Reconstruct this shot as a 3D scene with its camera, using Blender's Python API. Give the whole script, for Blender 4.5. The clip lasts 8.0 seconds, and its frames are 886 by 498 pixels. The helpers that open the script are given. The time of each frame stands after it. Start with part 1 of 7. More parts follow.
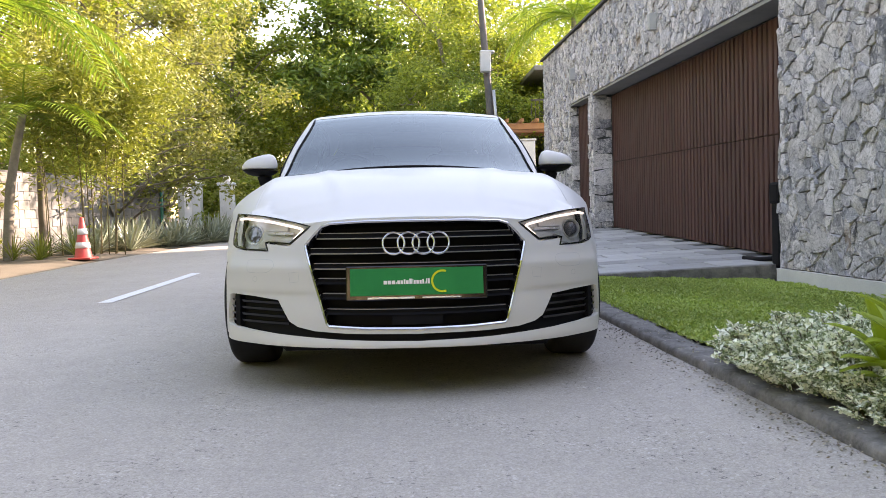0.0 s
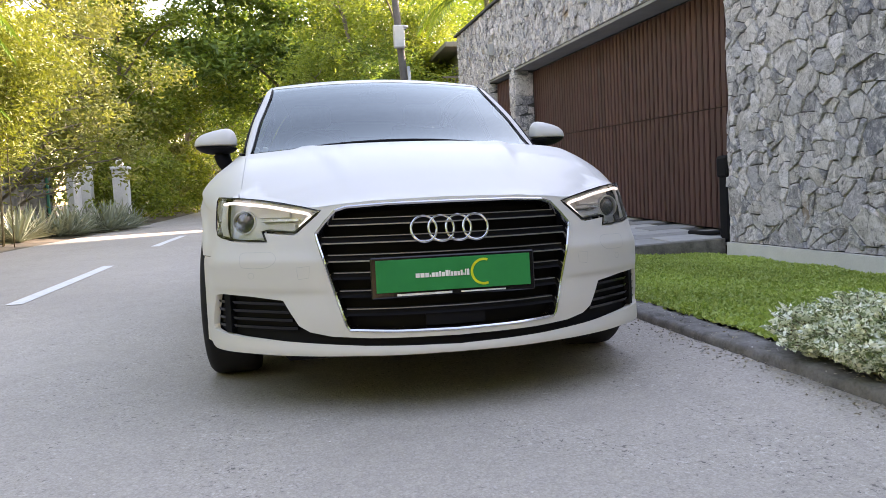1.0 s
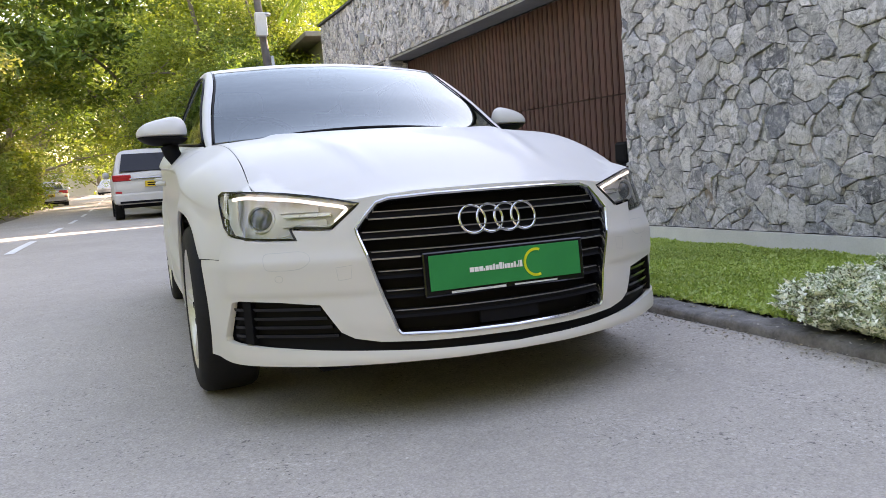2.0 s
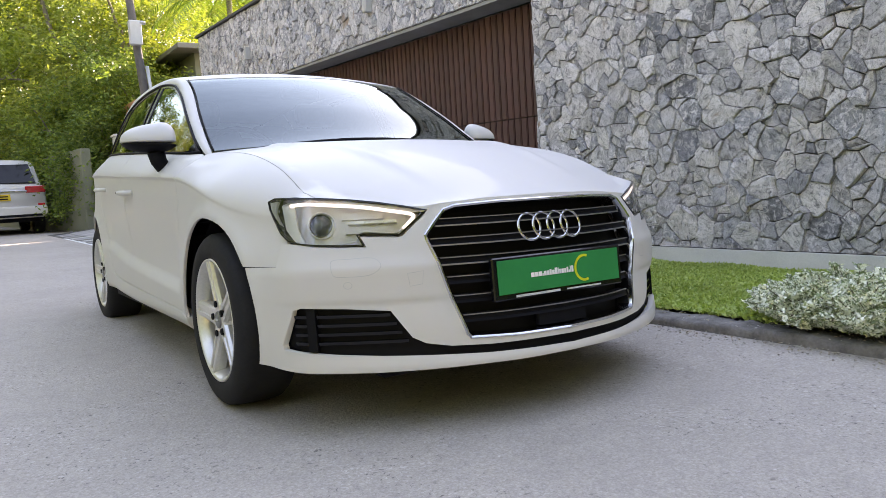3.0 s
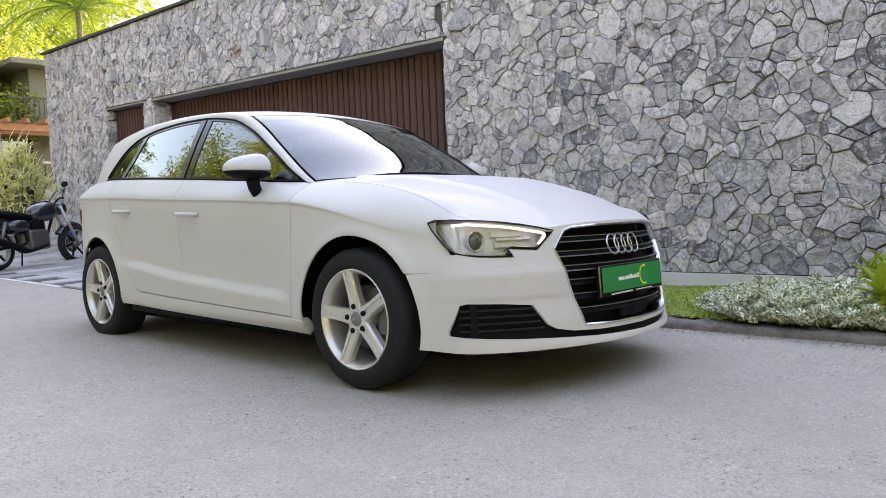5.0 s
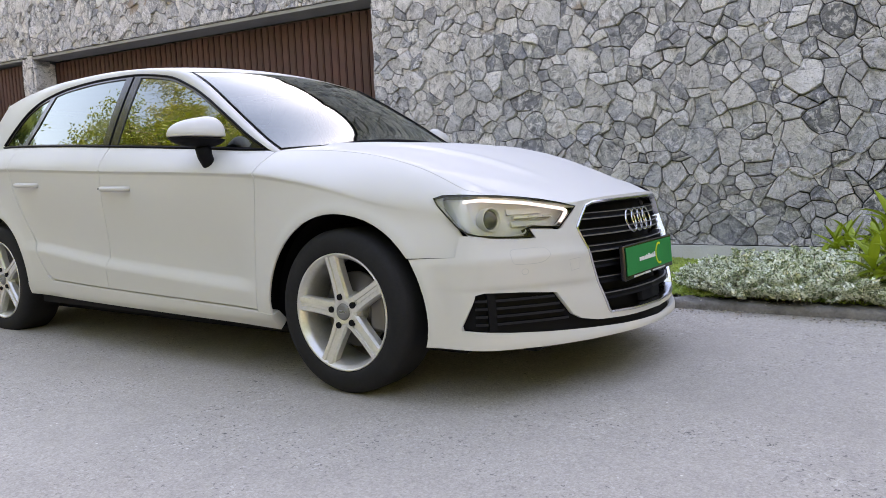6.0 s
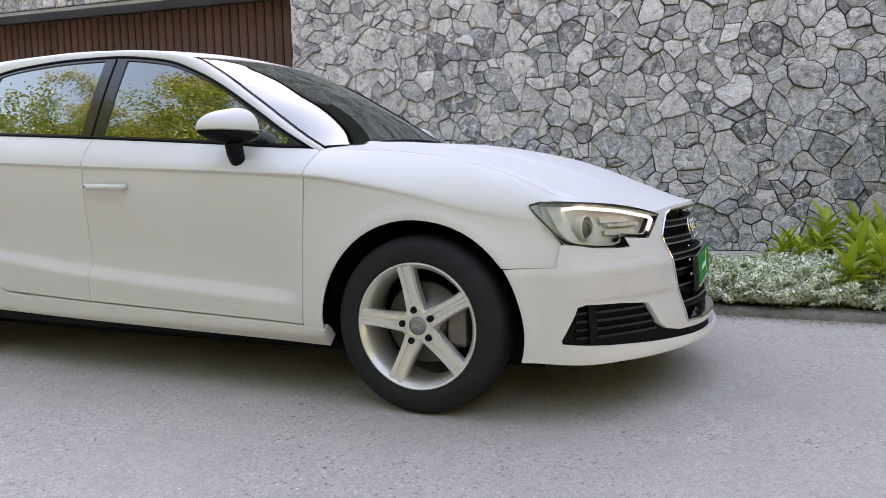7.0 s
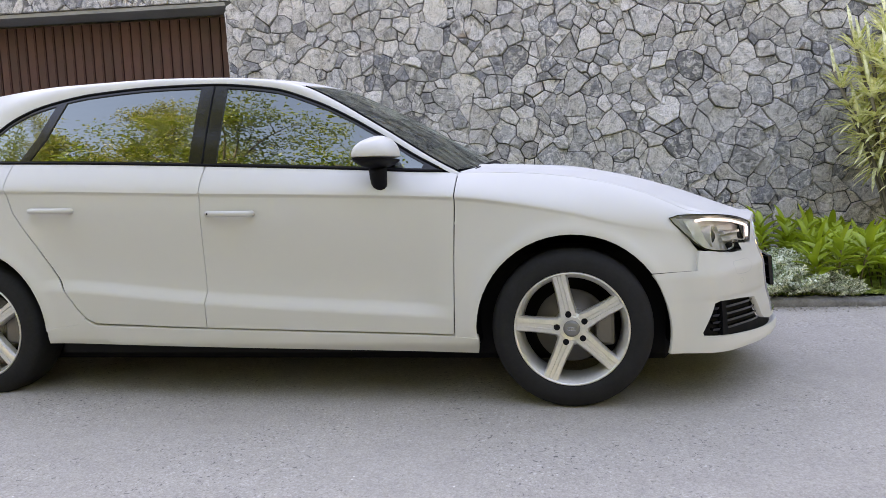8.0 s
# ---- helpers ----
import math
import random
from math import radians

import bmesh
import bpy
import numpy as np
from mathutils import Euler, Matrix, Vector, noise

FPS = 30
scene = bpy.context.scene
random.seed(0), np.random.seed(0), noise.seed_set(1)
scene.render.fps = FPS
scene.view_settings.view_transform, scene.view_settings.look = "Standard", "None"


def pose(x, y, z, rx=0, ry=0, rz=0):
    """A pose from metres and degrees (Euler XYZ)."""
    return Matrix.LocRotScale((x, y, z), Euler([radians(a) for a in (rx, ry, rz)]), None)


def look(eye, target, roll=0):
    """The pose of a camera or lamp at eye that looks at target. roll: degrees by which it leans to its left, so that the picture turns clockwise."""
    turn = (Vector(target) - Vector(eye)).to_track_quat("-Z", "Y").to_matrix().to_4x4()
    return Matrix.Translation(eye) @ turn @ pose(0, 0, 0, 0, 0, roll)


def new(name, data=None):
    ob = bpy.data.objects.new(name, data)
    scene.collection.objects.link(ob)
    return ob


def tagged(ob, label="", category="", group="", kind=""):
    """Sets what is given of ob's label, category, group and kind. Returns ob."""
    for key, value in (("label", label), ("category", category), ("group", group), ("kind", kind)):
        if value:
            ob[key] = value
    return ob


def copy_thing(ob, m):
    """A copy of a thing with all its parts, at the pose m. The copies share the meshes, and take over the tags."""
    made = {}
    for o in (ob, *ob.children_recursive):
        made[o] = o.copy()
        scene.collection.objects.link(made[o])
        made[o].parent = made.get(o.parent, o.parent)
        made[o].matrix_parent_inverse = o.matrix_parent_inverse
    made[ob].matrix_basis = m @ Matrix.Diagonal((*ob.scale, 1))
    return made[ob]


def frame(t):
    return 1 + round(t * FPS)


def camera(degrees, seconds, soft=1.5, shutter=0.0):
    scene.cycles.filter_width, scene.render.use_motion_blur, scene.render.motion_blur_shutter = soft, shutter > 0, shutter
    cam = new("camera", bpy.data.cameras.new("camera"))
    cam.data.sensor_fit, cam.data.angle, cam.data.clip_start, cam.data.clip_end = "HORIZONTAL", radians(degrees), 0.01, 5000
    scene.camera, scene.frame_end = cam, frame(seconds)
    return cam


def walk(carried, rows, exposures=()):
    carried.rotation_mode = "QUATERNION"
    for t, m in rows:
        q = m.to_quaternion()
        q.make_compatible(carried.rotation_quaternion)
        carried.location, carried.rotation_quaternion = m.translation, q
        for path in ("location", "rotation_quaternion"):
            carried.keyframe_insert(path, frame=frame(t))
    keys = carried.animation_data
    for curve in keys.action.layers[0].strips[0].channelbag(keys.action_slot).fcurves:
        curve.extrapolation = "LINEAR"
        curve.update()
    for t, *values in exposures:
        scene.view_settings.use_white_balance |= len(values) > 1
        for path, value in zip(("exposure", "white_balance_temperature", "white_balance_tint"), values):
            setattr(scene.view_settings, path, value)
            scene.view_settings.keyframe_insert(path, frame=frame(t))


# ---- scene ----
cam = camera(61.0, 8.0, soft=0.65)
PATH = [
    (0, (-0.049, -3.751, 0.699), (0.06, -1.756, 0.611), -1.7),
    (0.5, (-0.243, -3.489, 0.706), (-0.029, -1.504, 0.581), -2.2),
    (1, (-0.483, -3.252, 0.713), (-0.11, -1.293, 0.563), -2.9),
    (1.5, (-0.772, -3.107, 0.725), (-0.209, -1.196, 0.55), -3.9),
    (2.8, (-1.481, -2.658, 0.744), (-0.451, -0.953, 0.563), -3.8),
    (3, (-1.617, -2.666, 0.741), (-0.527, -0.997, 0.575), -3.5),
    (3.5, (-1.941, -2.654, 0.756), (-0.722, -1.076, 0.611), -2.3),
    (4, (-2.332, -2.661, 0.788), (-1.014, -1.162, 0.663), -2.1),
    (5.3, (-3.024, -2.33, 0.783), (-1.504, -1.038, 0.646), -2.8),
    (5.5, (-3.016, -2.212, 0.794), (-1.464, -0.962, 0.629), -3.1),
    (6, (-2.89, -1.871, 0.815), (-1.253, -0.741, 0.611), -2.6),
    (6.5, (-2.94, -1.495, 0.827), (-1.206, -0.523, 0.606), -1.8),
    (7, (-3.133, -1.072, 0.856), (-1.303, -0.295, 0.638), -1.3),
    (7.5, (-3.439, -0.616, 0.879), (-1.531, -0.054, 0.669), -1.7),
    (8, (-3.725, -0.04, 0.929), (-1.768, 0.319, 0.73), -2.5),
]
walk(cam, [(t, look(eye, target, roll)) for t, eye, target, roll in PATH], [(0, 2.85, 8400, 30), (8, 2.95, 8500, 33)])

# ---- light ----
SUN_EL, SUN_AZ = radians(24.2), radians(26)         # a low sun ahead and behind the stone wall, which shades the road
sun_way = Vector((math.cos(SUN_EL) * math.cos(SUN_AZ), math.cos(SUN_EL) * math.sin(SUN_AZ), math.sin(SUN_EL)))
world = bpy.data.worlds.new("world")
scene.world = world
world.use_nodes = True
wn = world.node_tree.nodes
sky = wn.new("ShaderNodeTexSky")
sky.sky_type, sky.sun_disc = "NISHITA", False
sky.sun_elevation, sky.sun_rotation = SUN_EL, math.pi / 2 - SUN_AZ
sky.air_density, sky.dust_density, sky.ozone_density = 1.3, 0.35, 0.8
wn["Background"].inputs["Strength"].default_value = 0.15
world.node_tree.links.new(sky.outputs[0], wn["Background"].inputs["Color"])
lamp = bpy.data.lights.new("sun", "SUN")
lamp.energy, lamp.angle, lamp.color = 4.0, radians(0.6), (1.0, 0.955, 0.88)
sun = new("sun", lamp)
sun.matrix_world = look(sun_way * 60, (0, 0, 0))

# ---- helpers of this scene ----


def pchip(*keys):
    """A smooth curve through (x, y) keys, without overshoot, held at the ends."""
    xs = [k[0] for k in keys]
    ys = [k[1] for k in keys]
    n = len(xs)
    d = [(ys[i + 1] - ys[i]) / (xs[i + 1] - xs[i]) for i in range(n - 1)]
    m = [d[0]] + [0 if d[i - 1] * d[i] <= 0 else 2 * d[i - 1] * d[i] / (d[i - 1] + d[i]) for i in range(1, n - 1)] + [d[-1]]

    def f(x):
        if x <= xs[0]:
            return ys[0] + m[0] * (x - xs[0])
        if x >= xs[-1]:
            return ys[-1] + m[-1] * (x - xs[-1])
        i = 0
        while x > xs[i + 1]:
            i += 1
        h = xs[i + 1] - xs[i]
        t = (x - xs[i]) / h
        return ((1 + 2 * t) * (1 - t) ** 2 * ys[i] + t * (1 - t) ** 2 * h * m[i] + t * t * (3 - 2 * t) * ys[i + 1] + t * t * (t - 1) * h * m[i + 1])
    return f


def step(a, b, x):
    t = min(1, max(0, (x - a) / (b - a)))
    return t * t * (3 - 2 * t)


def curve(pts, n=6, closed=False):
    """Catmull-Rom points through pts."""
    pts = [Vector(p) for p in pts]
    out, k = [], len(pts)
    for i in range(k if closed else k - 1):
        p1, p2 = pts[i], pts[(i + 1) % k]
        p0 = pts[i - 1] if closed or i > 0 else 2 * p1 - p2
        p3 = pts[(i + 2) % k] if closed or i + 2 < k else 2 * p2 - p1
        for j in range(n):
            t = j / n
            out.append(0.5 * (2 * p1 + (p2 - p0) * t + (2 * p0 - 5 * p1 + 4 * p2 - p3) * t * t + (3 * p1 - p0 - 3 * p2 + p3) * t ** 3))
    if not closed:
        out.append(pts[-1])
    return out


def mesh(verts, faces, smooth=True):
    me = bpy.data.meshes.new("mesh")
    me.from_pydata([tuple(v) for v in verts], [], [tuple(f) for f in faces])
    me.polygons.foreach_set("use_smooth", [smooth] * len(me.polygons))
    me.update()
    return me


def done(bm, smooth=False):
    bmesh.ops.recalc_face_normals(bm, faces=bm.faces[:])
    me = bpy.data.meshes.new("mesh")
    bm.to_mesh(me)
    bm.free()
    me.polygons.foreach_set("use_smooth", [smooth] * len(me.polygons))
    return me


def part(name, me, material, parent=None, label=""):
    """One mesh object, under a thing or a part when parent is given."""
    if isinstance(me, bmesh.types.BMesh):
        me = done(me)
    ob = new(name, me)
    if not me.materials:
        me.materials.append(material)
    ob.parent = parent
    return tagged(ob, label) if label else ob


def thing(name, label, category, at=(0, 0, 0), turn=0, group="", kind=""):
    ob = new(name)
    ob.matrix_basis = pose(*at, 0, 0, turn)
    ob.empty_display_size = 0.1
    return tagged(ob, label, category, group, kind)


def add_box(bm, x0, x1, y0, y1, z0, z1, bevel=0.0, m=None, seg=1):
    made = bmesh.ops.create_cube(bm, size=1)["verts"]
    for v in made:
        v.co = Vector((x0 + (v.co.x + 0.5) * (x1 - x0), y0 + (v.co.y + 0.5) * (y1 - y0), z0 + (v.co.z + 0.5) * (z1 - z0)))
        if m is not None:
            v.co = m @ v.co
    if bevel:
        edges = list({e for v in made for e in v.link_edges})
        bmesh.ops.bevel(bm, geom=edges, offset=bevel, segments=seg, affect="EDGES", profile=0.5)


def box(x0, x1, y0, y1, z0, z1, bevel=0.0, m=None, seg=1):
    bm = bmesh.new()
    add_box(bm, x0, x1, y0, y1, z0, z1, bevel, m, seg)
    return done(bm)


def sweep(points, radius, n=8, caps=True, flat=1.0):
    """A tube along points; radius is a number or a list."""
    pts = [Vector(p) for p in points]
    k = len(pts)
    verts, faces = [], []
    side = None
    for i, p in enumerate(pts):
        way = (pts[min(i + 1, k - 1)] - pts[max(i - 1, 0)]).normalized()
        if side is None:
            side = way.orthogonal().normalized() if abs(way.z) > 0.9 else way.cross(Vector((0, 0, 1))).normalized()
        side = (side - way * side.dot(way)).normalized()
        up = side.cross(way)
        r = radius if isinstance(radius, (int, float)) else radius[i]
        for j in range(n):
            a = 2 * math.pi * j / n
            verts.append(p + side * (r * math.cos(a)) + up * (r * flat * math.sin(a)))
    for i in range(k - 1):
        for j in range(n):
            faces.append((i * n + j, i * n + (j + 1) % n, (i + 1) * n + (j + 1) % n, (i + 1) * n + j))
    if caps:
        faces.append(tuple(range(n))[::-1])
        faces.append(tuple(range((k - 1) * n, k * n)))
    return verts, faces


def joined(pieces, smooth=True):
    verts, faces = [], []
    for v, f in pieces:
        o = len(verts)
        verts.extend(v)
        faces.extend([tuple(i + o for i in face) for face in f])
    return mesh(verts, faces, smooth)


def lathe(profile, n=48, axis="x"):
    """Turns (distance along the axis, radius) points round the axis."""
    verts, faces = [], []
    k = len(profile)
    for j in range(n):
        a = 2 * math.pi * j / n
        for s, r in profile:
            c, d = r * math.cos(a), r * math.sin(a)
            verts.append((s, c, d) if axis == "x" else (c, d, s) if axis == "z" else (c, s, d))
    for j in range(n):
        for i in range(k - 1):
            faces.append((j * k + i, j * k + i + 1, ((j + 1) % n) * k + i + 1, ((j + 1) % n) * k + i))
    return verts, faces


# ---- materials ----


def nodes_of(name):
    m = bpy.data.materials.new(name)
    m.use_nodes = True
    t = m.node_tree
    return m, t, t.nodes["Principled BSDF"]


def link(t, a, b):
    t.links.new(a, b)


def ramp(t, fac, *stops):
    r = t.nodes.new("ShaderNodeValToRGB")
    e = r.color_ramp.elements
    while len(e) < len(stops):
        e.new(0.5)
    for k, (p, c) in zip(e, stops):
        k.position, k.color = p, (*c, 1)
    link(t, fac, r.inputs[0])
    return r.outputs[0]


def noise_tex(t, scale, detail=4, rough=0.55, coord=None, distort=0.0):
    nt = t.nodes.new("ShaderNodeTexNoise")
    nt.inputs["Scale"].default_value, nt.inputs["Detail"].default_value = scale, detail
    nt.inputs["Roughness"].default_value, nt.inputs["Distortion"].default_value = rough, distort
    if coord is not None:
        link(t, coord, nt.inputs["Vector"])
    return nt.outputs["Fac"]


def mixed(t, fac, a, b, mode="MIX"):
    mx = t.nodes.new("ShaderNodeMix")
    mx.data_type, mx.blend_type = "RGBA", mode
    for value, socket in ((fac, mx.inputs[0]), (a, mx.inputs[6]), (b, mx.inputs[7])):
        if isinstance(value, bpy.types.NodeSocket):
            link(t, value, socket)
        else:
            socket.default_value = value if isinstance(value, (int, float)) else (*value, 1)
    return mx.outputs[2]


def bumped(t, b, height, strength, distance=0.01):
    bp = t.nodes.new("ShaderNodeBump")
    bp.inputs["Strength"].default_value, bp.inputs["Distance"].default_value = strength, distance
    link(t, height, bp.inputs["Height"])
    link(t, bp.outputs[0], b.inputs["Normal"])


def surface(name, c1, c2, rough=0.6, scale=6.0, fine=60.0, bump=0.2, metal=0.0, coat=0.0, spread=0.0, island=False, spec=0.5, ior=1.5):
    """Two colours mixed by coarse and fine grain, with fine relief; spread varies the brightness from piece to piece."""
    m, t, b = nodes_of(name)
    co = t.nodes.new("ShaderNodeTexCoord").outputs["Object"]
    n1, n2 = noise_tex(t, scale, 5, 0.6, co), noise_tex(t, fine, 3, 0.6, co)
    f = ramp(t, n1, (0.3, (0, 0, 0)), (0.7, (1, 1, 1)))
    col = mixed(t, f, c1, c2)
    col = mixed(t, 0.35, col, mixed(t, n2, tuple(c * 0.6 for c in c1), tuple(min(1, c * 1.35) for c in c2)))
    if spread:
        if island:
            rnd = t.nodes.new("ShaderNodeNewGeometry").outputs["Random Per Island"]
        else:
            rnd = t.nodes.new("ShaderNodeObjectInfo").outputs["Random"]
        g = ramp(t, rnd, (0, (1 - spread,) * 3), (1, (min(1, 1 + 0),) * 3))
        col = mixed(t, 1.0, col, g, "MULTIPLY")
    link(t, col, b.inputs["Base Color"])
    rr = ramp(t, n1, (0.2, (rough * 0.85,) * 3), (0.8, (min(1, rough * 1.15),) * 3))
    link(t, rr, b.inputs["Roughness"])
    b.inputs["Metallic"].default_value, b.inputs["Coat Weight"].default_value, b.inputs["Coat Roughness"].default_value = metal, coat, 0.04
    b.inputs["Specular IOR Level"].default_value = spec
    b.inputs["IOR"].default_value = ior
    if bump:
        bumped(t, b, n2, bump, 0.004)
    return m


def foliage(name, *colours, rough=0.45, through_light=0.35, stripe=None):
    """Leaf colours picked leaf by leaf; a share of the light goes through the leaf."""
    m, t, b = nodes_of(name)
    rnd = t.nodes.new("ShaderNodeNewGeometry").outputs["Random Per Island"]
    k = len(colours)
    col = ramp(t, rnd, *[(i / max(1, k - 1), c) for i, c in enumerate(colours)])
    co = t.nodes.new("ShaderNodeTexCoord").outputs["Object"]
    big = noise_tex(t, 0.55, 2, 0.5, co)
    col = mixed(t, 1.0, col, ramp(t, big, (0.3, (0.62,) * 3), (0.7, (1, 1, 1))), "MULTIPLY")
    if stripe:
        fine = noise_tex(t, stripe[0], 2, 0.5, co, 1.0)
        col = mixed(t, ramp(t, fine, (stripe[2], (0, 0, 0)), (stripe[2] + 0.06, (1, 1, 1))), col, stripe[1])
    link(t, col, b.inputs["Base Color"])
    b.inputs["Roughness"].default_value = rough
    tr = t.nodes.new("ShaderNodeBsdfTranslucent")
    link(t, mixed(t, 1.0, col, (1.0, 1.0, 0.55), "MULTIPLY"), tr.inputs["Color"])
    mx = t.nodes.new("ShaderNodeMixShader")
    mx.inputs[0].default_value = through_light
    link(t, b.outputs[0], mx.inputs[1])
    link(t, tr.outputs[0], mx.inputs[2])
    link(t, mx.outputs[0], t.nodes["Material Output"].inputs[0])
    return m


def glass(name, tint, ior=1.6, rough=0.0, sheen=(0.90, 1.0, 0.95)):
    m, t, b = nodes_of(name)
    t.nodes.remove(b)
    tr, gl, fr, mx = (t.nodes.new(n) for n in ("ShaderNodeBsdfTransparent", "ShaderNodeBsdfGlossy", "ShaderNodeFresnel", "ShaderNodeMixShader"))
    tr.inputs["Color"].default_value = (*tint, 1)
    gl.inputs["Color"].default_value = (*sheen, 1)
    gl.inputs["Roughness"].default_value = rough
    fr.inputs["IOR"].default_value = ior
    link(t, fr.outputs[0], mx.inputs[0])
    link(t, tr.outputs[0], mx.inputs[1])
    link(t, gl.outputs[0], mx.inputs[2])
    link(t, mx.outputs[0], t.nodes["Material Output"].inputs[0])
    return m


def plain(name, c, rough=0.5, metal=0.0, coat=0.0, emit=0.0, ior=1.5):
    m, t, b = nodes_of(name)
    co = t.nodes.new("ShaderNodeTexCoord").outputs["Object"]
    n = noise_tex(t, 9, 4, 0.6, co)
    link(t, ramp(t, n, (0.3, tuple(v * 0.92 for v in c)), (0.7, tuple(min(1, v * 1.05) for v in c))), b.inputs["Base Color"])
    link(t, ramp(t, n, (0.3, (rough * 0.9,) * 3), (0.7, (min(1, rough * 1.1),) * 3)), b.inputs["Roughness"])
    b.inputs["Metallic"].default_value, b.inputs["Coat Weight"].default_value, b.inputs["Coat Roughness"].default_value = metal, coat, 0.03
    b.inputs["IOR"].default_value = ior
    if emit:
        b.inputs["Emission Color"].default_value = (*c, 1)
        b.inputs["Emission Strength"].default_value = emit
    return m


def paint_material(name, c, rough):
    """Even lacquer with a faint orange peel."""
    m, t, b = nodes_of(name)
    co = t.nodes.new("ShaderNodeTexCoord").outputs["Object"]
    b.inputs["Base Color"].default_value = (*c, 1)
    b.inputs["Roughness"].default_value, b.inputs["Coat Weight"].default_value, b.inputs["Coat Roughness"].default_value = rough, 0.13, 0.04
    b.inputs["Specular IOR Level"].default_value = 0.12
    bumped(t, b, noise_tex(t, 160, 2, 0.5, co), 0.015, 0.001)
    return m


def asphalt_material():
    """Worn asphalt: pale aggregate in a grey binder, with pits, bright chips and stains."""
    m, t, b = nodes_of("asphalt")
    co = t.nodes.new("ShaderNodeTexCoord").outputs["Object"]

    def cells(scale):
        vo = t.nodes.new("ShaderNodeTexVoronoi")
        vo.inputs["Scale"].default_value = scale
        link(t, co, vo.inputs["Vector"])
        return vo
    big, mid, grit = noise_tex(t, 0.5, 4, 0.6, co), noise_tex(t, 7, 6, 0.7, co), noise_tex(t, 170, 3, 0.75, co)
    stones, chips = cells(110), cells(44)
    col = ramp(t, stones.outputs["Color"], (0.1, (0.385, 0.345, 0.305)), (0.5, (0.445, 0.40, 0.355)), (0.9, (0.515, 0.465, 0.415)))
    col = mixed(t, 1.0, col, ramp(t, stones.outputs["Distance"], (0.45, (1, 1, 1)), (0.80, (0.80,) * 3)), "MULTIPLY")
    col = mixed(t, 0.42, col, ramp(t, grit, (0.3, (0.24, 0.222, 0.205)), (0.7, (0.62, 0.58, 0.535))))
    # worn patches where the binder has broken out in dark crumbs
    pits, few = noise_tex(t, 62, 3, 0.62, co, 0.6), noise_tex(t, 1.7, 4, 0.65, co)
    torn = mixed(t, 1.0, ramp(t, pits, (0.615, (0, 0, 0)), (0.66, (0.75,) * 3)), ramp(t, few, (0.42, (0.12,) * 3), (0.58, (1, 1, 1))), "MULTIPLY")
    col = mixed(t, torn, col, (0.06, 0.057, 0.056))
    rim = mixed(t, 1.0, ramp(t, pits, (0.35, (0.8,) * 3), (0.39, (0, 0, 0))), ramp(t, few, (0.42, (0.1,) * 3), (0.58, (0.8,) * 3)), "MULTIPLY")
    col = mixed(t, rim, col, (0.66, 0.63, 0.59))
    lone = mixed(t, 1.0, ramp(t, chips.outputs["Color"], (0.91, (0, 0, 0)), (0.93, (1, 1, 1))), ramp(t, chips.outputs["Distance"], (0.14, (1, 1, 1)), (0.20, (0, 0, 0))), "MULTIPLY")
    col = mixed(t, lone, col, (0.74, 0.71, 0.67))
    col = mixed(t, 1.0, col, ramp(t, big, (0.3, (0.84, 0.83, 0.815)), (0.7, (1.0, 0.985, 0.965))), "MULTIPLY")
    col = mixed(t, 1.0, col, ramp(t, mid, (0.3, (0.90,) * 3), (0.62, (1,) * 3)), "MULTIPLY")
    link(t, col, b.inputs["Base Color"])
    b.inputs["Roughness"].default_value = 0.85
    b.inputs["Specular IOR Level"].default_value = 0.35
    bumped(t, b, mixed(t, 0.5, mixed(t, 0.5, grit, stones.outputs["Distance"]), pits), 0.6, 0.010)
    return m


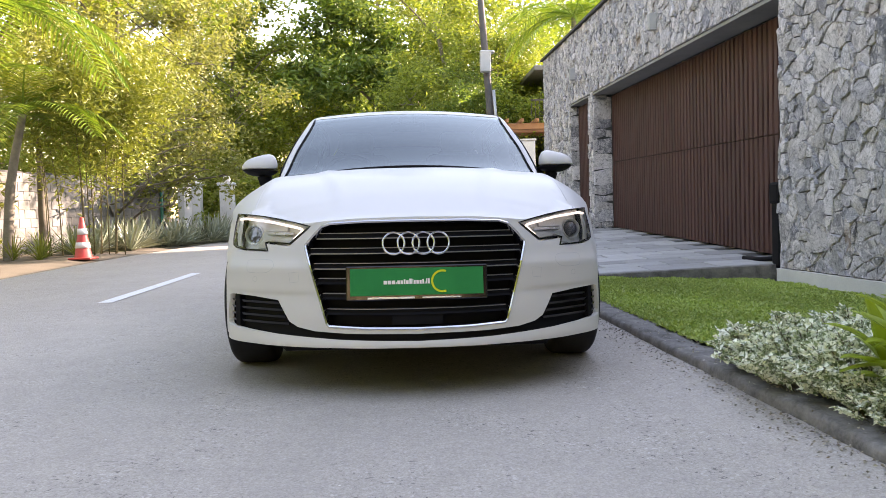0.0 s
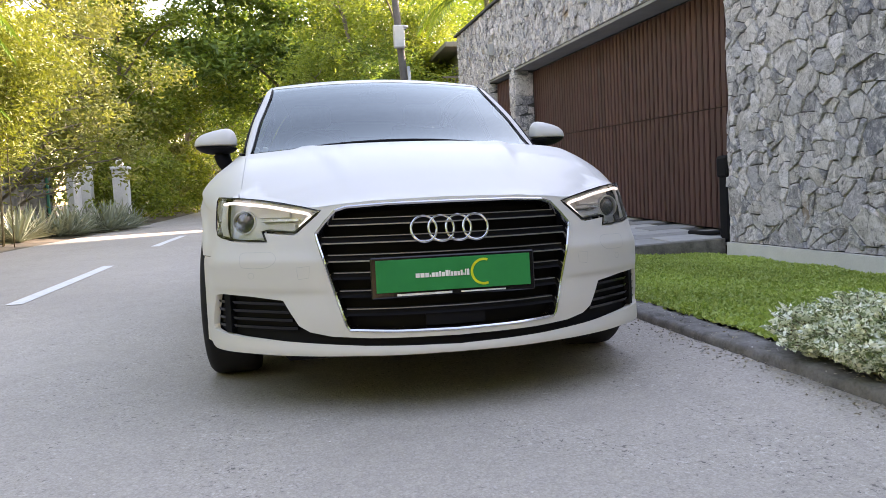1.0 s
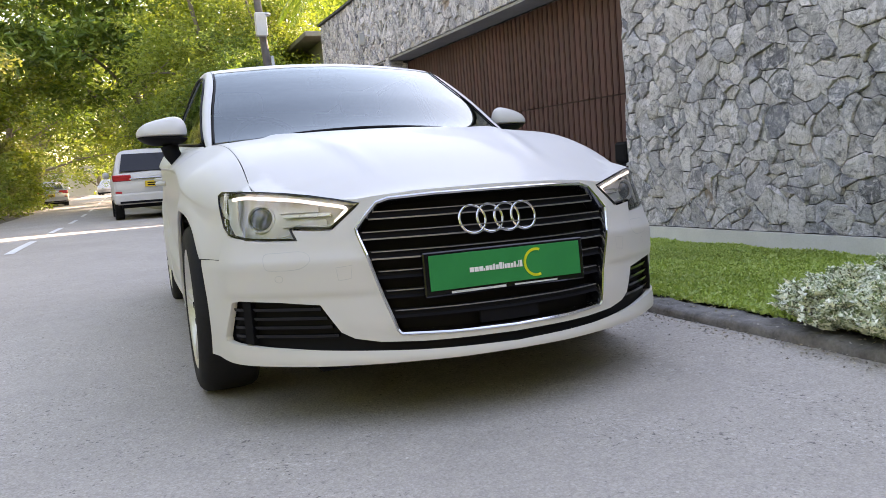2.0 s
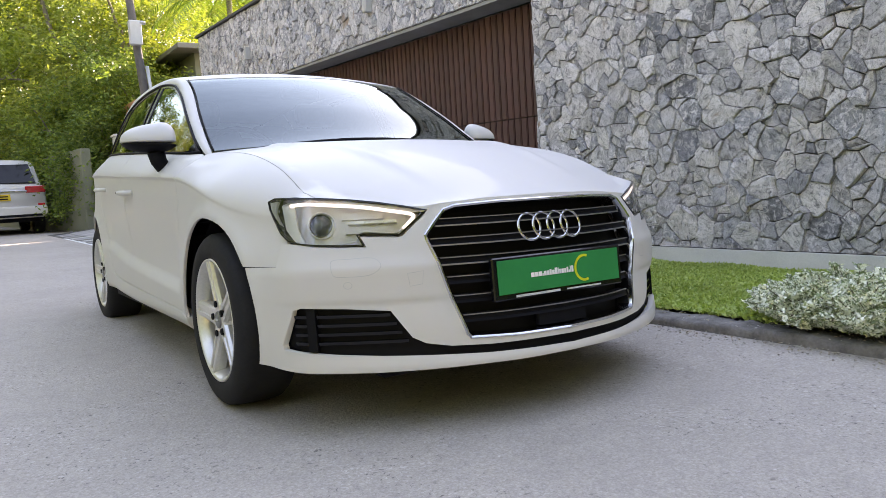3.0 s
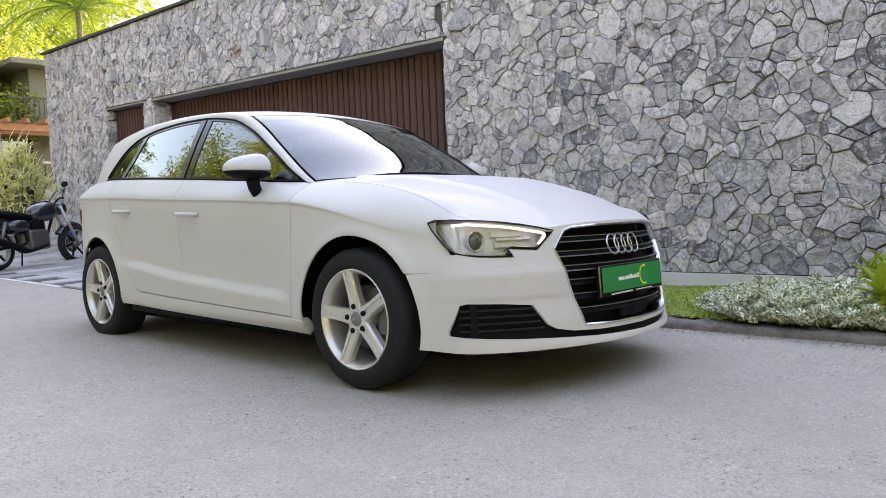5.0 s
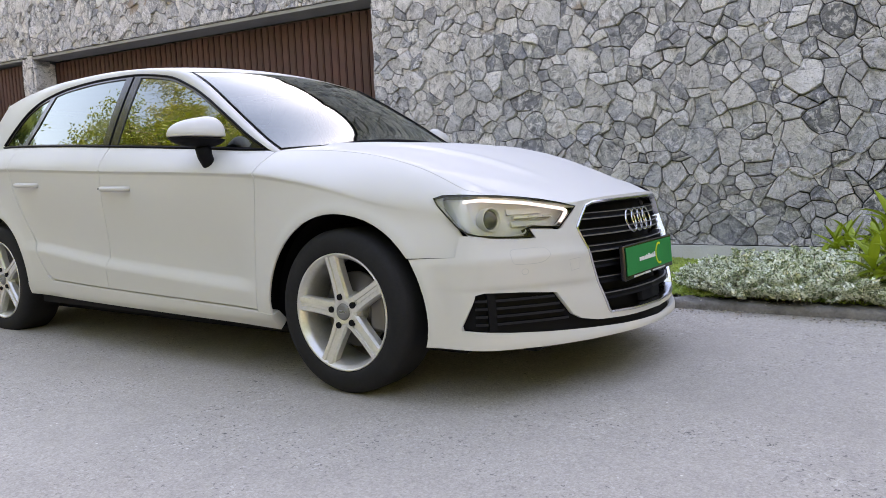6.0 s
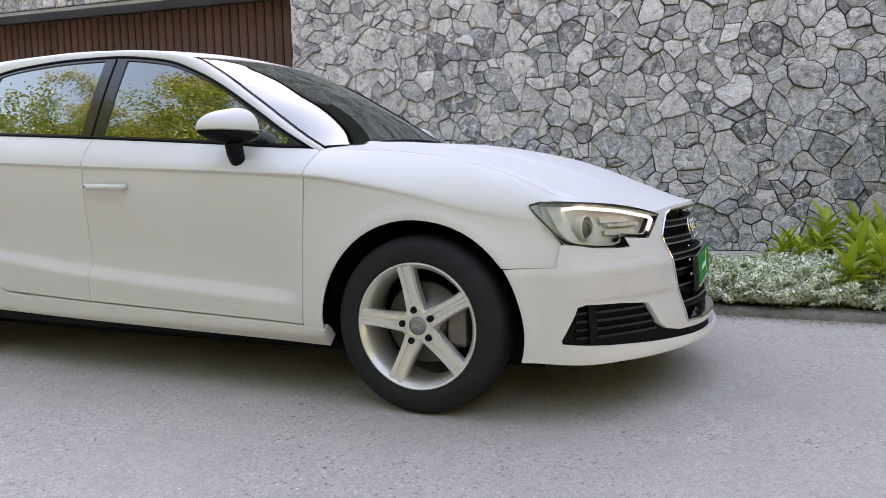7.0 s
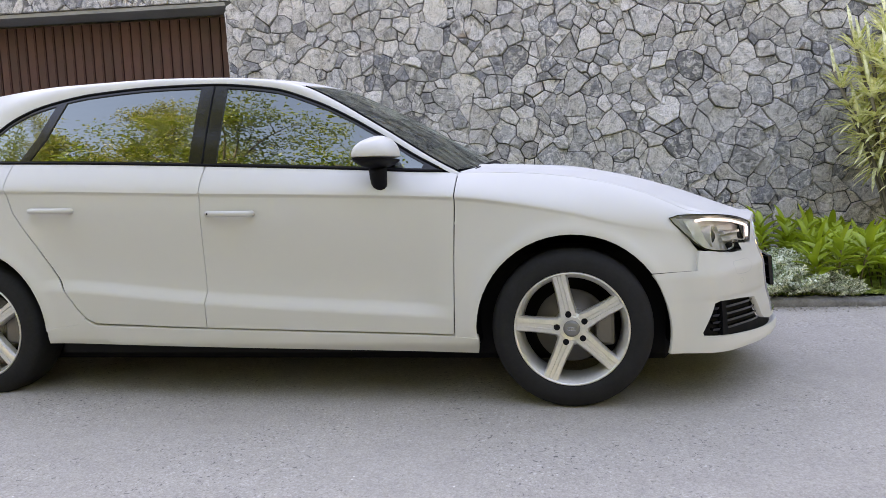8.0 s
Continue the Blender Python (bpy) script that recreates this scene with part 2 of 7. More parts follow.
def stone_material():
    """Split metamorphic stone: each piece has its own tone and its own bedding, with pale and dark streaks along it."""
    m, t, b = nodes_of("rubble_stone")
    co = t.nodes.new("ShaderNodeTexCoord").outputs["Object"]
    info = t.nodes.new("ShaderNodeObjectInfo").outputs["Random"]
    isl = t.nodes.new("ShaderNodeNewGeometry").outputs["Random Per Island"]

    def math_node(op, *values):
        nd = t.nodes.new("ShaderNodeMath")
        nd.operation = op
        for k, v in enumerate(values):
            if isinstance(v, (int, float)):
                nd.inputs[k].default_value = v
            else:
                link(t, v, nd.inputs[k])
        return nd.outputs[0]
    rnd = math_node("FRACT", math_node("ADD", info, isl))
    rnd2 = math_node("FRACT", math_node("MULTIPLY", rnd, 57.31))
    rot = t.nodes.new("ShaderNodeVectorRotate")
    rot.rotation_type = "X_AXIS"
    link(t, co, rot.inputs["Vector"])
    link(t, math_node("MULTIPLY", rnd, 37.0), rot.inputs["Angle"])
    mp = t.nodes.new("ShaderNodeMapping")
    mp.inputs["Scale"].default_value = (1, 1, 4.0)
    link(t, rot.outputs[0], mp.inputs["Vector"])
    beds = noise_tex(t, 7, 8, 0.70, mp.outputs[0], 1.6)
    crust, blot = noise_tex(t, 17, 9, 0.74, co, 0.7), noise_tex(t, 6, 6, 0.66, co, 0.8)
    grain, stain = noise_tex(t, 95, 4, 0.7, co), noise_tex(t, 3.1, 4, 0.6, co, 0.5)
    base = ramp(t, rnd, (0.0, (0.50, 0.49, 0.48)), (0.07, (0.86, 0.835, 0.81)), (0.17, (0.46, 0.475, 0.50)), (0.27, (0.82, 0.795, 0.77)), (0.36, (0.58, 0.565, 0.55)), (0.45, (0.22, 0.235, 0.27)),
                (0.54, (0.68, 0.66, 0.64)), (0.63, (0.40, 0.415, 0.44)), (0.71, (0.60, 0.585, 0.57)), (0.78, (0.24, 0.245, 0.265)), (0.85, (0.88, 0.86, 0.84)), (0.92, (0.44, 0.45, 0.47)), (0.97, (0.66, 0.64, 0.61)))
    col = mixed(t, 1.0, base, ramp(t, beds, (0.36, (0.42,) * 3), (0.46, (0.86,) * 3), (0.58, (1.0,) * 3)), "MULTIPLY")
    col = mixed(t, 1.0, col, ramp(t, blot, (0.32, (0.66,) * 3), (0.50, (1.0,) * 3)), "MULTIPLY")
    pale = math_node("MULTIPLY", ramp(t, crust, (0.50, (0, 0, 0)), (0.56, (1,) * 3)), math_node("ADD", math_node("MULTIPLY", rnd2, 0.55), 0.25))
    col = mixed(t, pale, col, (0.90, 0.885, 0.87))
    col = mixed(t, ramp(t, crust, (0.36, (0.85,) * 3), (0.43, (0, 0, 0))), col, (0.10, 0.105, 0.115))
    rusty = math_node("MULTIPLY", ramp(t, stain, (0.60, (0, 0, 0)), (0.68, (0.8,) * 3)), ramp(t, rnd2, (0.72, (0, 0, 0)), (0.80, (1,) * 3)))
    col = mixed(t, rusty, col, (0.30, 0.215, 0.145))
    col = mixed(t, 1.0, col, ramp(t, grain, (0.34, (0.60,) * 3), (0.48, (1.0,) * 3)), "MULTIPLY")
    col = mixed(t, 1.0, col, (1.0, 0.975, 1.01), "MULTIPLY")
    link(t, col, b.inputs["Base Color"])
    b.inputs["Roughness"].default_value = 0.85
    bumped(t, b, mixed(t, 0.5, mixed(t, 0.5, beds, crust), mixed(t, 0.45, blot, grain)), 1.0, 0.075)
    return m


M_ASPHALT, M_STONE = asphalt_material(), stone_material()
M_MORTAR = surface("mortar", (0.03, 0.03, 0.031), (0.09, 0.088, 0.088), 0.95, 5, 70, 0.5)
M_LINTEL = surface("grey_concrete", (0.17, 0.168, 0.163), (0.28, 0.277, 0.27), 0.85, 3, 80, 0.3)
M_PLINTH = surface("pale_concrete", (0.48, 0.475, 0.465), (0.62, 0.61, 0.60), 0.85, 3, 80, 0.3)
M_KERB = surface("kerb_concrete", (0.05, 0.047, 0.044), (0.27, 0.255, 0.24), 0.95, 11, 75, 1.0, spec=0.2)
M_PAVER = surface("paving_stone", (0.34, 0.335, 0.33), (0.52, 0.51, 0.50), 0.85, 4, 60, 0.5, spread=0.45)
M_SOIL = surface("soil", (0.07, 0.06, 0.043), (0.15, 0.125, 0.09), 0.95, 2, 40, 0.8)
M_LAWN_SOIL = surface("lawn_soil", (0.14, 0.18, 0.035), (0.22, 0.27, 0.055), 0.95, 6, 60, 0.8)
M_PAINT_LINE = surface("road_paint", (0.55, 0.55, 0.54), (0.75, 0.75, 0.74), 0.7, 12, 90, 0.4)
M_GATE = surface("stained_timber", (0.048, 0.018, 0.015), (0.088, 0.032, 0.026), 0.62, 4, 50, 0.3, spread=0.3)
M_GATE_BACK = surface("dark_timber_backing", (0.018, 0.010, 0.008), (0.03, 0.016, 0.012), 0.7, 4, 50, 0.2)
M_BLOCK = surface("block_wall", (0.10, 0.098, 0.092), (0.24, 0.235, 0.215), 0.9, 1.2, 30, 0.5)
M_WHITEWASH = surface("whitewash", (0.55, 0.54, 0.52), (0.74, 0.73, 0.71), 0.85, 2, 30, 0.3)
M_BARK = surface("bark", (0.10, 0.085, 0.065), (0.22, 0.19, 0.15), 0.9, 6, 40, 0.9)
M_CULM = surface("bamboo_culm", (0.07, 0.055, 0.025), (0.15, 0.12, 0.05), 0.5, 6, 30, 0.2)
M_POLE = surface("pole_timber", (0.055, 0.05, 0.048), (0.11, 0.10, 0.095), 0.8, 8, 60, 0.4)
M_GALV = surface("galvanised_steel", (0.40, 0.41, 0.42), (0.52, 0.53, 0.54), 0.5, 8, 60, 0.1, metal=0.7)
M_HOUSE = surface("olive_render", (0.14, 0.15, 0.11), (0.20, 0.21, 0.155), 0.9, 1.5, 40, 0.3)
M_ROOF = surface("roof_tile", (0.30, 0.14, 0.08), (0.42, 0.22, 0.13), 0.8, 4, 40, 0.5)
M_WOOD = surface("pergola_timber", (0.34, 0.15, 0.065), (0.46, 0.22, 0.10), 0.6, 5, 50, 0.3)
M_CAP = surface("dark_cap_tile", (0.03, 0.03, 0.032), (0.06, 0.06, 0.062), 0.7, 6, 50, 0.3)
M_LEAF_BRIGHT = foliage("sunny_leaves", (0.192, 0.265, 0.025), (0.266, 0.335, 0.038), (0.133, 0.211, 0.025), (0.355, 0.390, 0.051))
M_LEAF_MID = foliage("tree_leaves", (0.19, 0.265, 0.04), (0.28, 0.36, 0.05), (0.38, 0.44, 0.08), (0.135, 0.20, 0.032), through_light=0.42)
M_LEAF_DARK = foliage("dark_leaves", (0.09, 0.165, 0.033), (0.16, 0.255, 0.045), (0.28, 0.375, 0.07), through_light=0.42)
M_LEAF_OLIVE = foliage("olive_leaves", (0.252, 0.281, 0.068), (0.326, 0.351, 0.085), (0.400, 0.406, 0.162), (0.163, 0.195, 0.047), through_light=0.45)
M_PALM = foliage("palm_leaves", (0.13, 0.25, 0.035), (0.21, 0.36, 0.045), (0.36, 0.50, 0.07))
M_BAMBOO = foliage("bamboo_leaves", (0.252, 0.296, 0.043), (0.326, 0.359, 0.060), (0.192, 0.250, 0.043), (0.385, 0.390, 0.085))
M_AGAVE = foliage("agave_leaves", (0.24, 0.29, 0.21), (0.36, 0.40, 0.30), (0.17, 0.22, 0.155), through_light=0.1)
M_GRASS = foliage("ground_cover_leaves", (0.36, 0.50, 0.12), (0.45, 0.58, 0.14), (0.54, 0.64, 0.22), (0.27, 0.42, 0.09), through_light=0.3)
M_VARIEG = foliage("variegated_leaves", (0.28, 0.37, 0.20), (0.38, 0.46, 0.28), (0.22, 0.31, 0.15), through_light=0.25, stripe=(42, (0.86, 0.88, 0.80), 0.44))
M_BROAD = foliage("broad_leaves", (0.16, 0.30, 0.035), (0.26, 0.42, 0.045), (0.44, 0.55, 0.05), (0.12, 0.24, 0.03), rough=0.35)
M_DRAC = foliage("striped_leaves", (0.84, 0.84, 0.36), (0.92, 0.90, 0.52), (0.70, 0.76, 0.26), stripe=(20, (0.92, 0.90, 0.66), 0.46))
M_LITTER = foliage("dry_litter", (0.30, 0.24, 0.16), (0.45, 0.43, 0.40), (0.16, 0.13, 0.10), (0.55, 0.50, 0.40), through_light=0.0)
M_RED = plain("cone_plastic", (0.60, 0.07, 0.06), 0.5)
M_WHITE_BAND = plain("reflective_band", (0.72, 0.70, 0.70), 0.4)
M_BLACK = plain("black_plastic", (0.006, 0.006, 0.008), 0.6, ior=1.2)
M_GLOSS = plain("gloss_black", (0.006, 0.006, 0.008), 0.15, coat=0.15, ior=1.4)
M_RUBBER = surface("tyre_rubber", (0.013, 0.013, 0.015), (0.022, 0.022, 0.025), 0.70, 10, 80, 0.15, spec=0.14)
M_CHROME = plain("chrome", (0.60, 0.60, 0.62), 0.16, metal=1.0)
M_TRIM = plain("satin_trim", (0.26, 0.26, 0.275), 0.40, metal=0.6)
M_ALLOY = surface("silver_alloy", (0.60, 0.59, 0.565), (0.68, 0.665, 0.64), 0.32, 10, 90, 0.03, metal=0.6)
M_STEEL = plain("brake_steel", (0.17, 0.155, 0.145), 0.45, metal=0.8)
M_CAPGREY = plain("centre_cap_grey", (0.20, 0.20, 0.205), 0.4, metal=0.6)
M_CARPAINT = paint_material("white_car_paint", (0.57, 0.555, 0.54), 0.45)
M_SILVERPAINT = plain("silver_car_paint", (0.42, 0.43, 0.45), 0.35, metal=0.5, coat=0.8)
M_WINDOW = glass("tinted_car_glass", (0.20, 0.23, 0.225), 2.5)
M_SCREEN = glass("windscreen_glass", (0.36, 0.39, 0.38), 1.85, sheen=(0.84, 0.93, 0.92))
M_LENS = glass("clear_lens", (0.97, 0.98, 1.0), 1.55, sheen=(0.92, 0.95, 1.0))
M_SEAT = surface("seat_leather", (0.16, 0.15, 0.14), (0.22, 0.21, 0.19), 0.6, 8, 60, 0.2)
M_DASH = plain("dashboard_plastic", (0.02, 0.02, 0.022), 0.7)
M_REDLAMP = plain("red_lamp", (0.45, 0.015, 0.02), 0.15, coat=1.0)
M_PLATE = plain("green_plate", (0.004, 0.23, 0.07), 0.6, ior=1.12)
M_LIME = plain("lime_print", (0.55, 0.62, 0.02), 0.5)
M_WHITE = plain("white_print", (0.80, 0.80, 0.80), 0.5)
M_YELLOW = plain("yellow_plate", (0.62, 0.42, 0.02), 0.45)
M_DRL = plain("daytime_light_guide", (0.93, 0.94, 0.92), 0.3, emit=0.18)
M_SILVER_PLASTIC = plain("lamp_reflector", (0.74, 0.76, 0.79), 0.28, metal=0.3)
M_LAMP_BOWL = plain("lamp_bowl", (0.74, 0.76, 0.80), 0.30)
M_LAMP_FLANK = plain("pale_lamp_flank", (0.74, 0.74, 0.72), 0.3)
M_PROJECTOR = plain("projector_glass", (0.05, 0.06, 0.08), 0.05, coat=1.0)
M_LAMP_BOX = plain("grey_lamp_housing", (0.40, 0.40, 0.40), 0.5)
M_BLUE = plain("blue_plastic", (0.03, 0.12, 0.35), 0.5)
M_MOTO = plain("dark_blue_black_paint", (0.012, 0.014, 0.024), 0.25, coat=0.8)
M_PLAINWALL = surface("plain_render", (0.42, 0.41, 0.39), (0.52, 0.51, 0.49), 0.9, 1.5, 30, 0.3)

# ---- the ground ----


RISE = pchip((0.5, 0.0), (4, 0.04), (10, 0.125), (20, 0.17), (32, 0.34), (54, 0.84), (100, 1.6), (140, 1.9))


def road_rise(y):
    """The road is level by the car and climbs gently beyond it."""
    return RISE(min(y, 140)) if y > 0.5 else 0.0


def road_z(x, y):
    return road_rise(y) + 0.008 - 0.0105 * (abs(x + 2.6) - 1.77) + 0.020 * step(0.78, 1.2, x)


def sheet(xs, ys, fz):
    verts = [(x, y, fz(x, y)) for y in ys for x in xs]
    k = len(xs)
    faces = [(j * k + i, j * k + i + 1, (j + 1) * k + i + 1, (j + 1) * k + i) for j in range(len(ys) - 1) for i in range(k - 1)]
    return mesh(verts, faces)


def steps(a, b, n):
    return [a + (b - a) * i / n for i in range(n + 1)]


ground = part("ground", sheet([-900, -300, -100, -40, -20, -12, -8, 0, 6, 12, 30, 100, 300, 900], [-900, -300, -100, -40, -10, 0] + steps(2, 30, 14) + [50, 80, 140, 400, 900],
                              lambda x, y: road_rise(y) - 0.10), M_SOIL)
tagged(ground, "dry tan soil beside the road", "ground", kind="structure")
road_ys = steps(-60, 0, 20) + steps(1, 30, 40)[0:] + steps(32, 140, 30)
road = part("road", sheet(steps(-5.05, 0.6, 11) + steps(0.7, 1.25, 11), road_ys, road_z), M_ASPHALT)
tagged(road, "worn grey asphalt road with pale chips and dark pits", "road", kind="structure")


def dash(y0, y1, x0, x1):
    v, f = [], []
    for i in range(7):
        y = y0 + (y1 - y0) * i / 6
        v += [(x0, y, road_z(x0, y) + 0.004), (x1, y, road_z(x1, y) + 0.004)]
    return mesh(v, [(2 * i, 2 * i + 1, 2 * i + 3, 2 * i + 2) for i in range(6)])


for i in range(-2, 16):
    line = part("lane_line", dash(2.7 + 5.65 * i, 5.55 + 5.65 * i, -2.62 - 0.003 * i, -2.50 - 0.003 * i), M_PAINT_LINE)
    tagged(line, "worn white dash of the lane line", "road marking", "lane line", "structure")
edge_line = part("edge_line", dash(6.4, 14.5, 0.30, 0.38), M_PAINT_LINE)
tagged(edge_line, "thin white line along the drive's edge", "road marking", kind="structure")

# the verge on the far side of the road, a low bank of soil
verge = part("verge", sheet([-9.5, -8, -7, -6.2, -5.6, -5.2, -4.9], steps(-60, 90, 150),
                            lambda x, y: road_z(x, y) + 0.05 * step(-5.0, -5.6, x) + 0.03 * noise.noise((x * 2, y * 2, 0)) - 0.02), M_SOIL)
tagged(verge, "tan soil verge with fallen leaves along the road", "ground", kind="structure")

# kerb with worn, rounded edges
kv, kf = [], []
profile = [(1.216, -0.06), (1.212, 0.030), (1.217, 0.046), (1.228, 0.053), (1.28, 0.055), (1.335, 0.054), (1.375, 0.050), (1.380, -0.02)]
k_ys = steps(-45, -6, 60)[:-1] + steps(-6, 3.7, 300)
for y in k_ys:
    wob = 0.006 * noise.noise((0, y * 3.1, 0)) + 0.005 * noise.noise((5, y * 9, 0)) + 0.004 * noise.noise((9, y * 31, 0))
    for x, z in profile:
        kv.append((x + wob, y, z + road_rise(y) - 0.003 + (wob if z > 0 else 0) + (0.010 * noise.noise((x * 20, y * 12, 3)) if z > 0 else 0)))
n = len(profile)
for j in range(len(k_ys) - 1):
    for i in range(n - 1):
        kf.append((j * n + i, (j + 1) * n + i, (j + 1) * n + i + 1, j * n + i + 1))
kf.append(tuple((len(k_ys) - 1) * n + i for i in range(n)))
kerb = tagged(part("kerb", mesh(kv, kf), M_KERB), "low worn concrete kerb, stained dark along its face", "kerb", kind="structure")


def lawn_z(x, y):
    return 0.060 - 0.046 * (x - 1.28) + 0.008 * noise.noise((x * 3, y * 3, 1))


lawn = part("lawn", sheet(steps(1.375, 3.66, 16), steps(-45, 3.75, 120), lawn_z), M_LAWN_SOIL)
tagged(lawn, "mossy green lawn strip between kerb and wall", "lawn", kind="structure")


def drive_z(x, y):
    """The drive climbs from the road's edge to the gate."""
    g = 0.10 + 0.036 * (y - 3.6)
    return road_z(0.35, y) + 0.012 + (g - road_rise(y)) * step(0.2, 4.4, x) * 1.05


drive = part("drive_bed", sheet(steps(0.32, 4.4, 12), steps(3.62, 17.5, 30), lambda x, y: drive_z(x, y) - 0.012), M_MORTAR)
tagged(drive, "grey bedding under the paved drive", "driveway", kind="structure")
ev, ef = [], []
for x in steps(1.3, 3.69, 14):
    top = drive_z(x, 3.66) + 0.006
    ev += [(x, 3.575, -0.2), (x, 3.575, top - 0.006), (x, 3.581, top), (x, 3.66, top), (x, 3.66, -0.2)]
for i in range(14):
    ef += [(i * 5 + j, i * 5 + j + 1, i * 5 + j + 6, i * 5 + j + 5) for j in range(4)]
ef += [(0, 1, 2, 3, 4), tuple(70 + j for j in range(5))]
side = part("drive_edge", mesh(ev, ef, False), M_KERB)
tagged(side, "dark weathered concrete edging of the paved drive", "edging", kind="structure")

# ---- the stone wall with its gate and side door ----
WALL_X = 3.70


def lift(z0, slope=0.0265):
    return lambda y: z0 + slope * (y - 3.5)


LINTEL, TOP, FOOT = lift(2.78), lift(4.22), (lambda y: -0.15)
GATE0, GATE1, DOOR0, DOOR1, END = 3.48, 10.60, 10.92, 12.45, 15.4


def slab(y0, y1, lo, hi, x0, x1):
    """An upright block whose top and foot follow the slope of the site."""
    v = [(x, y, f(y)) for f in (lo, hi) for y in (y0, y1) for x in (x0, x1)]
    return v, [(0, 2, 3, 1), (4, 5, 7, 6), (0, 1, 5, 4), (2, 6, 7, 3), (0, 4, 6, 2), (1, 3, 7, 5)]


# below y = -14 the wall is unseen, added to shade the road
wall = part("wall_east", joined([
    slab(-45, GATE0, FOOT, lambda y: max(3.75, TOP(y)), WALL_X, 4.2), slab(GATE0, GATE1, LINTEL, TOP, WALL_X, 4.2), slab(GATE1, DOOR0, FOOT, TOP, WALL_X, 4.2),
    slab(DOOR0, DOOR1, LINTEL, TOP, WALL_X, 4.2), slab(DOOR1, END, FOOT, TOP, WALL_X, 4.2)], False), M_MORTAR)
tagged(wall, "tall boundary wall of grey rubble stone with a wide gate", "wall", kind="structure")
soffit = part("lintel", joined([slab(GATE0 + 0.004, GATE1 - 0.004, lift(2.738), lift(2.776), 3.69, 4.10), slab(DOOR0 + 0.004, DOOR1 - 0.004, lift(2.742), lift(2.776), 3.692, 4.10)], False), M_LINTEL)
tagged(soffit, "grey concrete lintel over the gate and side door", "lintel", kind="structure")
plinth = part("plinth", joined([slab(-45, GATE0 - 0.02, FOOT, lambda y: 0.085, 3.635, 3.697)], False), M_PLINTH)
tagged(plinth, "pale concrete plinth along the wall's foot", "plinth", kind="structure")
cap = part("coping", joined([slab(-14, END + 0.05, lift(4.224), lift(4.27), 3.62, 4.28), slab(-45, -14.01, lift(3.77, 0), lift(3.82, 0), 3.62, 4.28)], False), M_CAP)
tagged(cap, "thin dark tile coping on the stone wall", "coping", kind="structure")

# an unseen plain wall, added so that no sun leaks in above the gate
sun_stop = part("garage_wall", joined([slab(GATE0 - 0.3, DOOR1 + 0.3, FOOT, lift(4.0), 4.30, 4.42)], False), M_PLAINWALL)
tagged(sun_stop, "unseen plain wall added behind the gate to keep sunlight from leaking in", "wall", kind="structure")

# ---- the white hatchback ----
# Car axes: x to its left, y to its tail, z up; the front axle lies at y = 0, the ground at z = 0.
car = thing("car", "white five-door hatchback parked on the asphalt beside the kerb", "car")
car.matrix_basis = pose(0, 0, -0.0087, 0, 0.6, 0)
WHEELS = ((0.0, 0.315), (2.637, 0.315))
XS = pchip((-0.6, 0.72), (-0.5, 0.748), (-0.36, 0.786), (-0.15, 0.836), (0, 0.858), (0.45, 0.860), (1.5, 0.866), (2.4, 0.832), (2.9, 0.784), (3.15, 0.718), (3.35, 0.61))
ZS = pchip((-0.5, 0.655), (-0.19, 0.715), (0, 0.765), (0.22, 0.808), (0.44, 0.838), (1.52, 0.893), (2.41, 0.935), (3.3, 0.96))
XT = pchip((-0.6, 0.55), (-0.52, 0.605), (-0.3, 0.652), (0, 0.682), (0.4, 0.705), (0.51, 0.735), (0.9, 0.778), (1.5, 0.795), (2.3, 0.757), (2.7, 0.702), (3.0, 0.637), (3.3, 0.53))
ZT = pchip((-0.6, 0.715), (-0.52, 0.742), (-0.25, 0.845), (0, 0.902), (0.2, 0.925), (0.4, 0.934), (0.51, 0.936), (0.89, 0.962), (1.55, 1.005), (2.27, 1.045), (2.7, 1.062), (3.3, 1.07))
ZL = pchip((0.3, 0.35), (0.47, 0.362), (1.5, 0.43), (2.08, 0.485), (2.3, 0.50))


def side_x(y, z):
    """Half width of the body's side at length y and height z."""
    xs, zs, xt, zt = XS(y), ZS(y), XT(y), ZT(y)
    if z >= zs:
        t = min(1.0, (z - zs) / (zt - zs))
        f = step(-0.40, 0.15, y)
        x = xt + (xs - xt) * ((1 - f) * max(0, 1 - t * t) ** 0.8 + f * (1 - t ** 1.35))
    else:
        d = zs - z
        xs += 0.024 * step(0.02, 0.16, d) * step(0.05, -0.35, y)
        zl = ZL(y)
        doors = step(0.42, 0.62, y) * step(2.35, 2.1, y)
        x = xs - 0.009 * step(0, 0.014, d) * (0.3 * step(-0.42, -0.12, y) + 0.7 * step(-0.1, 0.5, y))
        x += doors * (-0.030 * step(zs - 0.06, zl + 0.06, z) * (1 - step(zl + 0.055, zl - 0.004, z)) + 0.002)
        x -= 0.085 * max(0, min(zl, 0.5) - z) * (1 if z < zl else 0) * (0.35 + 0.65 * doors) + 0.25 * max(0, 0.28 - z) ** 1.2
        if y > 2.9:
            x -= 0.10 * max(0, 0.45 - z) * step(2.9, 3.2, y)
    x += 0.065 * step(-0.43, -0.54, y) * step(0.66, 0.72, z)        # fuller over the lamp
    for wy, wz in WHEELS:
        r = math.hypot(y - wy, z - wz)
        up = step(0.18, 0.34, z)
        x += (0.013 * math.exp(-((r - 0.373) / 0.035) ** 2) + 0.013 * math.exp(-((r - 0.40) / 0.12) ** 2)) * up * step(0.98, 0.80, z)
    return x


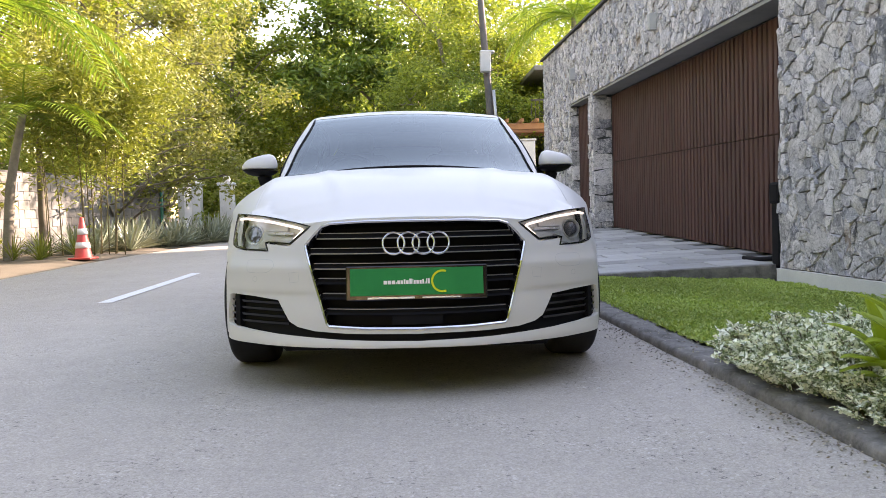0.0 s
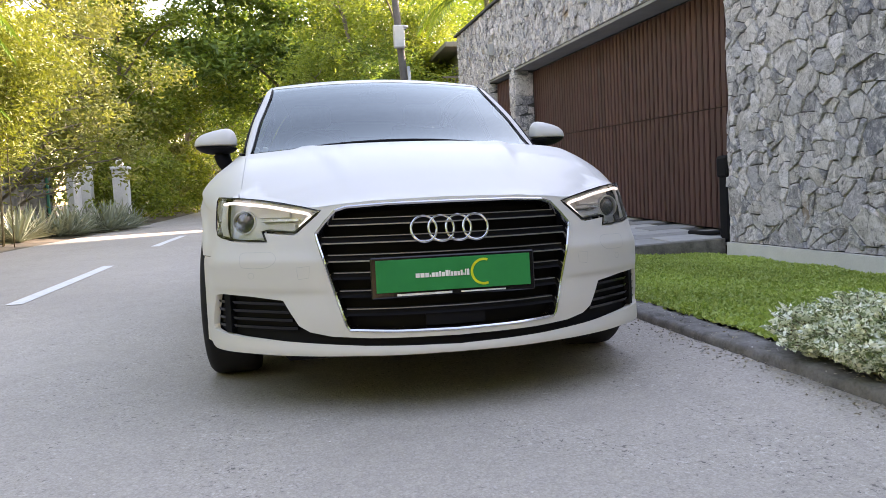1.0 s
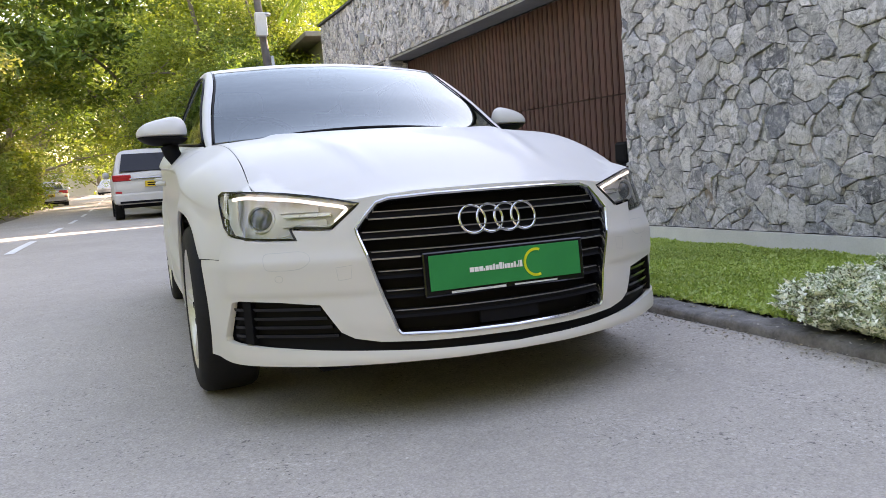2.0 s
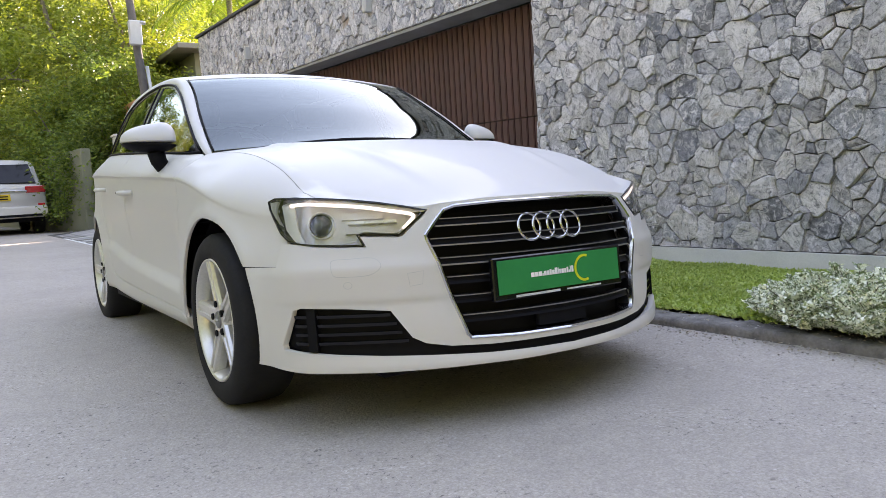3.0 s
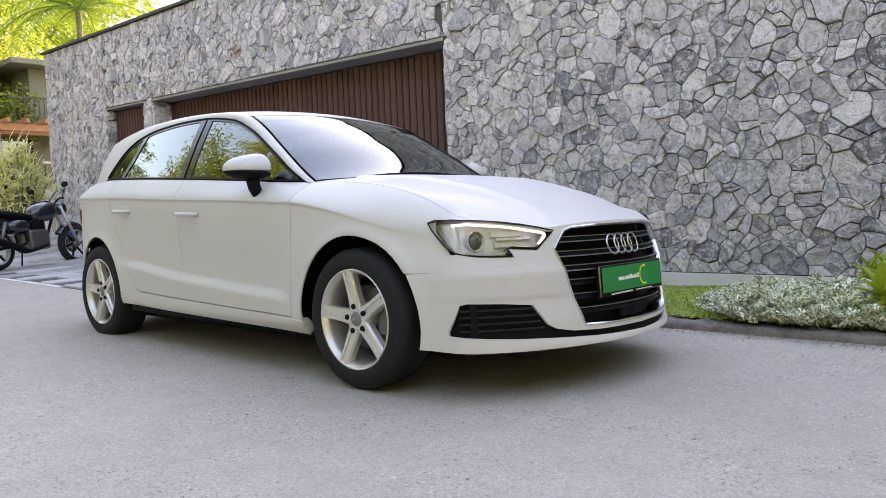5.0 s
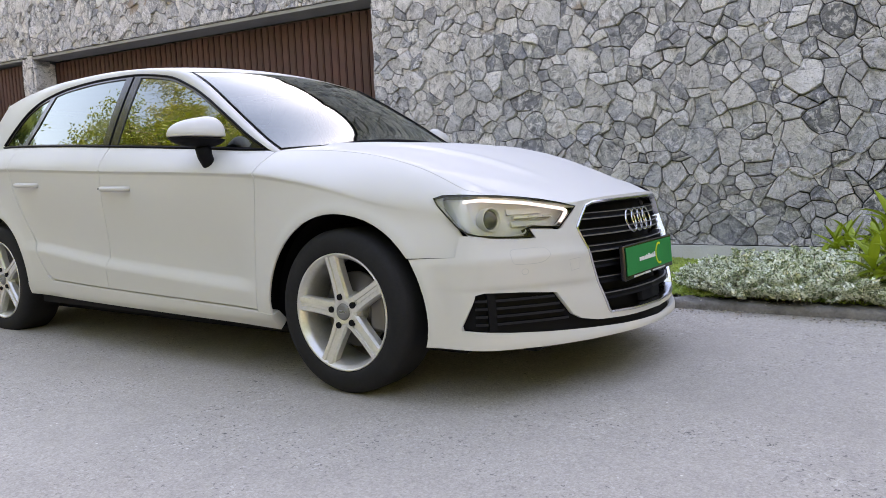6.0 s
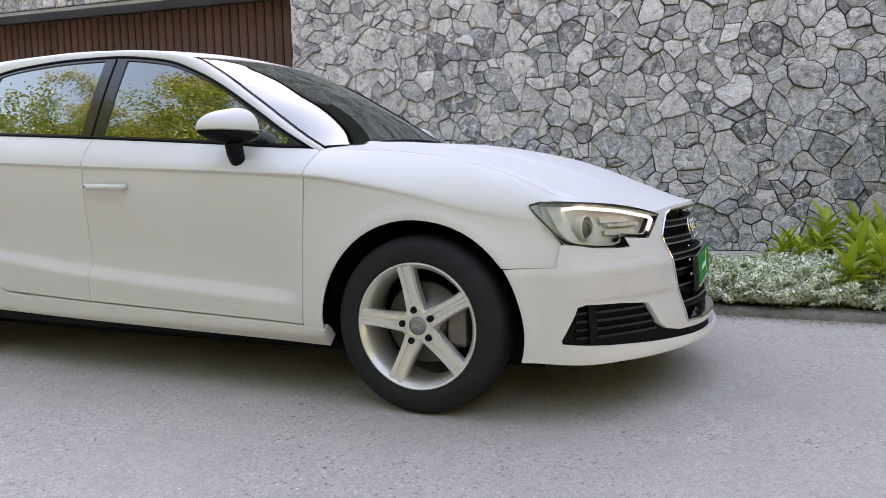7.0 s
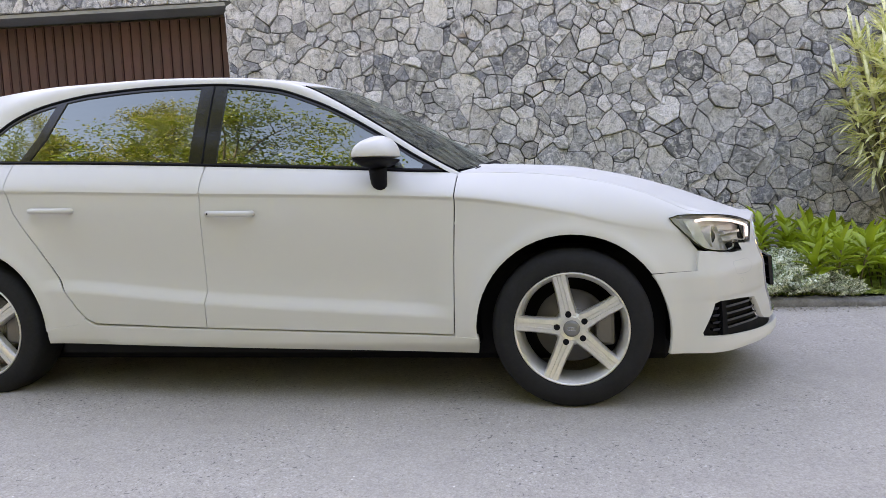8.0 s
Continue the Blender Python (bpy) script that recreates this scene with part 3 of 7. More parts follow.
HZ_C = pchip((-0.86, 0.675), (-0.80, 0.702), (-0.735, 0.726), (-0.65, 0.760), (-0.47, 0.830), (-0.23, 0.902), (0.02, 0.950), (0.32, 0.972), (0.45, 0.985))
HZ_E = pchip((-0.86, 0.665), (-0.80, 0.688), (-0.735, 0.690), (-0.6, 0.716), (-0.52, 0.742), (-0.25, 0.845), (0, 0.902), (0.2, 0.925), (0.45, 0.935))
HX_E = pchip((-0.86, 0.30), (-0.80, 0.36), (-0.735, 0.425), (-0.6, 0.553), (-0.52, 0.605), (-0.3, 0.652), (0, 0.682), (0.4, 0.705), (0.5, 0.71))


def shoulder_z(x, y):
    """Height at which the body's shoulder reaches a half width x."""
    a, b = ZS(y), ZT(y)
    for _ in range(22):
        m = (a + b) / 2
        a, b = (m, b) if side_x(y, m) > x else (a, m)
    return a


BONNET_X = pchip((-0.56, 0.672), (-0.54, 0.684), (-0.50, 0.688), (-0.40, 0.684), (-0.25, 0.682), (-0.05, 0.686), (0.15, 0.695), (0.42, 0.7085))


def hood_z(x, y):
    c, e, w = HZ_C(y), HZ_E(y), HX_E(y)
    if abs(x) > w and y > -0.60:
        return shoulder_z(abs(x), y)
    a = min(1.0, abs(x) / w)
    crease = 0.30 + 0.14 * step(-0.7, 0.35, y)
    z = c - (c - e) * a ** 2.3
    return z + 0.006 * step(-0.72, -0.3, y) * (math.exp(-((abs(x) - crease) / 0.035) ** 2) - 0.6 * step(crease + 0.0, crease + 0.06, abs(x)) * step(1.05, 0.8, a))


front_pts = curve([(0, -0.872, 0), (0.2, -0.853, 0), (0.4, -0.793, 0), (0.553, -0.719, 0), (0.68, -0.632, 0), (0.75, -0.574, 0), (0.787, -0.527, 0), (0.808, -0.465, 0),
                   (0.818, -0.40, 0), (0.825, -0.34, 0), (0.834, -0.25, 0)], 10)
arc = [0.0]
for a, b in zip(front_pts, front_pts[1:]):
    arc.append(arc[-1] + (b - a).length)
UX, UY = pchip(*[(s, p.x) for s, p in zip(arc, front_pts)]), pchip(*[(s, p.y) for s, p in zip(arc, front_pts)])
U_OF_X = pchip(*[(p.x, s) for s, p in zip(arc, front_pts)])


def U(x):
    """Arc length along the nose's plan for a half width x."""
    return math.copysign(U_OF_X(abs(x)), x) if x else 0.0


LOW = pchip((0.15, -0.030), (0.20, -0.042), (0.222, -0.047), (0.238, -0.041), (0.262, -0.030), (0.32, -0.026), (0.42, -0.006), (0.52, 0.0), (0.8, 0.0))


def nose(u, z):
    """The bumper's surface by arc length and height."""
    s = abs(u)
    x, y = UX(s), UY(s)
    c = max(0, 1 - (x / 0.80) ** 2)
    y += 0.30 * max(0, z - 0.52) + LOW(z) * (0.25 + 0.75 * c)
    y -= 0.008 * step(0.40, 0.43, z) * step(0.56, 0.50, z) * step(0.35, 0.5, x)
    x -= 0.165 * max(0, z - 0.50) * min(1, (x / 0.8) ** 5)
    r = math.hypot(y, z - 0.315)
    x += 0.016 * math.exp(-((r - 0.365) / 0.045) ** 2) * step(0.5, 0.75, x)
    return Vector((math.copysign(x, u) if u else 0.0, y, z))


def inside(poly, a, b):
    ok = np.zeros(len(a), bool)
    k = len(poly)
    for i in range(k):
        x0, y0 = poly[i - 1][0], poly[i - 1][1]
        x1, y1 = poly[i][0], poly[i][1]
        if y0 == y1:
            continue
        hit = ((y0 > b) != (y1 > b)) & (a < (x1 - x0) * (b - y0) / (y1 - y0) + x0)
        ok ^= hit
    return ok


def near(poly, a, b):
    d = np.full(len(a), 9.0)
    for i in range(len(poly)):
        x0, y0, x1, y1 = poly[i - 1][0], poly[i - 1][1], poly[i][0], poly[i][1]
        dx, dy = x1 - x0, y1 - y0
        t = np.clip(((a - x0) * dx + (b - y0) * dy) / (dx * dx + dy * dy + 1e-12), 0, 1)
        d = np.minimum(d, np.hypot(a - x0 - t * dx, b - y0 - t * dy))
    return d


def fine(poly, gap):
    out = []
    k = len(poly)
    for i in range(k):
        p, q = Vector(poly[i][:2]), Vector(poly[(i + 1) % k][:2])
        n = max(1, int((q - p).length / gap))
        out += [p + (q - p) * (j / n) for j in range(n)]
    return out


CENTRE = Vector((0, 1.2, 0.6))


def panel(outline, fn, gap=0.02, holes=(), flange=0.012, offset=0.0, out=None, lines=()):
    """A sheet-metal panel: a smooth surface fn(a, b) cut to an outline in its own two coordinates, with a folded edge."""
    from mathutils.geometry import delaunay_2d_cdt
    rings = [fine(outline, gap)] + [fine(h, gap) for h in holes]
    pts, edges = [], []
    for r in rings:
        o = len(pts)
        pts += r
        edges += [(o + i, o + (i + 1) % len(r)) for i in range(len(r))]
    lo = [min(p[i] for p in rings[0]) for i in (0, 1)]
    hi = [max(p[i] for p in rings[0]) for i in (0, 1)]
    ga, gb = np.meshgrid(np.arange(lo[0] + gap / 2, hi[0], gap), np.arange(lo[1] + gap / 2, hi[1], gap))
    ga, gb = ga.ravel(), gb.ravel()
    keep = inside(rings[0], ga, gb) & (near(rings[0], ga, gb) > gap * 0.5)
    for h in rings[1:]:
        keep &= ~inside(h, ga, gb) & (near(h, ga, gb) > gap * 0.5)
    # pressed lines get rows of points of their own
    for ln in lines:
        la, lb = np.array([p[0] for p in ln]), np.array([p[1] for p in ln])
        ok = inside(rings[0], la, lb) & (near(rings[0], la, lb) > 0.003)
        keep &= np.abs(gb - np.interp(ga, la, lb)) > 0.0035
        last = None
        for k in range(len(ln)):
            if ok[k]:
                pts.append(Vector((la[k], lb[k])))
                if last == k - 1:
                    edges.append((len(pts) - 2, len(pts) - 1))
                last = k
    pts += [Vector((a, b)) for a, b in zip(ga[keep], gb[keep])]
    v2, _, tris, *_ = delaunay_2d_cdt(pts, edges, [], 0, 1e-6)
    ca = np.array([sum(v2[i][0] for i in t) / len(t) for t in tris])
    cb = np.array([sum(v2[i][1] for i in t) / len(t) for t in tris])
    keep = inside(rings[0], ca, cb)
    for h in rings[1:]:
        keep &= ~inside(h, ca, cb)
    tris = [t for t, k in zip(tris, keep) if k]
    e = 0.003
    verts, normals = [], []
    for v in v2:
        a, b = v[0], v[1]
        p = fn(a, b)
        n = (fn(a + e, b) - fn(a - e, b)).cross(fn(a, b + e) - fn(a, b - e))
        n = n.normalized() if n.length > 1e-12 else Vector((0, 0, 1))
        want = out if out is not None else p - CENTRE
        if n.dot(want) < 0:
            n = -n
        verts.append(p + n * offset)
        normals.append(n)
    faces = []
    for t in tris:
        p, q, r = (verts[i] for i in t)
        nn = (q - p).cross(r - p)
        faces.append(tuple(t) if nn.dot(normals[t[0]]) > 0 else tuple(t)[::-1])
    if flange:
        count = {}
        for f in faces:
            for i in range(3):
                a, b = f[i], f[(i + 1) % 3]
                count[(a, b)] = 1
        rim = [(a, b) for a, b in count if (b, a) not in count]
        for a, b in rim:
            o = len(verts)
            na, nb = normals[a], normals[b]
            side = (verts[b] - verts[a]).cross(na)
            side = side.normalized() if side.length > 1e-9 else na
            verts += [verts[a], verts[b], verts[b] - nb * flange, verts[a] - na * flange]
            normals += [(side + na).normalized(), (side + nb).normalized(), side, side]
            faces.append((o + 1, o, o + 3, o + 2))
    used = sorted({i for f in faces for i in f})
    back = {o: i for i, o in enumerate(used)}
    me = mesh([verts[i] for i in used], [tuple(back[i] for i in f) for f in faces])
    me.normals_split_custom_set_from_vertices([normals[i] for i in used])
    return me


def mirrored(me):
    """The same mesh on the car's other side."""
    co = [(-v.co.x, v.co.y, v.co.z) for v in me.vertices]
    no = [None] * len(co)
    for lp in me.loops:
        no[lp.vertex_index] = (-lp.normal.x, lp.normal.y, lp.normal.z)
    other = mesh(co, [tuple(p.vertices)[::-1] for p in me.polygons])
    other.normals_split_custom_set_from_vertices([n if n else (0, 0, 1) for n in no])
    return other


def pair(name, me, material, parent, label=""):
    a = part(name, me, material, parent, label)
    b = part(name, mirrored(me), material, parent, label)
    return a, b


def right(y, z):
    return Vector((-side_x(y, z), y, z))


def arch(cy, a0, a1, r=0.366, cz=0.315, n=22):
    return [(cy + r * math.cos(radians(a0 + (a1 - a0) * i / n)), cz + r * math.sin(radians(a0 + (a1 - a0) * i / n))) for i in range(n + 1)]


def top_edge(y0, y1, n, drop=0.0):
    return [(y0 + (y1 - y0) * i / n, ZT(y0 + (y1 - y0) * i / n) - drop) for i in range(n + 1)]


CREASES = [[(y, ZS(y) + d) for y in steps(-0.42, 3.3, 260)] for d in (0.008, 0.0005, -0.004, -0.008, -0.0125, -0.018)] + \
          [[(y, ZL(y) + d) for y in steps(0.44, 2.3, 130)] for d in (0.055, 0.04, 0.026, 0.012, 0.0, -0.008)]
G = 0.0022                                             # half a panel gap
# underbody as black boxes, hung low and wide to deepen the shade below
body = part("body", box(-0.62, 0.62, -0.40, 3.20, 0.140, 0.62, 0.03), M_BLACK, car, "black underbody")
part("floor_pan", box(-0.70, 0.70, 0.42, 2.22, 0.178, 0.60, 0.02), M_BLACK, body)
part("sill_core", box(-0.80, 0.80, 0.42, 2.22, 0.215, 0.60), M_BLACK, body)
part("front_tray", box(-0.56, 0.56, -0.66, -0.42, 0.165, 0.50, 0.02), M_BLACK, body)
# front wing: round the wheel, up to the bonnet's edge, forward to the lamp
wing = [(0.455 - G, 0.286), (0.447 - G, 0.60), (0.437 - G, 0.80), (0.437 - G, 0.926)] + [(y, shoulder_z(BONNET_X(y) + 0.003, y)) for y in steps(0.42, -0.535, 24)] + \
           [(-0.545, 0.728), (-0.50, 0.7325), (-0.445, 0.737), (-0.398, 0.731), (-0.415, 0.69), (-0.455, 0.63), (-0.478, 0.598), (-0.470, 0.523), (-0.3015, 0.523)] + arch(0, 145.3, -4.5)
me = panel(wing, right, 0.0115, lines=CREASES[:6])
pair("front_wing", me, M_CARPAINT, car)


def door_line(y):
    return 0.2885 + 0.0315 * (y - 0.46)


front_door = [(0.456 + G, door_line(0.46) + 0.009), (0.448 + G, 0.60), (0.438 + G, 0.80), (0.438 + G, 0.926), (0.47, 0.9335)] + top_edge(0.51, 1.495 - G, 12) + \
             [(1.498 - G, 0.90), (1.505 - G, 0.60), (1.508 - G, door_line(1.5) + 0.009)]
me = panel(front_door, right, 0.0115, lines=CREASES)
fd = pair("front_door", me, M_CARPAINT, car)
rear_door = [(1.508 + G, door_line(1.5) + 0.009), (1.505 + G, 0.60), (1.498 + G, 0.90)] + top_edge(1.498 + G, 2.44, 12) + \
            [(2.435, 0.95), (2.40, 0.84), (2.355, 0.775), (2.29, 0.69), (2.23, 0.60), (2.17, 0.50), (2.11, 0.41), (2.075, 0.37), (2.03, door_line(2.0) + 0.012)]
me = panel(rear_door, right, 0.0115, lines=CREASES)
rd = pair("rear_door", me, M_CARPAINT, car)
quarter = top_edge(2.446, 3.34, 12) + [(3.38, 0.90), (3.36, 0.60), (3.30, 0.36), (3.18, 0.25), (3.02, 0.24)] + arch(2.637, -9, 180, 0.368, 0.315, 30) + \
          [(2.25, 0.325), (2.12, 0.345), (2.085, 0.372), (2.117, 0.408), (2.177, 0.498), (2.237, 0.598), (2.297, 0.688), (2.362, 0.773), (2.407, 0.838), (2.441, 0.95)]
me = panel(quarter, right, 0.016, lines=CREASES[:6])
pair("rear_quarter", me, M_CARPAINT, car)
sill = [(0.366, 0.215), (0.358, 0.282)] + [(y, door_line(y)) for y in steps(0.46, 2.04, 8)] + [(2.09, 0.368), (2.12, 0.3435), (2.26, 0.3235), (2.262, 0.262)]
me = panel(sill, lambda y, z: Vector((-(side_x(y, z) + 0.006 - 0.6 * max(0, 0.262 - z)), y, z)), 0.02, flange=0.05)
pair("sill", me, M_CARPAINT, car)

# bonnet
front_edge = [(0, -0.802), (0.12, -0.796), (0.25, -0.778), (0.345, -0.757), (0.425, -0.736), (0.50, -0.690), (0.56, -0.650), (0.615, -0.606), (0.655, -0.568)]
side_edge = [(BONNET_X(y), y) for y in steps(-0.54, 0.40, 22)]
rear_edge = [(0.695, 0.432), (0.5, 0.388), (0.25, 0.36), (0, 0.352)]
half = front_edge + side_edge + rear_edge
bonnet = half + [(-x, y) for x, y in half[-2:0:-1]]
part("bonnet", panel(bonnet, lambda x, y: Vector((x, y, hood_z(x, y))), 0.022, flange=0.018, out=Vector((0, -0.2, 1))), M_CARPAINT, car)

# bumper with openings for the grille and for the lower intake
grille_half = [(0, 0.697), (0.20, 0.696), (0.335, 0.690), (0.372, 0.679), (0.41, 0.640), (0.440, 0.604), (0.438, 0.586), (0.398, 0.44), (0.356, 0.300), (0.344, 0.286), (0.2, 0.280), (0, 0.278)]
intake_half = [(0, 0.262), (0.28, 0.264), (0.40, 0.270), (0.47, 0.284), (0.505, 0.304), (0.53, 0.345), (0.553, 0.386), (0.66, 0.397), (0.765, 0.403), (0.783, 0.396), (0.787, 0.375),
               (0.8035, 0.288), (0.8025, 0.273), (0.70, 0.260), (0.5, 0.250), (0.3, 0.241), (0, 0.236)]


def full(half_outline):
    pts = [(U(x), z) for x, z in half_outline]
    return pts + [(-u, z) for u, z in pts[-2:0:-1]]


BU = arc[-1]


def arch_u(z):
    """Arc length at which the bumper meets the wheel opening."""
    want = -math.sqrt(max(0, 0.367 ** 2 - (z - 0.315) ** 2)) - 0.012 * step(0.45, 0.22, z)
    a, b = 0.95, BU + 0.05
    for _ in range(40):
        m = (a + b) / 2
        a, b = (m, b) if nose(m, z).y < want else (a, m)
    return a


def u_at(z, y):
    """Arc length at which the bumper reaches a length y."""
    a, b = 0.6, BU + 0.05
    for _ in range(40):
        m = (a + b) / 2
        a, b = (m, b) if nose(m, z).y < y else (a, m)
    return a


top_half = [(0, 0.709), (0.25, 0.705), (0.345, 0.697), (0.412, 0.682), (0.428, 0.664), (0.500, 0.604), (0.515, 0.601), (0.609, 0.609), (0.597, 0.577), (0.68, 0.579), (0.735, 0.584), (0.765, 0.593)]
hb = [(U(x), z) for x, z in top_half] + [(u_at(0.597, -0.483), 0.597), (u_at(0.525, -0.474), 0.525), (arch_u(0.519), 0.519)] + [(arch_u(z), z) for z in steps(0.49, 0.215, 9)] + \
     [(U(0.80), 0.210), (U(0.74), 0.206), (U(0.6), 0.205), (U(0.3), 0.209), (0, 0.211)]
bumper_outline = hb + [(-u, z) for u, z in hb[-2:0:-1]]
part("bumper", panel(bumper_outline, nose, 0.0155, (full(grille_half), full(intake_half)), flange=0.022), M_CARPAINT, car)


def on_nose(x, z, depth=0.0):
    u = U(x)
    e = 0.002
    p = nose(u, z)
    n = (nose(u + e, z) - nose(u - e, z)).cross(nose(u, z + e) - nose(u, z - e)).normalized()
    if n.y > 0:
        n = -n
    return p - n * depth, n


def ring_strip(outline, rows, closed=True):
    """A moulding along an outline on the nose: rows of (inset, depth)."""
    pts = [Vector(p) for p in fine(outline, 0.02)] if closed else [Vector(p) for p in outline]
    k = len(pts)
    area = sum(pts[i - 1].x * pts[i].y - pts[i].x * pts[i - 1].y for i in range(k))
    sgn = 1 if area > 0 else -1
    verts, faces = [], []
    m = len(rows)
    for i in range(k):
        a, b = pts[i - 1], pts[(i + 1) % k]
        if not closed:
            a, b = pts[max(0, i - 1)], pts[min(k - 1, i + 1)]
        d = (b - a).normalized()
        inn = Vector((-d.y, d.x)) * sgn
        for inset, depth in rows:
            q = pts[i] + inn * inset
            e = 0.002
            p = nose(q.x, q.y)
            n = (nose(q.x + e, q.y) - nose(q.x - e, q.y)).cross(nose(q.x, q.y + e) - nose(q.x, q.y - e)).normalized()
            if n.y > 0:
                n = -n
            verts.append(p - n * depth)
    for i in range(k if closed else k - 1):
        for j in range(m - 1):
            faces.append((i * m + j, ((i + 1) % k) * m + j, ((i + 1) % k) * m + j + 1, i * m + j + 1))
    return mesh(verts, faces, False)


g_out = full(grille_half)
grille = part("grille", panel(g_out, nose, 0.05, flange=0, offset=-0.065, out=Vector((0, -1, 0))), M_BLACK, car, "black grille with slim silver-edged bars")
part("grille_frame", ring_strip(g_out, [(-0.001, 0.010), (0.000, -0.003), (0.004, -0.006), (0.009, -0.003), (0.011, 0.008), (0.014, 0.05)]), M_CHROME, grille, "chrome frame")


def grille_width(z):
    """Half width of the grille's opening at height z."""
    pts = [(zz, x) for x, zz in grille_half[3:10]]
    pts.sort()
    for (z0, x0), (z1, x1) in zip(pts, pts[1:]):
        if z0 <= z <= z1:
            return x0 + (x1 - x0) * (z - z0) / (z1 - z0)
    return 0.33


def bar(z, half_w, depth, rows, x_from=None):
    """A cross bar of the grille: rows of (height, depth) swept across the nose."""
    verts, faces = [], []
    n = 40
    m = len(rows)
    a = -half_w if x_from is None else x_from
    for i in range(n + 1):
        x = a + (half_w - a) * i / n
        for h, d in rows:
            p, nn = on_nose(x, z, 0)
            verts.append(p + Vector((0, depth + d, h)))
    for i in range(n):
        for j in range(m):
            faces.append((i * m + j, i * m + (j + 1) % m, (i + 1) * m + (j + 1) % m, (i + 1) * m + j))
    faces += [tuple(range(m)), tuple(range(n * m, n * m + m))[::-1]]
    return verts, faces


for i in range(6):
    z = 0.637 - 0.0585 * i
    w = grille_width(z) - 0.016
    blade = part("grille_bar", joined([bar(z, w, 0.016, [(0.0115, 0.002), (0.0115, 0.04), (-0.0115, 0.04), (-0.0115, 0.0), (-0.004, 0.007), (0.004, 0.008)])], False), M_BLACK, grille)
    part("bar_edge", joined([bar(z, w - 0.004, 0.0155, [(0.0122, 0.001), (0.0122, 0.008), (0.0096, 0.008), (0.0096, 0.001)])], False), M_TRIM, blade, "thin silver edge")
    # left off the lower bars so that they look as dark as in shade
    if i < 3:
        part("bar_edge", joined([bar(z, w - 0.004, 0.0135, [(-0.0082, 0), (-0.0082, 0.008), (-0.0125, 0.008), (-0.0125, 0)])], False), M_TRIM, blade, "thin silver edge")
part("radar_panel", panel([(U(-0.10), 0.36), (U(0.10), 0.36), (U(0.10), 0.296), (U(-0.10), 0.296)], nose, 0.03, flange=0.02, offset=-0.024, out=Vector((0, -1, 0))), M_BLACK, grille)

# emblem of four linked rings
emblem = part("emblem", box(-0.03, 0.03, -0.800, -0.79, 0.59, 0.62, 0.004), M_BLACK, grille, "emblem of four linked chrome rings")
for i in range(4):
    x0 = -0.087 + 0.058 * i
    loop = []
    for j in range(33):
        a = 2 * math.pi * j / 32
        x, z = x0 + 0.0425 * math.cos(a), 0.605 + 0.0425 * math.sin(a)
        p, nn = on_nose(x, z)
        loop.append((x, -0.823 + 0.30 * (z - 0.605) + 0.25 * x * x, z))
    part("ring", joined([sweep(loop, 0.0055, 8, False, 0.9)]), M_CHROME, emblem)

# number plate in a black holder, with bars in place of its lettering
PY = -0.863
tilt = pose(0, PY, 0.455, -4, 0, 0)
plate = part("number_plate", box(-0.272, 0.272, -0.002, 0.018, -0.066, 0.066, 0.004, tilt), M_GLOSS, car, "green number plate in a black holder")
part("plate_face", box(-0.256, 0.256, -0.006, -0.0025, -0.048, 0.056, 0.001, tilt), M_PLATE, plate)
at_x = -0.128
for w, up in ((8, 0), (8, 0), (8, 0), (2, -5), (6, 0), (6, 0), (4, 3), (6, 0), (6, 5), (2, 4), (4, 0), (6, 0), (5, 0), (4, 3), (2, -5), (2, 5), (5, 5)):
    part("print_bar", box(at_x, at_x + 0.00165 * w, -0.008, -0.0065, -0.005, max(-0.001, 0.009 + 0.0012 * up), 0.0, tilt), M_WHITE, plate)
    at_x += 0.00165 * w + 0.0024
arcv, arcf = [], []
for i in range(25):
    a = radians(70 + 220 * i / 24)
    for r in (0.036, 0.044):
        for d in (-0.0082, -0.0066):
            arcv.append(tilt @ Vector((0.098 + r * math.cos(a), d, 0.004 + r * math.sin(a))))
for i in range(24):
    o = i * 4
    arcf += [(o, o + 2, o + 6, o + 4), (o + 1, o + 5, o + 7, o + 3), (o, o + 4, o + 5, o + 1), (o + 2, o + 3, o + 7, o + 6)]
part("print_ring", mesh(arcv, arcf, False), M_LIME, plate)
part("print_bar", box(-0.19, -0.01, -0.0035, -0.0022, -0.061, -0.054, 0, tilt), M_SILVER_PLASTIC, plate)
part("print_bar", box(0.02, 0.17, -0.0035, -0.0022, -0.060, -0.055, 0, tilt), M_SILVER_PLASTIC, plate)

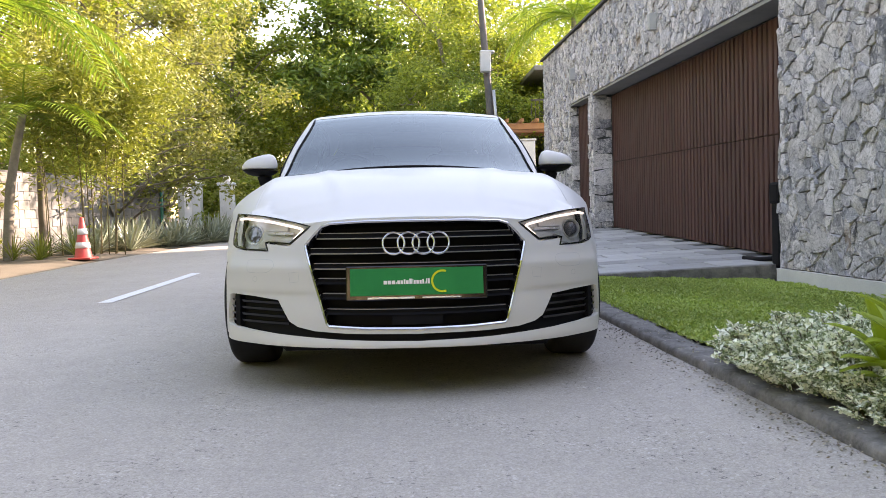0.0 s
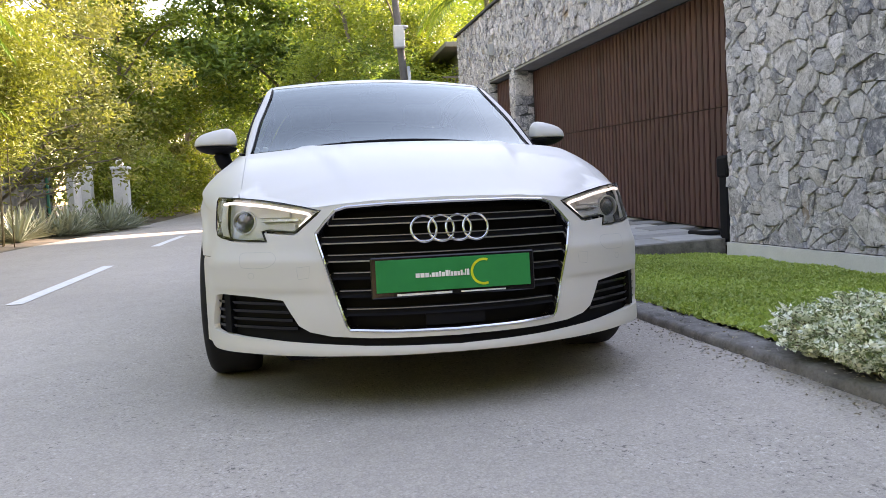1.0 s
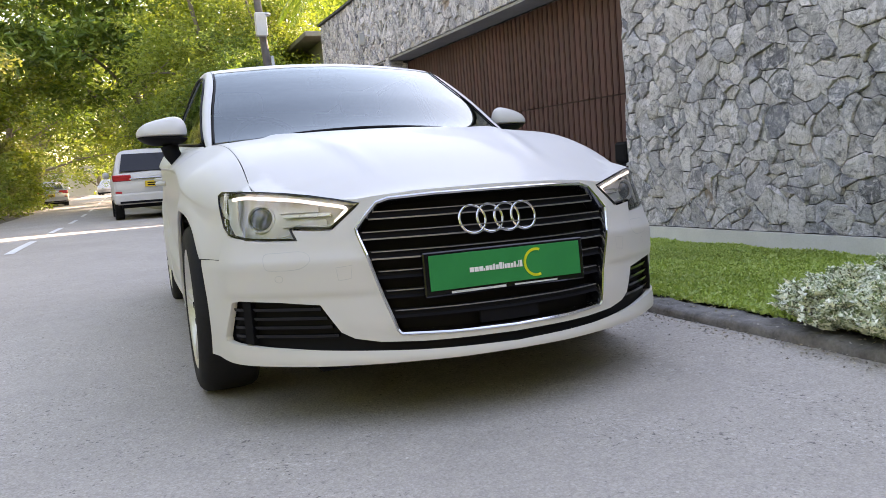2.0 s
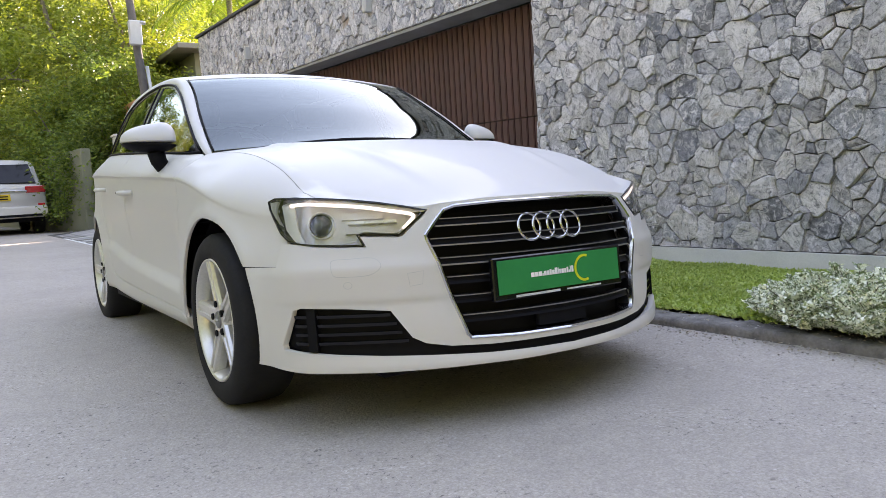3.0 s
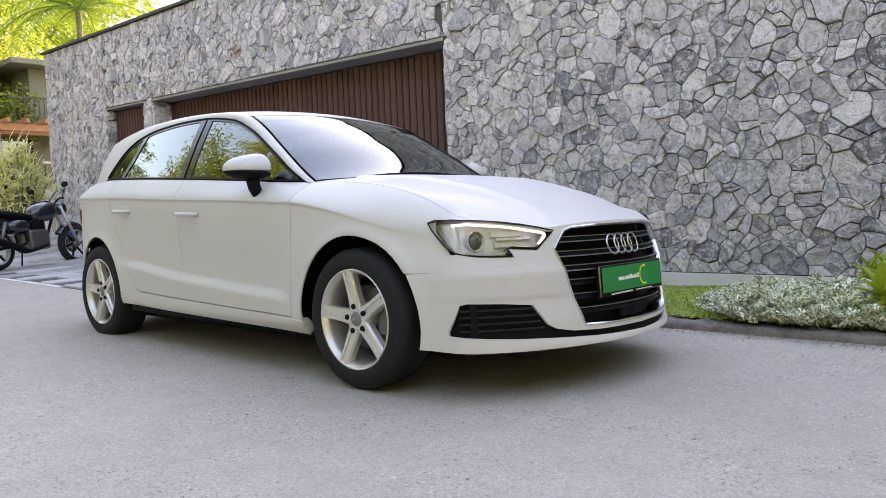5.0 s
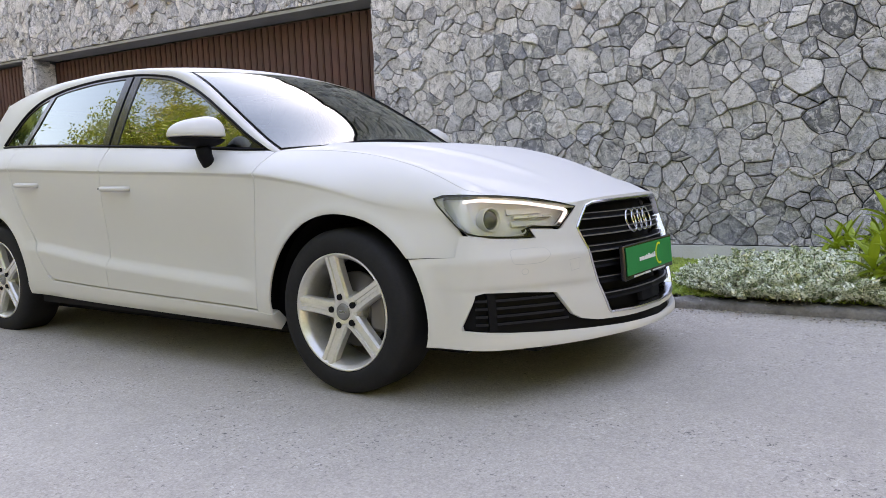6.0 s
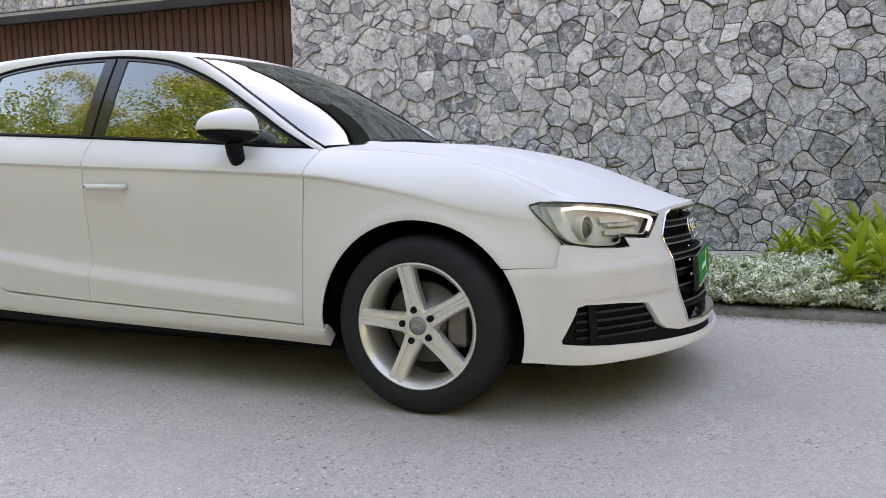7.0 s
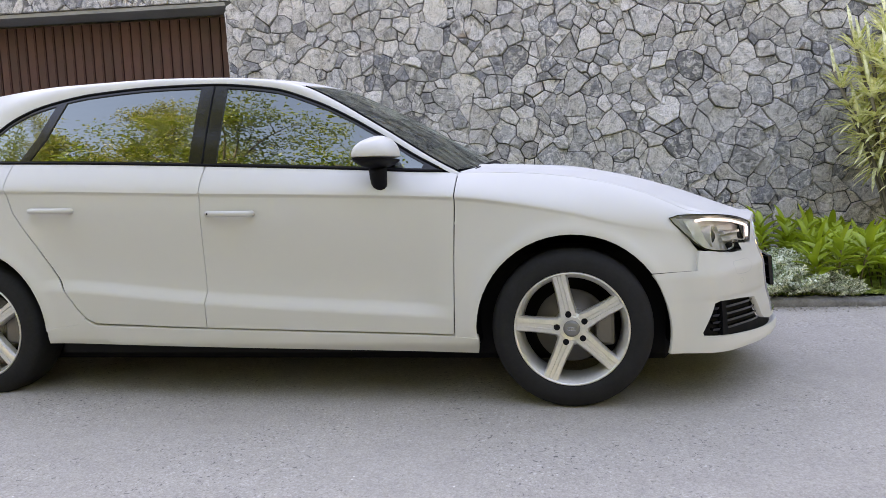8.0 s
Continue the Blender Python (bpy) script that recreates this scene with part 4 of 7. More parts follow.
# lower intake: recess, blades and an upright divider at each corner
intake = part("lower_intake", panel(full([(x, z + (0.004 if i < 13 else -0.004)) for i, (x, z) in enumerate(intake_half)]), nose, 0.03, flange=0, offset=-0.030, out=Vector((0, -1, 0))), M_BLACK, car, "black lower air intakes")
for sg in (-1, 1):
    for i, z in enumerate((0.375, 0.348, 0.321, 0.294)):
        inner = {0: 0.555, 1: 0.542, 2: 0.53, 3: 0.515}[i]
        v, f = [], []
        for j in range(15):
            x = inner + (0.786 - inner) * j / 14
            p, nn = on_nose(sg * x, z)
            for h, d in ((0.004, 0.010), (0.004, 0.03), (-0.004, 0.03), (-0.0055, 0.013)):
                v.append(p - nn * d + Vector((0, 0, h)))
        for j in range(14):
            for q in range(4):
                f.append((j * 4 + q, j * 4 + (q + 1) % 4, j * 4 + 4 + (q + 1) % 4, j * 4 + 4 + q))
        part("intake_blade", mesh(v, f, False), M_GLOSS, intake)
    v, f = [], []
    for z in steps(0.27, 0.402, 6):
        for x, d in ((0.738, 0.006), (0.738, 0.03), (0.758, 0.03), (0.758, 0.006)):
            p, nn = on_nose(sg * x, z)
            v.append(p - nn * d)
    for j in range(6):
        for q in range(4):
            f.append((j * 4 + q, j * 4 + (q + 1) % 4, j * 4 + 4 + (q + 1) % 4, j * 4 + 4 + q))
    part("intake_divider", mesh(v, f, False), M_BLACK, intake)
    # tow-eye cover, washer cover and parking sensor are fine lines in the bumper
    def groove(outline, name):
        return part(name, ring_strip([(U(sg * x), z) for x, z in outline], [(0, -0.0006), (0.0016, -0.0006)]), M_GALV, car)
    groove(curve([(0.585, 0.545), (0.645, 0.545), (0.69, 0.54), (0.69, 0.50), (0.665, 0.492), (0.60, 0.495), (0.57, 0.52)], 4, True), "washer_cover")
    groove([(0.46, 0.50), (0.505, 0.495), (0.50, 0.455), (0.465, 0.46)], "tow_cover")
    groove([(0.655 + 0.011 * math.cos(a), 0.467 + 0.011 * math.sin(a)) for a in steps(0, 2 * math.pi, 12)[:-1]], "parking_sensor")

# head lamps
lamp_outline = [(0.415, 0.678), (0.48, 0.695), (0.55, 0.710), (0.62, 0.7215), (0.69, 0.729)]
lamp_u = [(U(x), z) for x, z in lamp_outline] + [(U(0.772), 0.735), (U(0.806), 0.736), (U(0.8135), 0.726), (U(0.812), 0.70), (U(0.806), 0.66), (U(0.7985), 0.625), (U(0.786), 0.602),
                                                (U(0.765), 0.592), (U(0.72), 0.586), (U(0.66), 0.582), (U(0.602), 0.581), (U(0.614), 0.614), (U(0.60), 0.6145), (U(0.505), 0.607)]


def inset_poly(poly, d):
    k = len(poly)
    area = sum(poly[i - 1][0] * poly[i][1] - poly[i][0] * poly[i - 1][1] for i in range(k))
    sgn = 1 if area > 0 else -1
    out = []
    for i in range(k):
        a, p, b = Vector(poly[i - 1]), Vector(poly[i]), Vector(poly[(i + 1) % k])
        d1, d2 = (p - a).normalized(), (b - p).normalized()
        nn = Vector((-d1.y, d1.x)) + Vector((-d2.y, d2.x))
        nn = nn.normalized() * sgn if nn.length > 1e-6 else Vector((0, 0))
        out.append(tuple(p + nn * d))
    return out


for sg in (-1, 1):
    ol = [(sg * u, z) for u, z in lamp_u]
    FRONT = Vector((0.0, -1, 0))
    housing = part("head_lamp", panel(ol, nose, 0.016, flange=0.0, offset=-0.052, out=FRONT), M_LAMP_BOWL, car, "head lamp with lit light guide")
    part("lamp_rim", ring_strip(ol, [(0, 0.006), (0, -0.001), (0.0045, -0.0015), (0.0058, 0.012), (0.0065, 0.05)]), M_GLOSS, housing, "black rim")
    part("lens", panel(inset_poly(ol, 0.004), nose, 0.016, flange=0, offset=-0.001, out=FRONT), M_LENS, housing, "clear lens")
    # light guide: a flat bar along the upper edge that turns down at both ends, and a thin line back along the lower edge
    guide = [(0.782, 0.7115), (0.74, 0.715), (0.68, 0.7085), (0.60, 0.699), (0.52, 0.683), (0.458, 0.668), (0.470, 0.648), (0.492, 0.628)]
    pts = [on_nose(sg * x, z, 0.009)[0] for x, z in guide]
    part("light_guide", joined([sweep(curve(pts, 5), 0.0056, 8)]), M_DRL, housing, "thin white light guide")
    low_line = [(0.456, 0.666), (0.482, 0.640), (0.512, 0.619), (0.56, 0.622), (0.606, 0.626), (0.622, 0.600), (0.66, 0.592)]
    pts = [on_nose(sg * x, z, 0.018)[0] for x, z in low_line]
    part("light_guide", joined([sweep(curve(pts, 4), 0.0032, 6)]), M_SILVER_PLASTIC, housing)
    # pale outer flank beside the projector
    flank = [(U(sg * x), z) for x, z in ((0.801, 0.715), (0.7945, 0.64), (0.776, 0.604), (0.752, 0.600), (0.768, 0.64), (0.776, 0.715))]
    part("lamp_flank", panel(flank, nose, 0.02, flange=0.006, offset=-0.014, out=FRONT), M_LAMP_FLANK, housing)
    # main projector in its bezel
    c, nn = on_nose(sg * 0.712, 0.655, 0.040)
    q = Vector((0, 0, 1)).rotation_difference(Vector((0.30 * sg, -1, 0.06)).normalized()).to_matrix().to_4x4()
    m4 = Matrix.Translation(c) @ q
    v, f = lathe([(-0.03, 0.040), (0.006, 0.043), (0.010, 0.041), (0.006, 0.037), (-0.010, 0.036)], 32, "z")
    part("projector_bezel", mesh([m4 @ Vector(p) for p in v], f), M_LAMP_BOWL, housing)
    v, f = lathe([(0.020, 0.0), (0.018, 0.012), (0.012, 0.024), (0.002, 0.033), (-0.010, 0.0365)], 32, "z")
    part("projector", mesh([m4 @ Vector(p) for p in v], f), M_PROJECTOR, housing, "dark glass projector")
    # stepped inner reflector with one pale bar
    for h0, h1, x0, x1, d0, mat in ((0.652, 0.661, 0.505, 0.640, 0.026, M_SILVER_PLASTIC), (0.668, 0.688, 0.54, 0.655, 0.038, M_LAMP_BOWL), (0.626, 0.644, 0.52, 0.650, 0.036, M_LAMP_BOWL)):
        v, f = [], []
        for x in steps(x0, x1, 8):
            for z, d in ((h0, d0), (h1, d0), (h1, 0.05), (h0, 0.05)):
                v.append(on_nose(sg * x, z, d)[0])
        for j in range(8):
            for k in range(4):
                f.append((j * 4 + k, j * 4 + (k + 1) % 4, j * 4 + 4 + (k + 1) % 4, j * 4 + 4 + k))
        f += [(0, 1, 2, 3), (32, 35, 34, 33)]
        part("reflector_step", mesh(v, f, False), mat, housing)

# ---- the greenhouse ----
ROOF = pchip((0.30, 0.955), (0.42, 1.012), (0.70, 1.178), (0.95, 1.312), (1.08, 1.368), (1.25, 1.406), (1.55, 1.437), (1.9, 1.449), (2.3, 1.446), (2.7, 1.417), (3.05, 1.37), (3.2, 1.34))


def roof_z(x, y):
    back = y - 0.16 * x * x * step(1.7, 0.8, y)
    return ROOF(back) - (0.075 + 0.02 * step(1.1, 1.6, y)) * x * x * step(0.4, 1.1, y) - (0.02 + 0.080 * step(1.10, 0.40, y)) * x * x


EDGE_X = pchip((0.42, 0.700), (0.70, 0.662), (1.05, 0.600), (1.5, 0.578), (2.2, 0.548), (2.8, 0.510), (3.1, 0.48))
WIN_TOP = pchip((0.515, 0.945), (0.62, 1.005), (0.71, 1.063), (0.91, 1.182), (1.05, 1.250), (1.25, 1.318), (1.55, 1.353), (1.8, 1.357), (2.1, 1.345), (2.35, 1.305), (2.5, 1.25), (2.66, 1.13), (2.72, 1.072))


def glass_x(y, z):
    return XT(y) - 0.006 - 0.40 * (z - ZT(y)) - 0.22 * max(0, z - ZT(y)) ** 2


def pane(y, z):
    return Vector((-glass_x(y, z), y, z))


screen_half = [(EDGE_X(y) - 0.004, y) for y in steps(0.46, 1.115, 14)]
ws = screen_half + [(0.40, 1.075), (0.2, 1.058), (0, 1.052)]
ws_full = ws + [(-x, y) for x, y in ws[-2::-1]]
ws_bottom = [(-0.5, 0.40), (-0.25, 0.368), (0, 0.36), (0.25, 0.368), (0.5, 0.40)]
ws_full = ws_full + ws_bottom
skin = lambda x, y: Vector((x, y, roof_z(x, y)))
screen = part("windscreen", panel(ws_full, skin, 0.03, flange=0.004, offset=-0.002, out=Vector((0, -1, 1))), M_SCREEN, car, "reflecting windscreen")
part("mirror_bracket", box(-0.05, 0.05, 1.06, 1.10, 1.30, 1.355, 0.01), M_BLACK, screen)
for sg in (-1, 1):
    edge = [skin(sg * (EDGE_X(y) - 0.008), y) + Vector((0, -0.002, 0.002)) for y in steps(0.45, 1.11, 16)]
    part("screen_seal", joined([sweep(edge, 0.0035, 6)]), M_BLACK, screen)
rear_h = [(EDGE_X(y) - 0.003, y) for y in steps(1.13, 3.03, 26)]
roof_half = rear_h + [(0.2, 3.07), (0, 3.08)]
roof_outline = roof_half + [(-x, y) for x, y in roof_half[-2::-1]] + [(-0.4, 1.086), (-0.2, 1.068), (0, 1.062), (0.2, 1.068), (0.4, 1.086)]
roof = part("roof", panel(roof_outline, skin, 0.04, flange=0.004, out=Vector((0, 0, 1))), M_CARPAINT, car)
wipe = [skin(x, 0.37 + 0.10 * x * x) + Vector((0, -0.015, -0.006)) for x in steps(-0.62, 0.55, 12)]
part("wiper", joined([sweep(wipe, 0.008, 6)]), M_BLACK, screen)
cowl = panel([(0.69, 0.46), (0.62, 0.48), (0.3, 0.43), (0, 0.42), (-0.3, 0.43), (-0.62, 0.48), (-0.69, 0.46), (-0.6, 0.34), (0, 0.30), (0.6, 0.34)], lambda x, y: Vector((x, y, roof_z(x, y) - 0.034)), 0.05, flange=0, out=Vector((0, 0, 1)))
part("cowl", cowl, M_BLACK, car)


def rail_point(y, t, sg):
    """Pillar and roof rail between the window's top (t = 0) and the roof's edge (t = 1)."""
    a = Vector((glass_x(y, WIN_TOP(y) + 0.014) - 0.001, y, WIN_TOP(y) + 0.014))
    yb = y + 0.0
    xb = EDGE_X(yb)
    b = Vector((xb, yb, roof_z(xb, yb)))
    p = a.lerp(b, t)
    w = (b - a).length
    n = Vector((b.z - a.z, 0, a.x - b.x)).normalized() if w > 1e-5 else Vector((1, 0, 0))
    p += n * (min(0.20 * w, 0.020) * math.sin(math.pi * t))
    return Vector((sg * p.x, p.y, p.z))


for sg in (-1, 1):
    v, f = [], []
    ys_ = steps(0.425, 2.72, 72)
    for y in ys_:
        for t in steps(0, 1, 6):
            v.append(rail_point(y, t, sg))
    for i in range(len(ys_) - 1):
        for j in range(6):
            q = (i * 7 + j, i * 7 + 7 + j, i * 7 + 8 + j, i * 7 + 1 + j)
            f.append(q if sg < 0 else q[::-1])
    part("roof_rail", mesh(v, f), M_CARPAINT, car)
    # rear pillar closes the body behind the last window
    v, f = [], []
    zs_ = steps(0, 1, 12)
    for k, t in enumerate(zs_):
        for s in steps(0, 1, 8):
            belt = Vector((sg * (XT(2.72 + 0.52 * s) - 0.004), 2.72 + 0.52 * s, ZT(2.72 + 0.52 * s)))
            up = Vector((sg * EDGE_X(2.72 + 0.31 * s), 2.72 + 0.31 * s, roof_z(EDGE_X(2.72 + 0.31 * s), 2.72 + 0.31 * s)))
            p = belt.lerp(up, t)
            p += Vector((sg * 0.008 * math.sin(math.pi * t), 0, 0.01 * math.sin(math.pi * t)))
            v.append(p)
    for i in range(12):
        for j in range(8):
            q = (i * 9 + j, i * 9 + j + 1, i * 9 + j + 10, i * 9 + j + 9)
            f.append(q if sg > 0 else q[::-1])
    part("rear_pillar", mesh(v, f), M_CARPAINT, car)

# side windows: each pane with its frame
fw = [(y, ZT(y) + 0.016) for y in steps(0.585, 1.452, 8)] + [(1.452, 1.20), (1.452, WIN_TOP(1.452) - 0.006)] + [(y, WIN_TOP(y) - 0.006) for y in steps(1.40, 0.575, 14)]
rw = [(y, ZT(y) + 0.016) for y in steps(1.575, 2.365, 8)] + [(2.30, 1.16), (2.235, WIN_TOP(2.235) - 0.006)] + [(y, WIN_TOP(y) - 0.006) for y in steps(2.20, 1.575, 10)]
qw = [(y, ZT(y) + 0.016) for y in steps(2.415, 2.69, 5)] + [(y, WIN_TOP(y) - 0.008) for y in steps(2.66, 2.285, 8)] + [(2.35, 1.16)]
for outline, owner, nm in ((fw, fd, "front_window"), (rw, rd, "rear_window"), (qw, None, "quarter_window")):
    me = panel(outline, pane, 0.03, flange=0.0, offset=-0.004, out=Vector((-1, 0, 0.3)))
    a = part(nm, me, M_WINDOW, owner[0] if owner else car, "dark tinted window")
    b = part(nm, mirrored(me), M_WINDOW, owner[1] if owner else car, "dark tinted window")
# black surround of the glass: one sheet with the panes cut out
outer = [(y, ZT(y) + 0.001) for y in steps(0.50, 2.735, 24)] + [(y, WIN_TOP(y) + 0.012) for y in steps(2.715, 0.53, 46)]
me = panel(outer, pane, 0.03, (fw, rw, qw), flange=0.010, offset=0.001, out=Vector((-1, 0, 0.3)))
pair("window_surround", me, M_GLOSS, car, "gloss black window surround")
for sg in (-1, 1):
    low = [Vector((sg * (glass_x(y, ZT(y) + 0.007) + 0.003), y, ZT(y) + 0.007)) for y in steps(0.50, 2.72, 30)]
    part("waist_trim", joined([sweep(low, 0.006, 6)]), M_BLACK, car)
    tp = [Vector((sg * (glass_x(y, WIN_TOP(y) + 0.010) + 0.003), y, WIN_TOP(y) + 0.010)) for y in steps(0.515, 2.72, 60)]
    part("window_seal", joined([sweep(tp, 0.0055, 6)]), M_BLACK, car)
    for y in (1.513,):
        pts = [Vector((sg * (glass_x(y, z) + 0.002), y, z)) for z in steps(ZT(y), WIN_TOP(y), 8)]
        part("pillar_gap", joined([sweep(pts, 0.004, 6)]), M_BLACK, car)
    # door mirrors
    bm = bmesh.new()
    bmesh.ops.create_uvsphere(bm, u_segments=28, v_segments=18, radius=1)
    for v in bm.verts:
        x, y, z = v.co
        sx = math.copysign(abs(x) ** 0.6, x)
        wide = 0.108
        zz = math.copysign(abs(z) ** 0.8, z) * (0.074 if z > 0 else 0.010)
        zz *= (1 - 0.30 * sx)
        yy = y * (0.085 if y < 0 else 0.055) * (1 - 0.15 * max(0, z))
        v.co = Vector((sg * (0.878 + sx * wide), 0.745 + yy + 0.03 * sx, 1.008 + zz))
    mirror = part("door_mirror", done(bm, True), M_CARPAINT, car)
    bm = bmesh.new()
    bmesh.ops.create_uvsphere(bm, u_segments=28, v_segments=14, radius=1)
    for v in bm.verts:
        x, y, z = v.co
        sx = math.copysign(abs(x) ** 0.6, x)
        zz = 0.002 + z * (0.010 if z > 0 else 0.034)
        yy = y * (0.083 if y < 0 else 0.054) * (1 - 0.35 * max(0, -z))
        v.co = Vector((sg * (0.876 + sx * 0.107 * (1 - 0.25 * max(0, -z))), 0.745 + yy + 0.03 * sx, 0.992 + zz + 0.006 * sx))
    part("mirror_base", done(bm, True), M_BLACK, mirror, "black lower shell")
    foot = [(sg * 0.852, 0.735, 0.965), (sg * 0.842, 0.737, 0.925), (sg * 0.822, 0.74, 0.892), (sg * 0.80, 0.742, 0.870)]
    part("mirror_foot", joined([sweep(foot, [0.045, 0.042, 0.038, 0.03], 12, True, 0.75)]), M_BLACK, mirror, "black foot")
    part("mirror_glass", box(sg * 0.878 - 0.062, sg * 0.878 + 0.062, 0.786, 0.792, 0.994, 1.042, 0.010), M_CHROME, mirror)
    # door handles
    for k, (y, z) in enumerate(((1.365, 0.804), (2.20, 0.842))):
        xo = side_x(y, z)
        pts = [Vector((sg * (xo + d), y + o, z + 0.03 * o * 0.9)) for o, d in ((-0.095, 0.000), (-0.088, 0.024), (-0.05, 0.034), (0.05, 0.034), (0.088, 0.024), (0.095, 0.000))]
        hd = part("door_handle", joined([sweep(curve(pts, 4), 0.0135, 8, True, 0.9)]), M_CARPAINT, (fd if k == 0 else rd)[0 if sg < 0 else 1])
        if k == 0:
            pt = Vector((sg * (xo + 0.044), y + 0.082, z + 0.003))
            v, f = lathe([(0, 0.0), (0, 0.004), (-0.004 * sg, 0.004)], 12)
            part("key_hole", mesh([Vector(q) + pt for q in v], f), M_BLACK, hd)
    # inside of the wheel openings
    for wy, wz in WHEELS:
        v, f = [], []
        for x in (sg * (0.805 - 0.04 * (wy > 1)), sg * (0.79 - 0.04 * (wy > 1)), sg * 0.50):
            for a in steps(-12, 192, 26):
                rr = 0.380
                v.append((x, wy + rr * math.cos(radians(a)), wz + rr * math.sin(radians(a))))
        for i in range(2):
            for j in range(26):
                f.append((i * 27 + j, i * 27 + j + 1, i * 27 + 28 + j, i * 27 + 27 + j))
        f.append(tuple(range(54, 81)))
        part("wheel_liner", mesh(v, f), M_BLACK, car)

# tail: closing panels, lamps, hatch
tail = [(x, z) for x, z in ((-0.54, 0.30), (0.54, 0.30), (0.585, 0.62), (0.57, 0.95), (0.50, 1.065), (-0.50, 1.065), (-0.57, 0.95), (-0.585, 0.62))]
part("hatch", panel(tail, lambda x, z: Vector((x, 3.40 - 0.16 * abs(x) ** 3 - 0.10 * max(0, z - 0.85), z)), 0.06, flange=0.02, out=Vector((0, 1, 0))), M_CARPAINT, car)
part("rear_window", panel([(-0.545, 1.068), (0.545, 1.068), (0.485, 1.352), (-0.485, 1.352)], lambda x, z: Vector((x, 3.245 - 0.66 * (z - 1.07) - 0.06 * x * x, z)), 0.06, flange=0.01, out=Vector((0, 1, 0.5))), M_WINDOW, car)
for sg in (-1, 1):
    lampv = panel([(3.08, 0.80), (3.14, 0.775), (3.33, 0.79), (3.33, 0.91), (3.14, 0.915), (3.085, 0.88)], lambda y, z: Vector((sg * side_x(y, z), y, z)), 0.03, flange=0.01, offset=0.006, out=Vector((sg, 0, 0)))
    part("tail_lamp", lampv, M_REDLAMP, car)

part("tail_shelf", box(-0.56, 0.56, 2.75, 3.36, 1.03, 1.055, 0.01), M_CARPAINT, car)

# cabin
cabin = part("cabin_floor", box(-0.70, 0.70, 0.45, 3.2, 0.60, 0.64, 0.01), M_DASH, car)
part("dashboard", box(-0.70, 0.70, 0.52, 0.95, 0.70, 0.93, 0.05, None, 3), M_DASH, car)


def seat(x, y):
    s = part("seat", box(x - 0.25, x + 0.25, y - 0.25, y + 0.27, 0.64, 0.76, 0.05, None, 3), M_SEAT, car)
    part("seat_back", box(x - 0.24, x + 0.24, y + 0.20, y + 0.34, 0.70, 1.17, 0.06, pose(0, 0.0, 0, 0) @ Matrix.Translation((0, y + 0.27, 0.7)) @ pose(0, 0, 0, -14) @ Matrix.Translation((0, -y - 0.27, -0.7)), 3), M_SEAT, s)
    part("head_rest", box(x - 0.13, x + 0.13, y + 0.22, y + 0.32, 1.19, 1.34, 0.045, Matrix.Translation((0, y + 0.27, 0.7)) @ pose(0, 0, 0, -14) @ Matrix.Translation((0, -y - 0.27, -0.7)), 3), M_SEAT, s)


for x in (-0.37, 0.37):
    seat(x, 1.38)
bench = part("rear_bench", box(-0.62, 0.62, 2.15, 2.62, 0.64, 0.80, 0.06, None, 3), M_SEAT, car)
part("bench_back", box(-0.62, 0.62, 2.58, 2.74, 0.72, 1.18, 0.06, None, 3), M_SEAT, bench)
for x in (-0.40, 0.40):
    part("head_rest", box(x - 0.13, x + 0.13, 2.62, 2.72, 1.18, 1.27, 0.04, None, 3), M_SEAT, bench)
wheel_ring = [Vector((-0.37 + 0.185 * math.cos(a), 1.00 + 0.08 * math.sin(a), 0.93 + 0.165 * math.sin(a))) for a in steps(0, 2 * math.pi, 24)]
part("steering_wheel", joined([sweep(wheel_ring, 0.014, 8, False)]), M_DASH, car)
part("rear_view_mirror", box(-0.11, 0.11, 1.12, 1.15, 1.255, 1.315, 0.02, None, 2), M_BLACK, car)
part("headliner", panel(roof_outline, lambda x, y: Vector((x, y, roof_z(x, y) - 0.03)), 0.08, flange=0, out=Vector((0, 0, -1))), M_DASH, car)

# wheels
TYRE_R = 0.3088
ty = [(-0.000, 0.222), (-0.004, 0.228), (-0.007, 0.250), (-0.006, 0.272), (0.000, 0.292), (0.010, 0.305), (0.022, 0.3135), (0.05, 0.3165), (0.15, 0.3165), (0.18, 0.312), (0.195, 0.30), (0.20, 0.26), (0.19, 0.222)]
tread = [(a, 0.222 + (r - 0.222) * (TYRE_R - 0.222) / (0.3165 - 0.222)) for a, r in ty]
TYRE = mesh(*lathe(tread, 72))
rim_pts = [(0.006, 0.2205), (-0.002, 0.2195), (-0.003, 0.2150), (0.004, 0.2110), (0.012, 0.2050), (0.022, 0.1985), (0.040, 0.1950), (0.12, 0.190), (0.18, 0.205)]
SPOKES = (30, 102, 174, 246, 318)
rim_geo = [lathe(rim_pts, 72), lathe([(0.016, 0.032), (0.014, 0.045), (0.020, 0.062), (0.045, 0.070), (0.09, 0.072)], 40)]
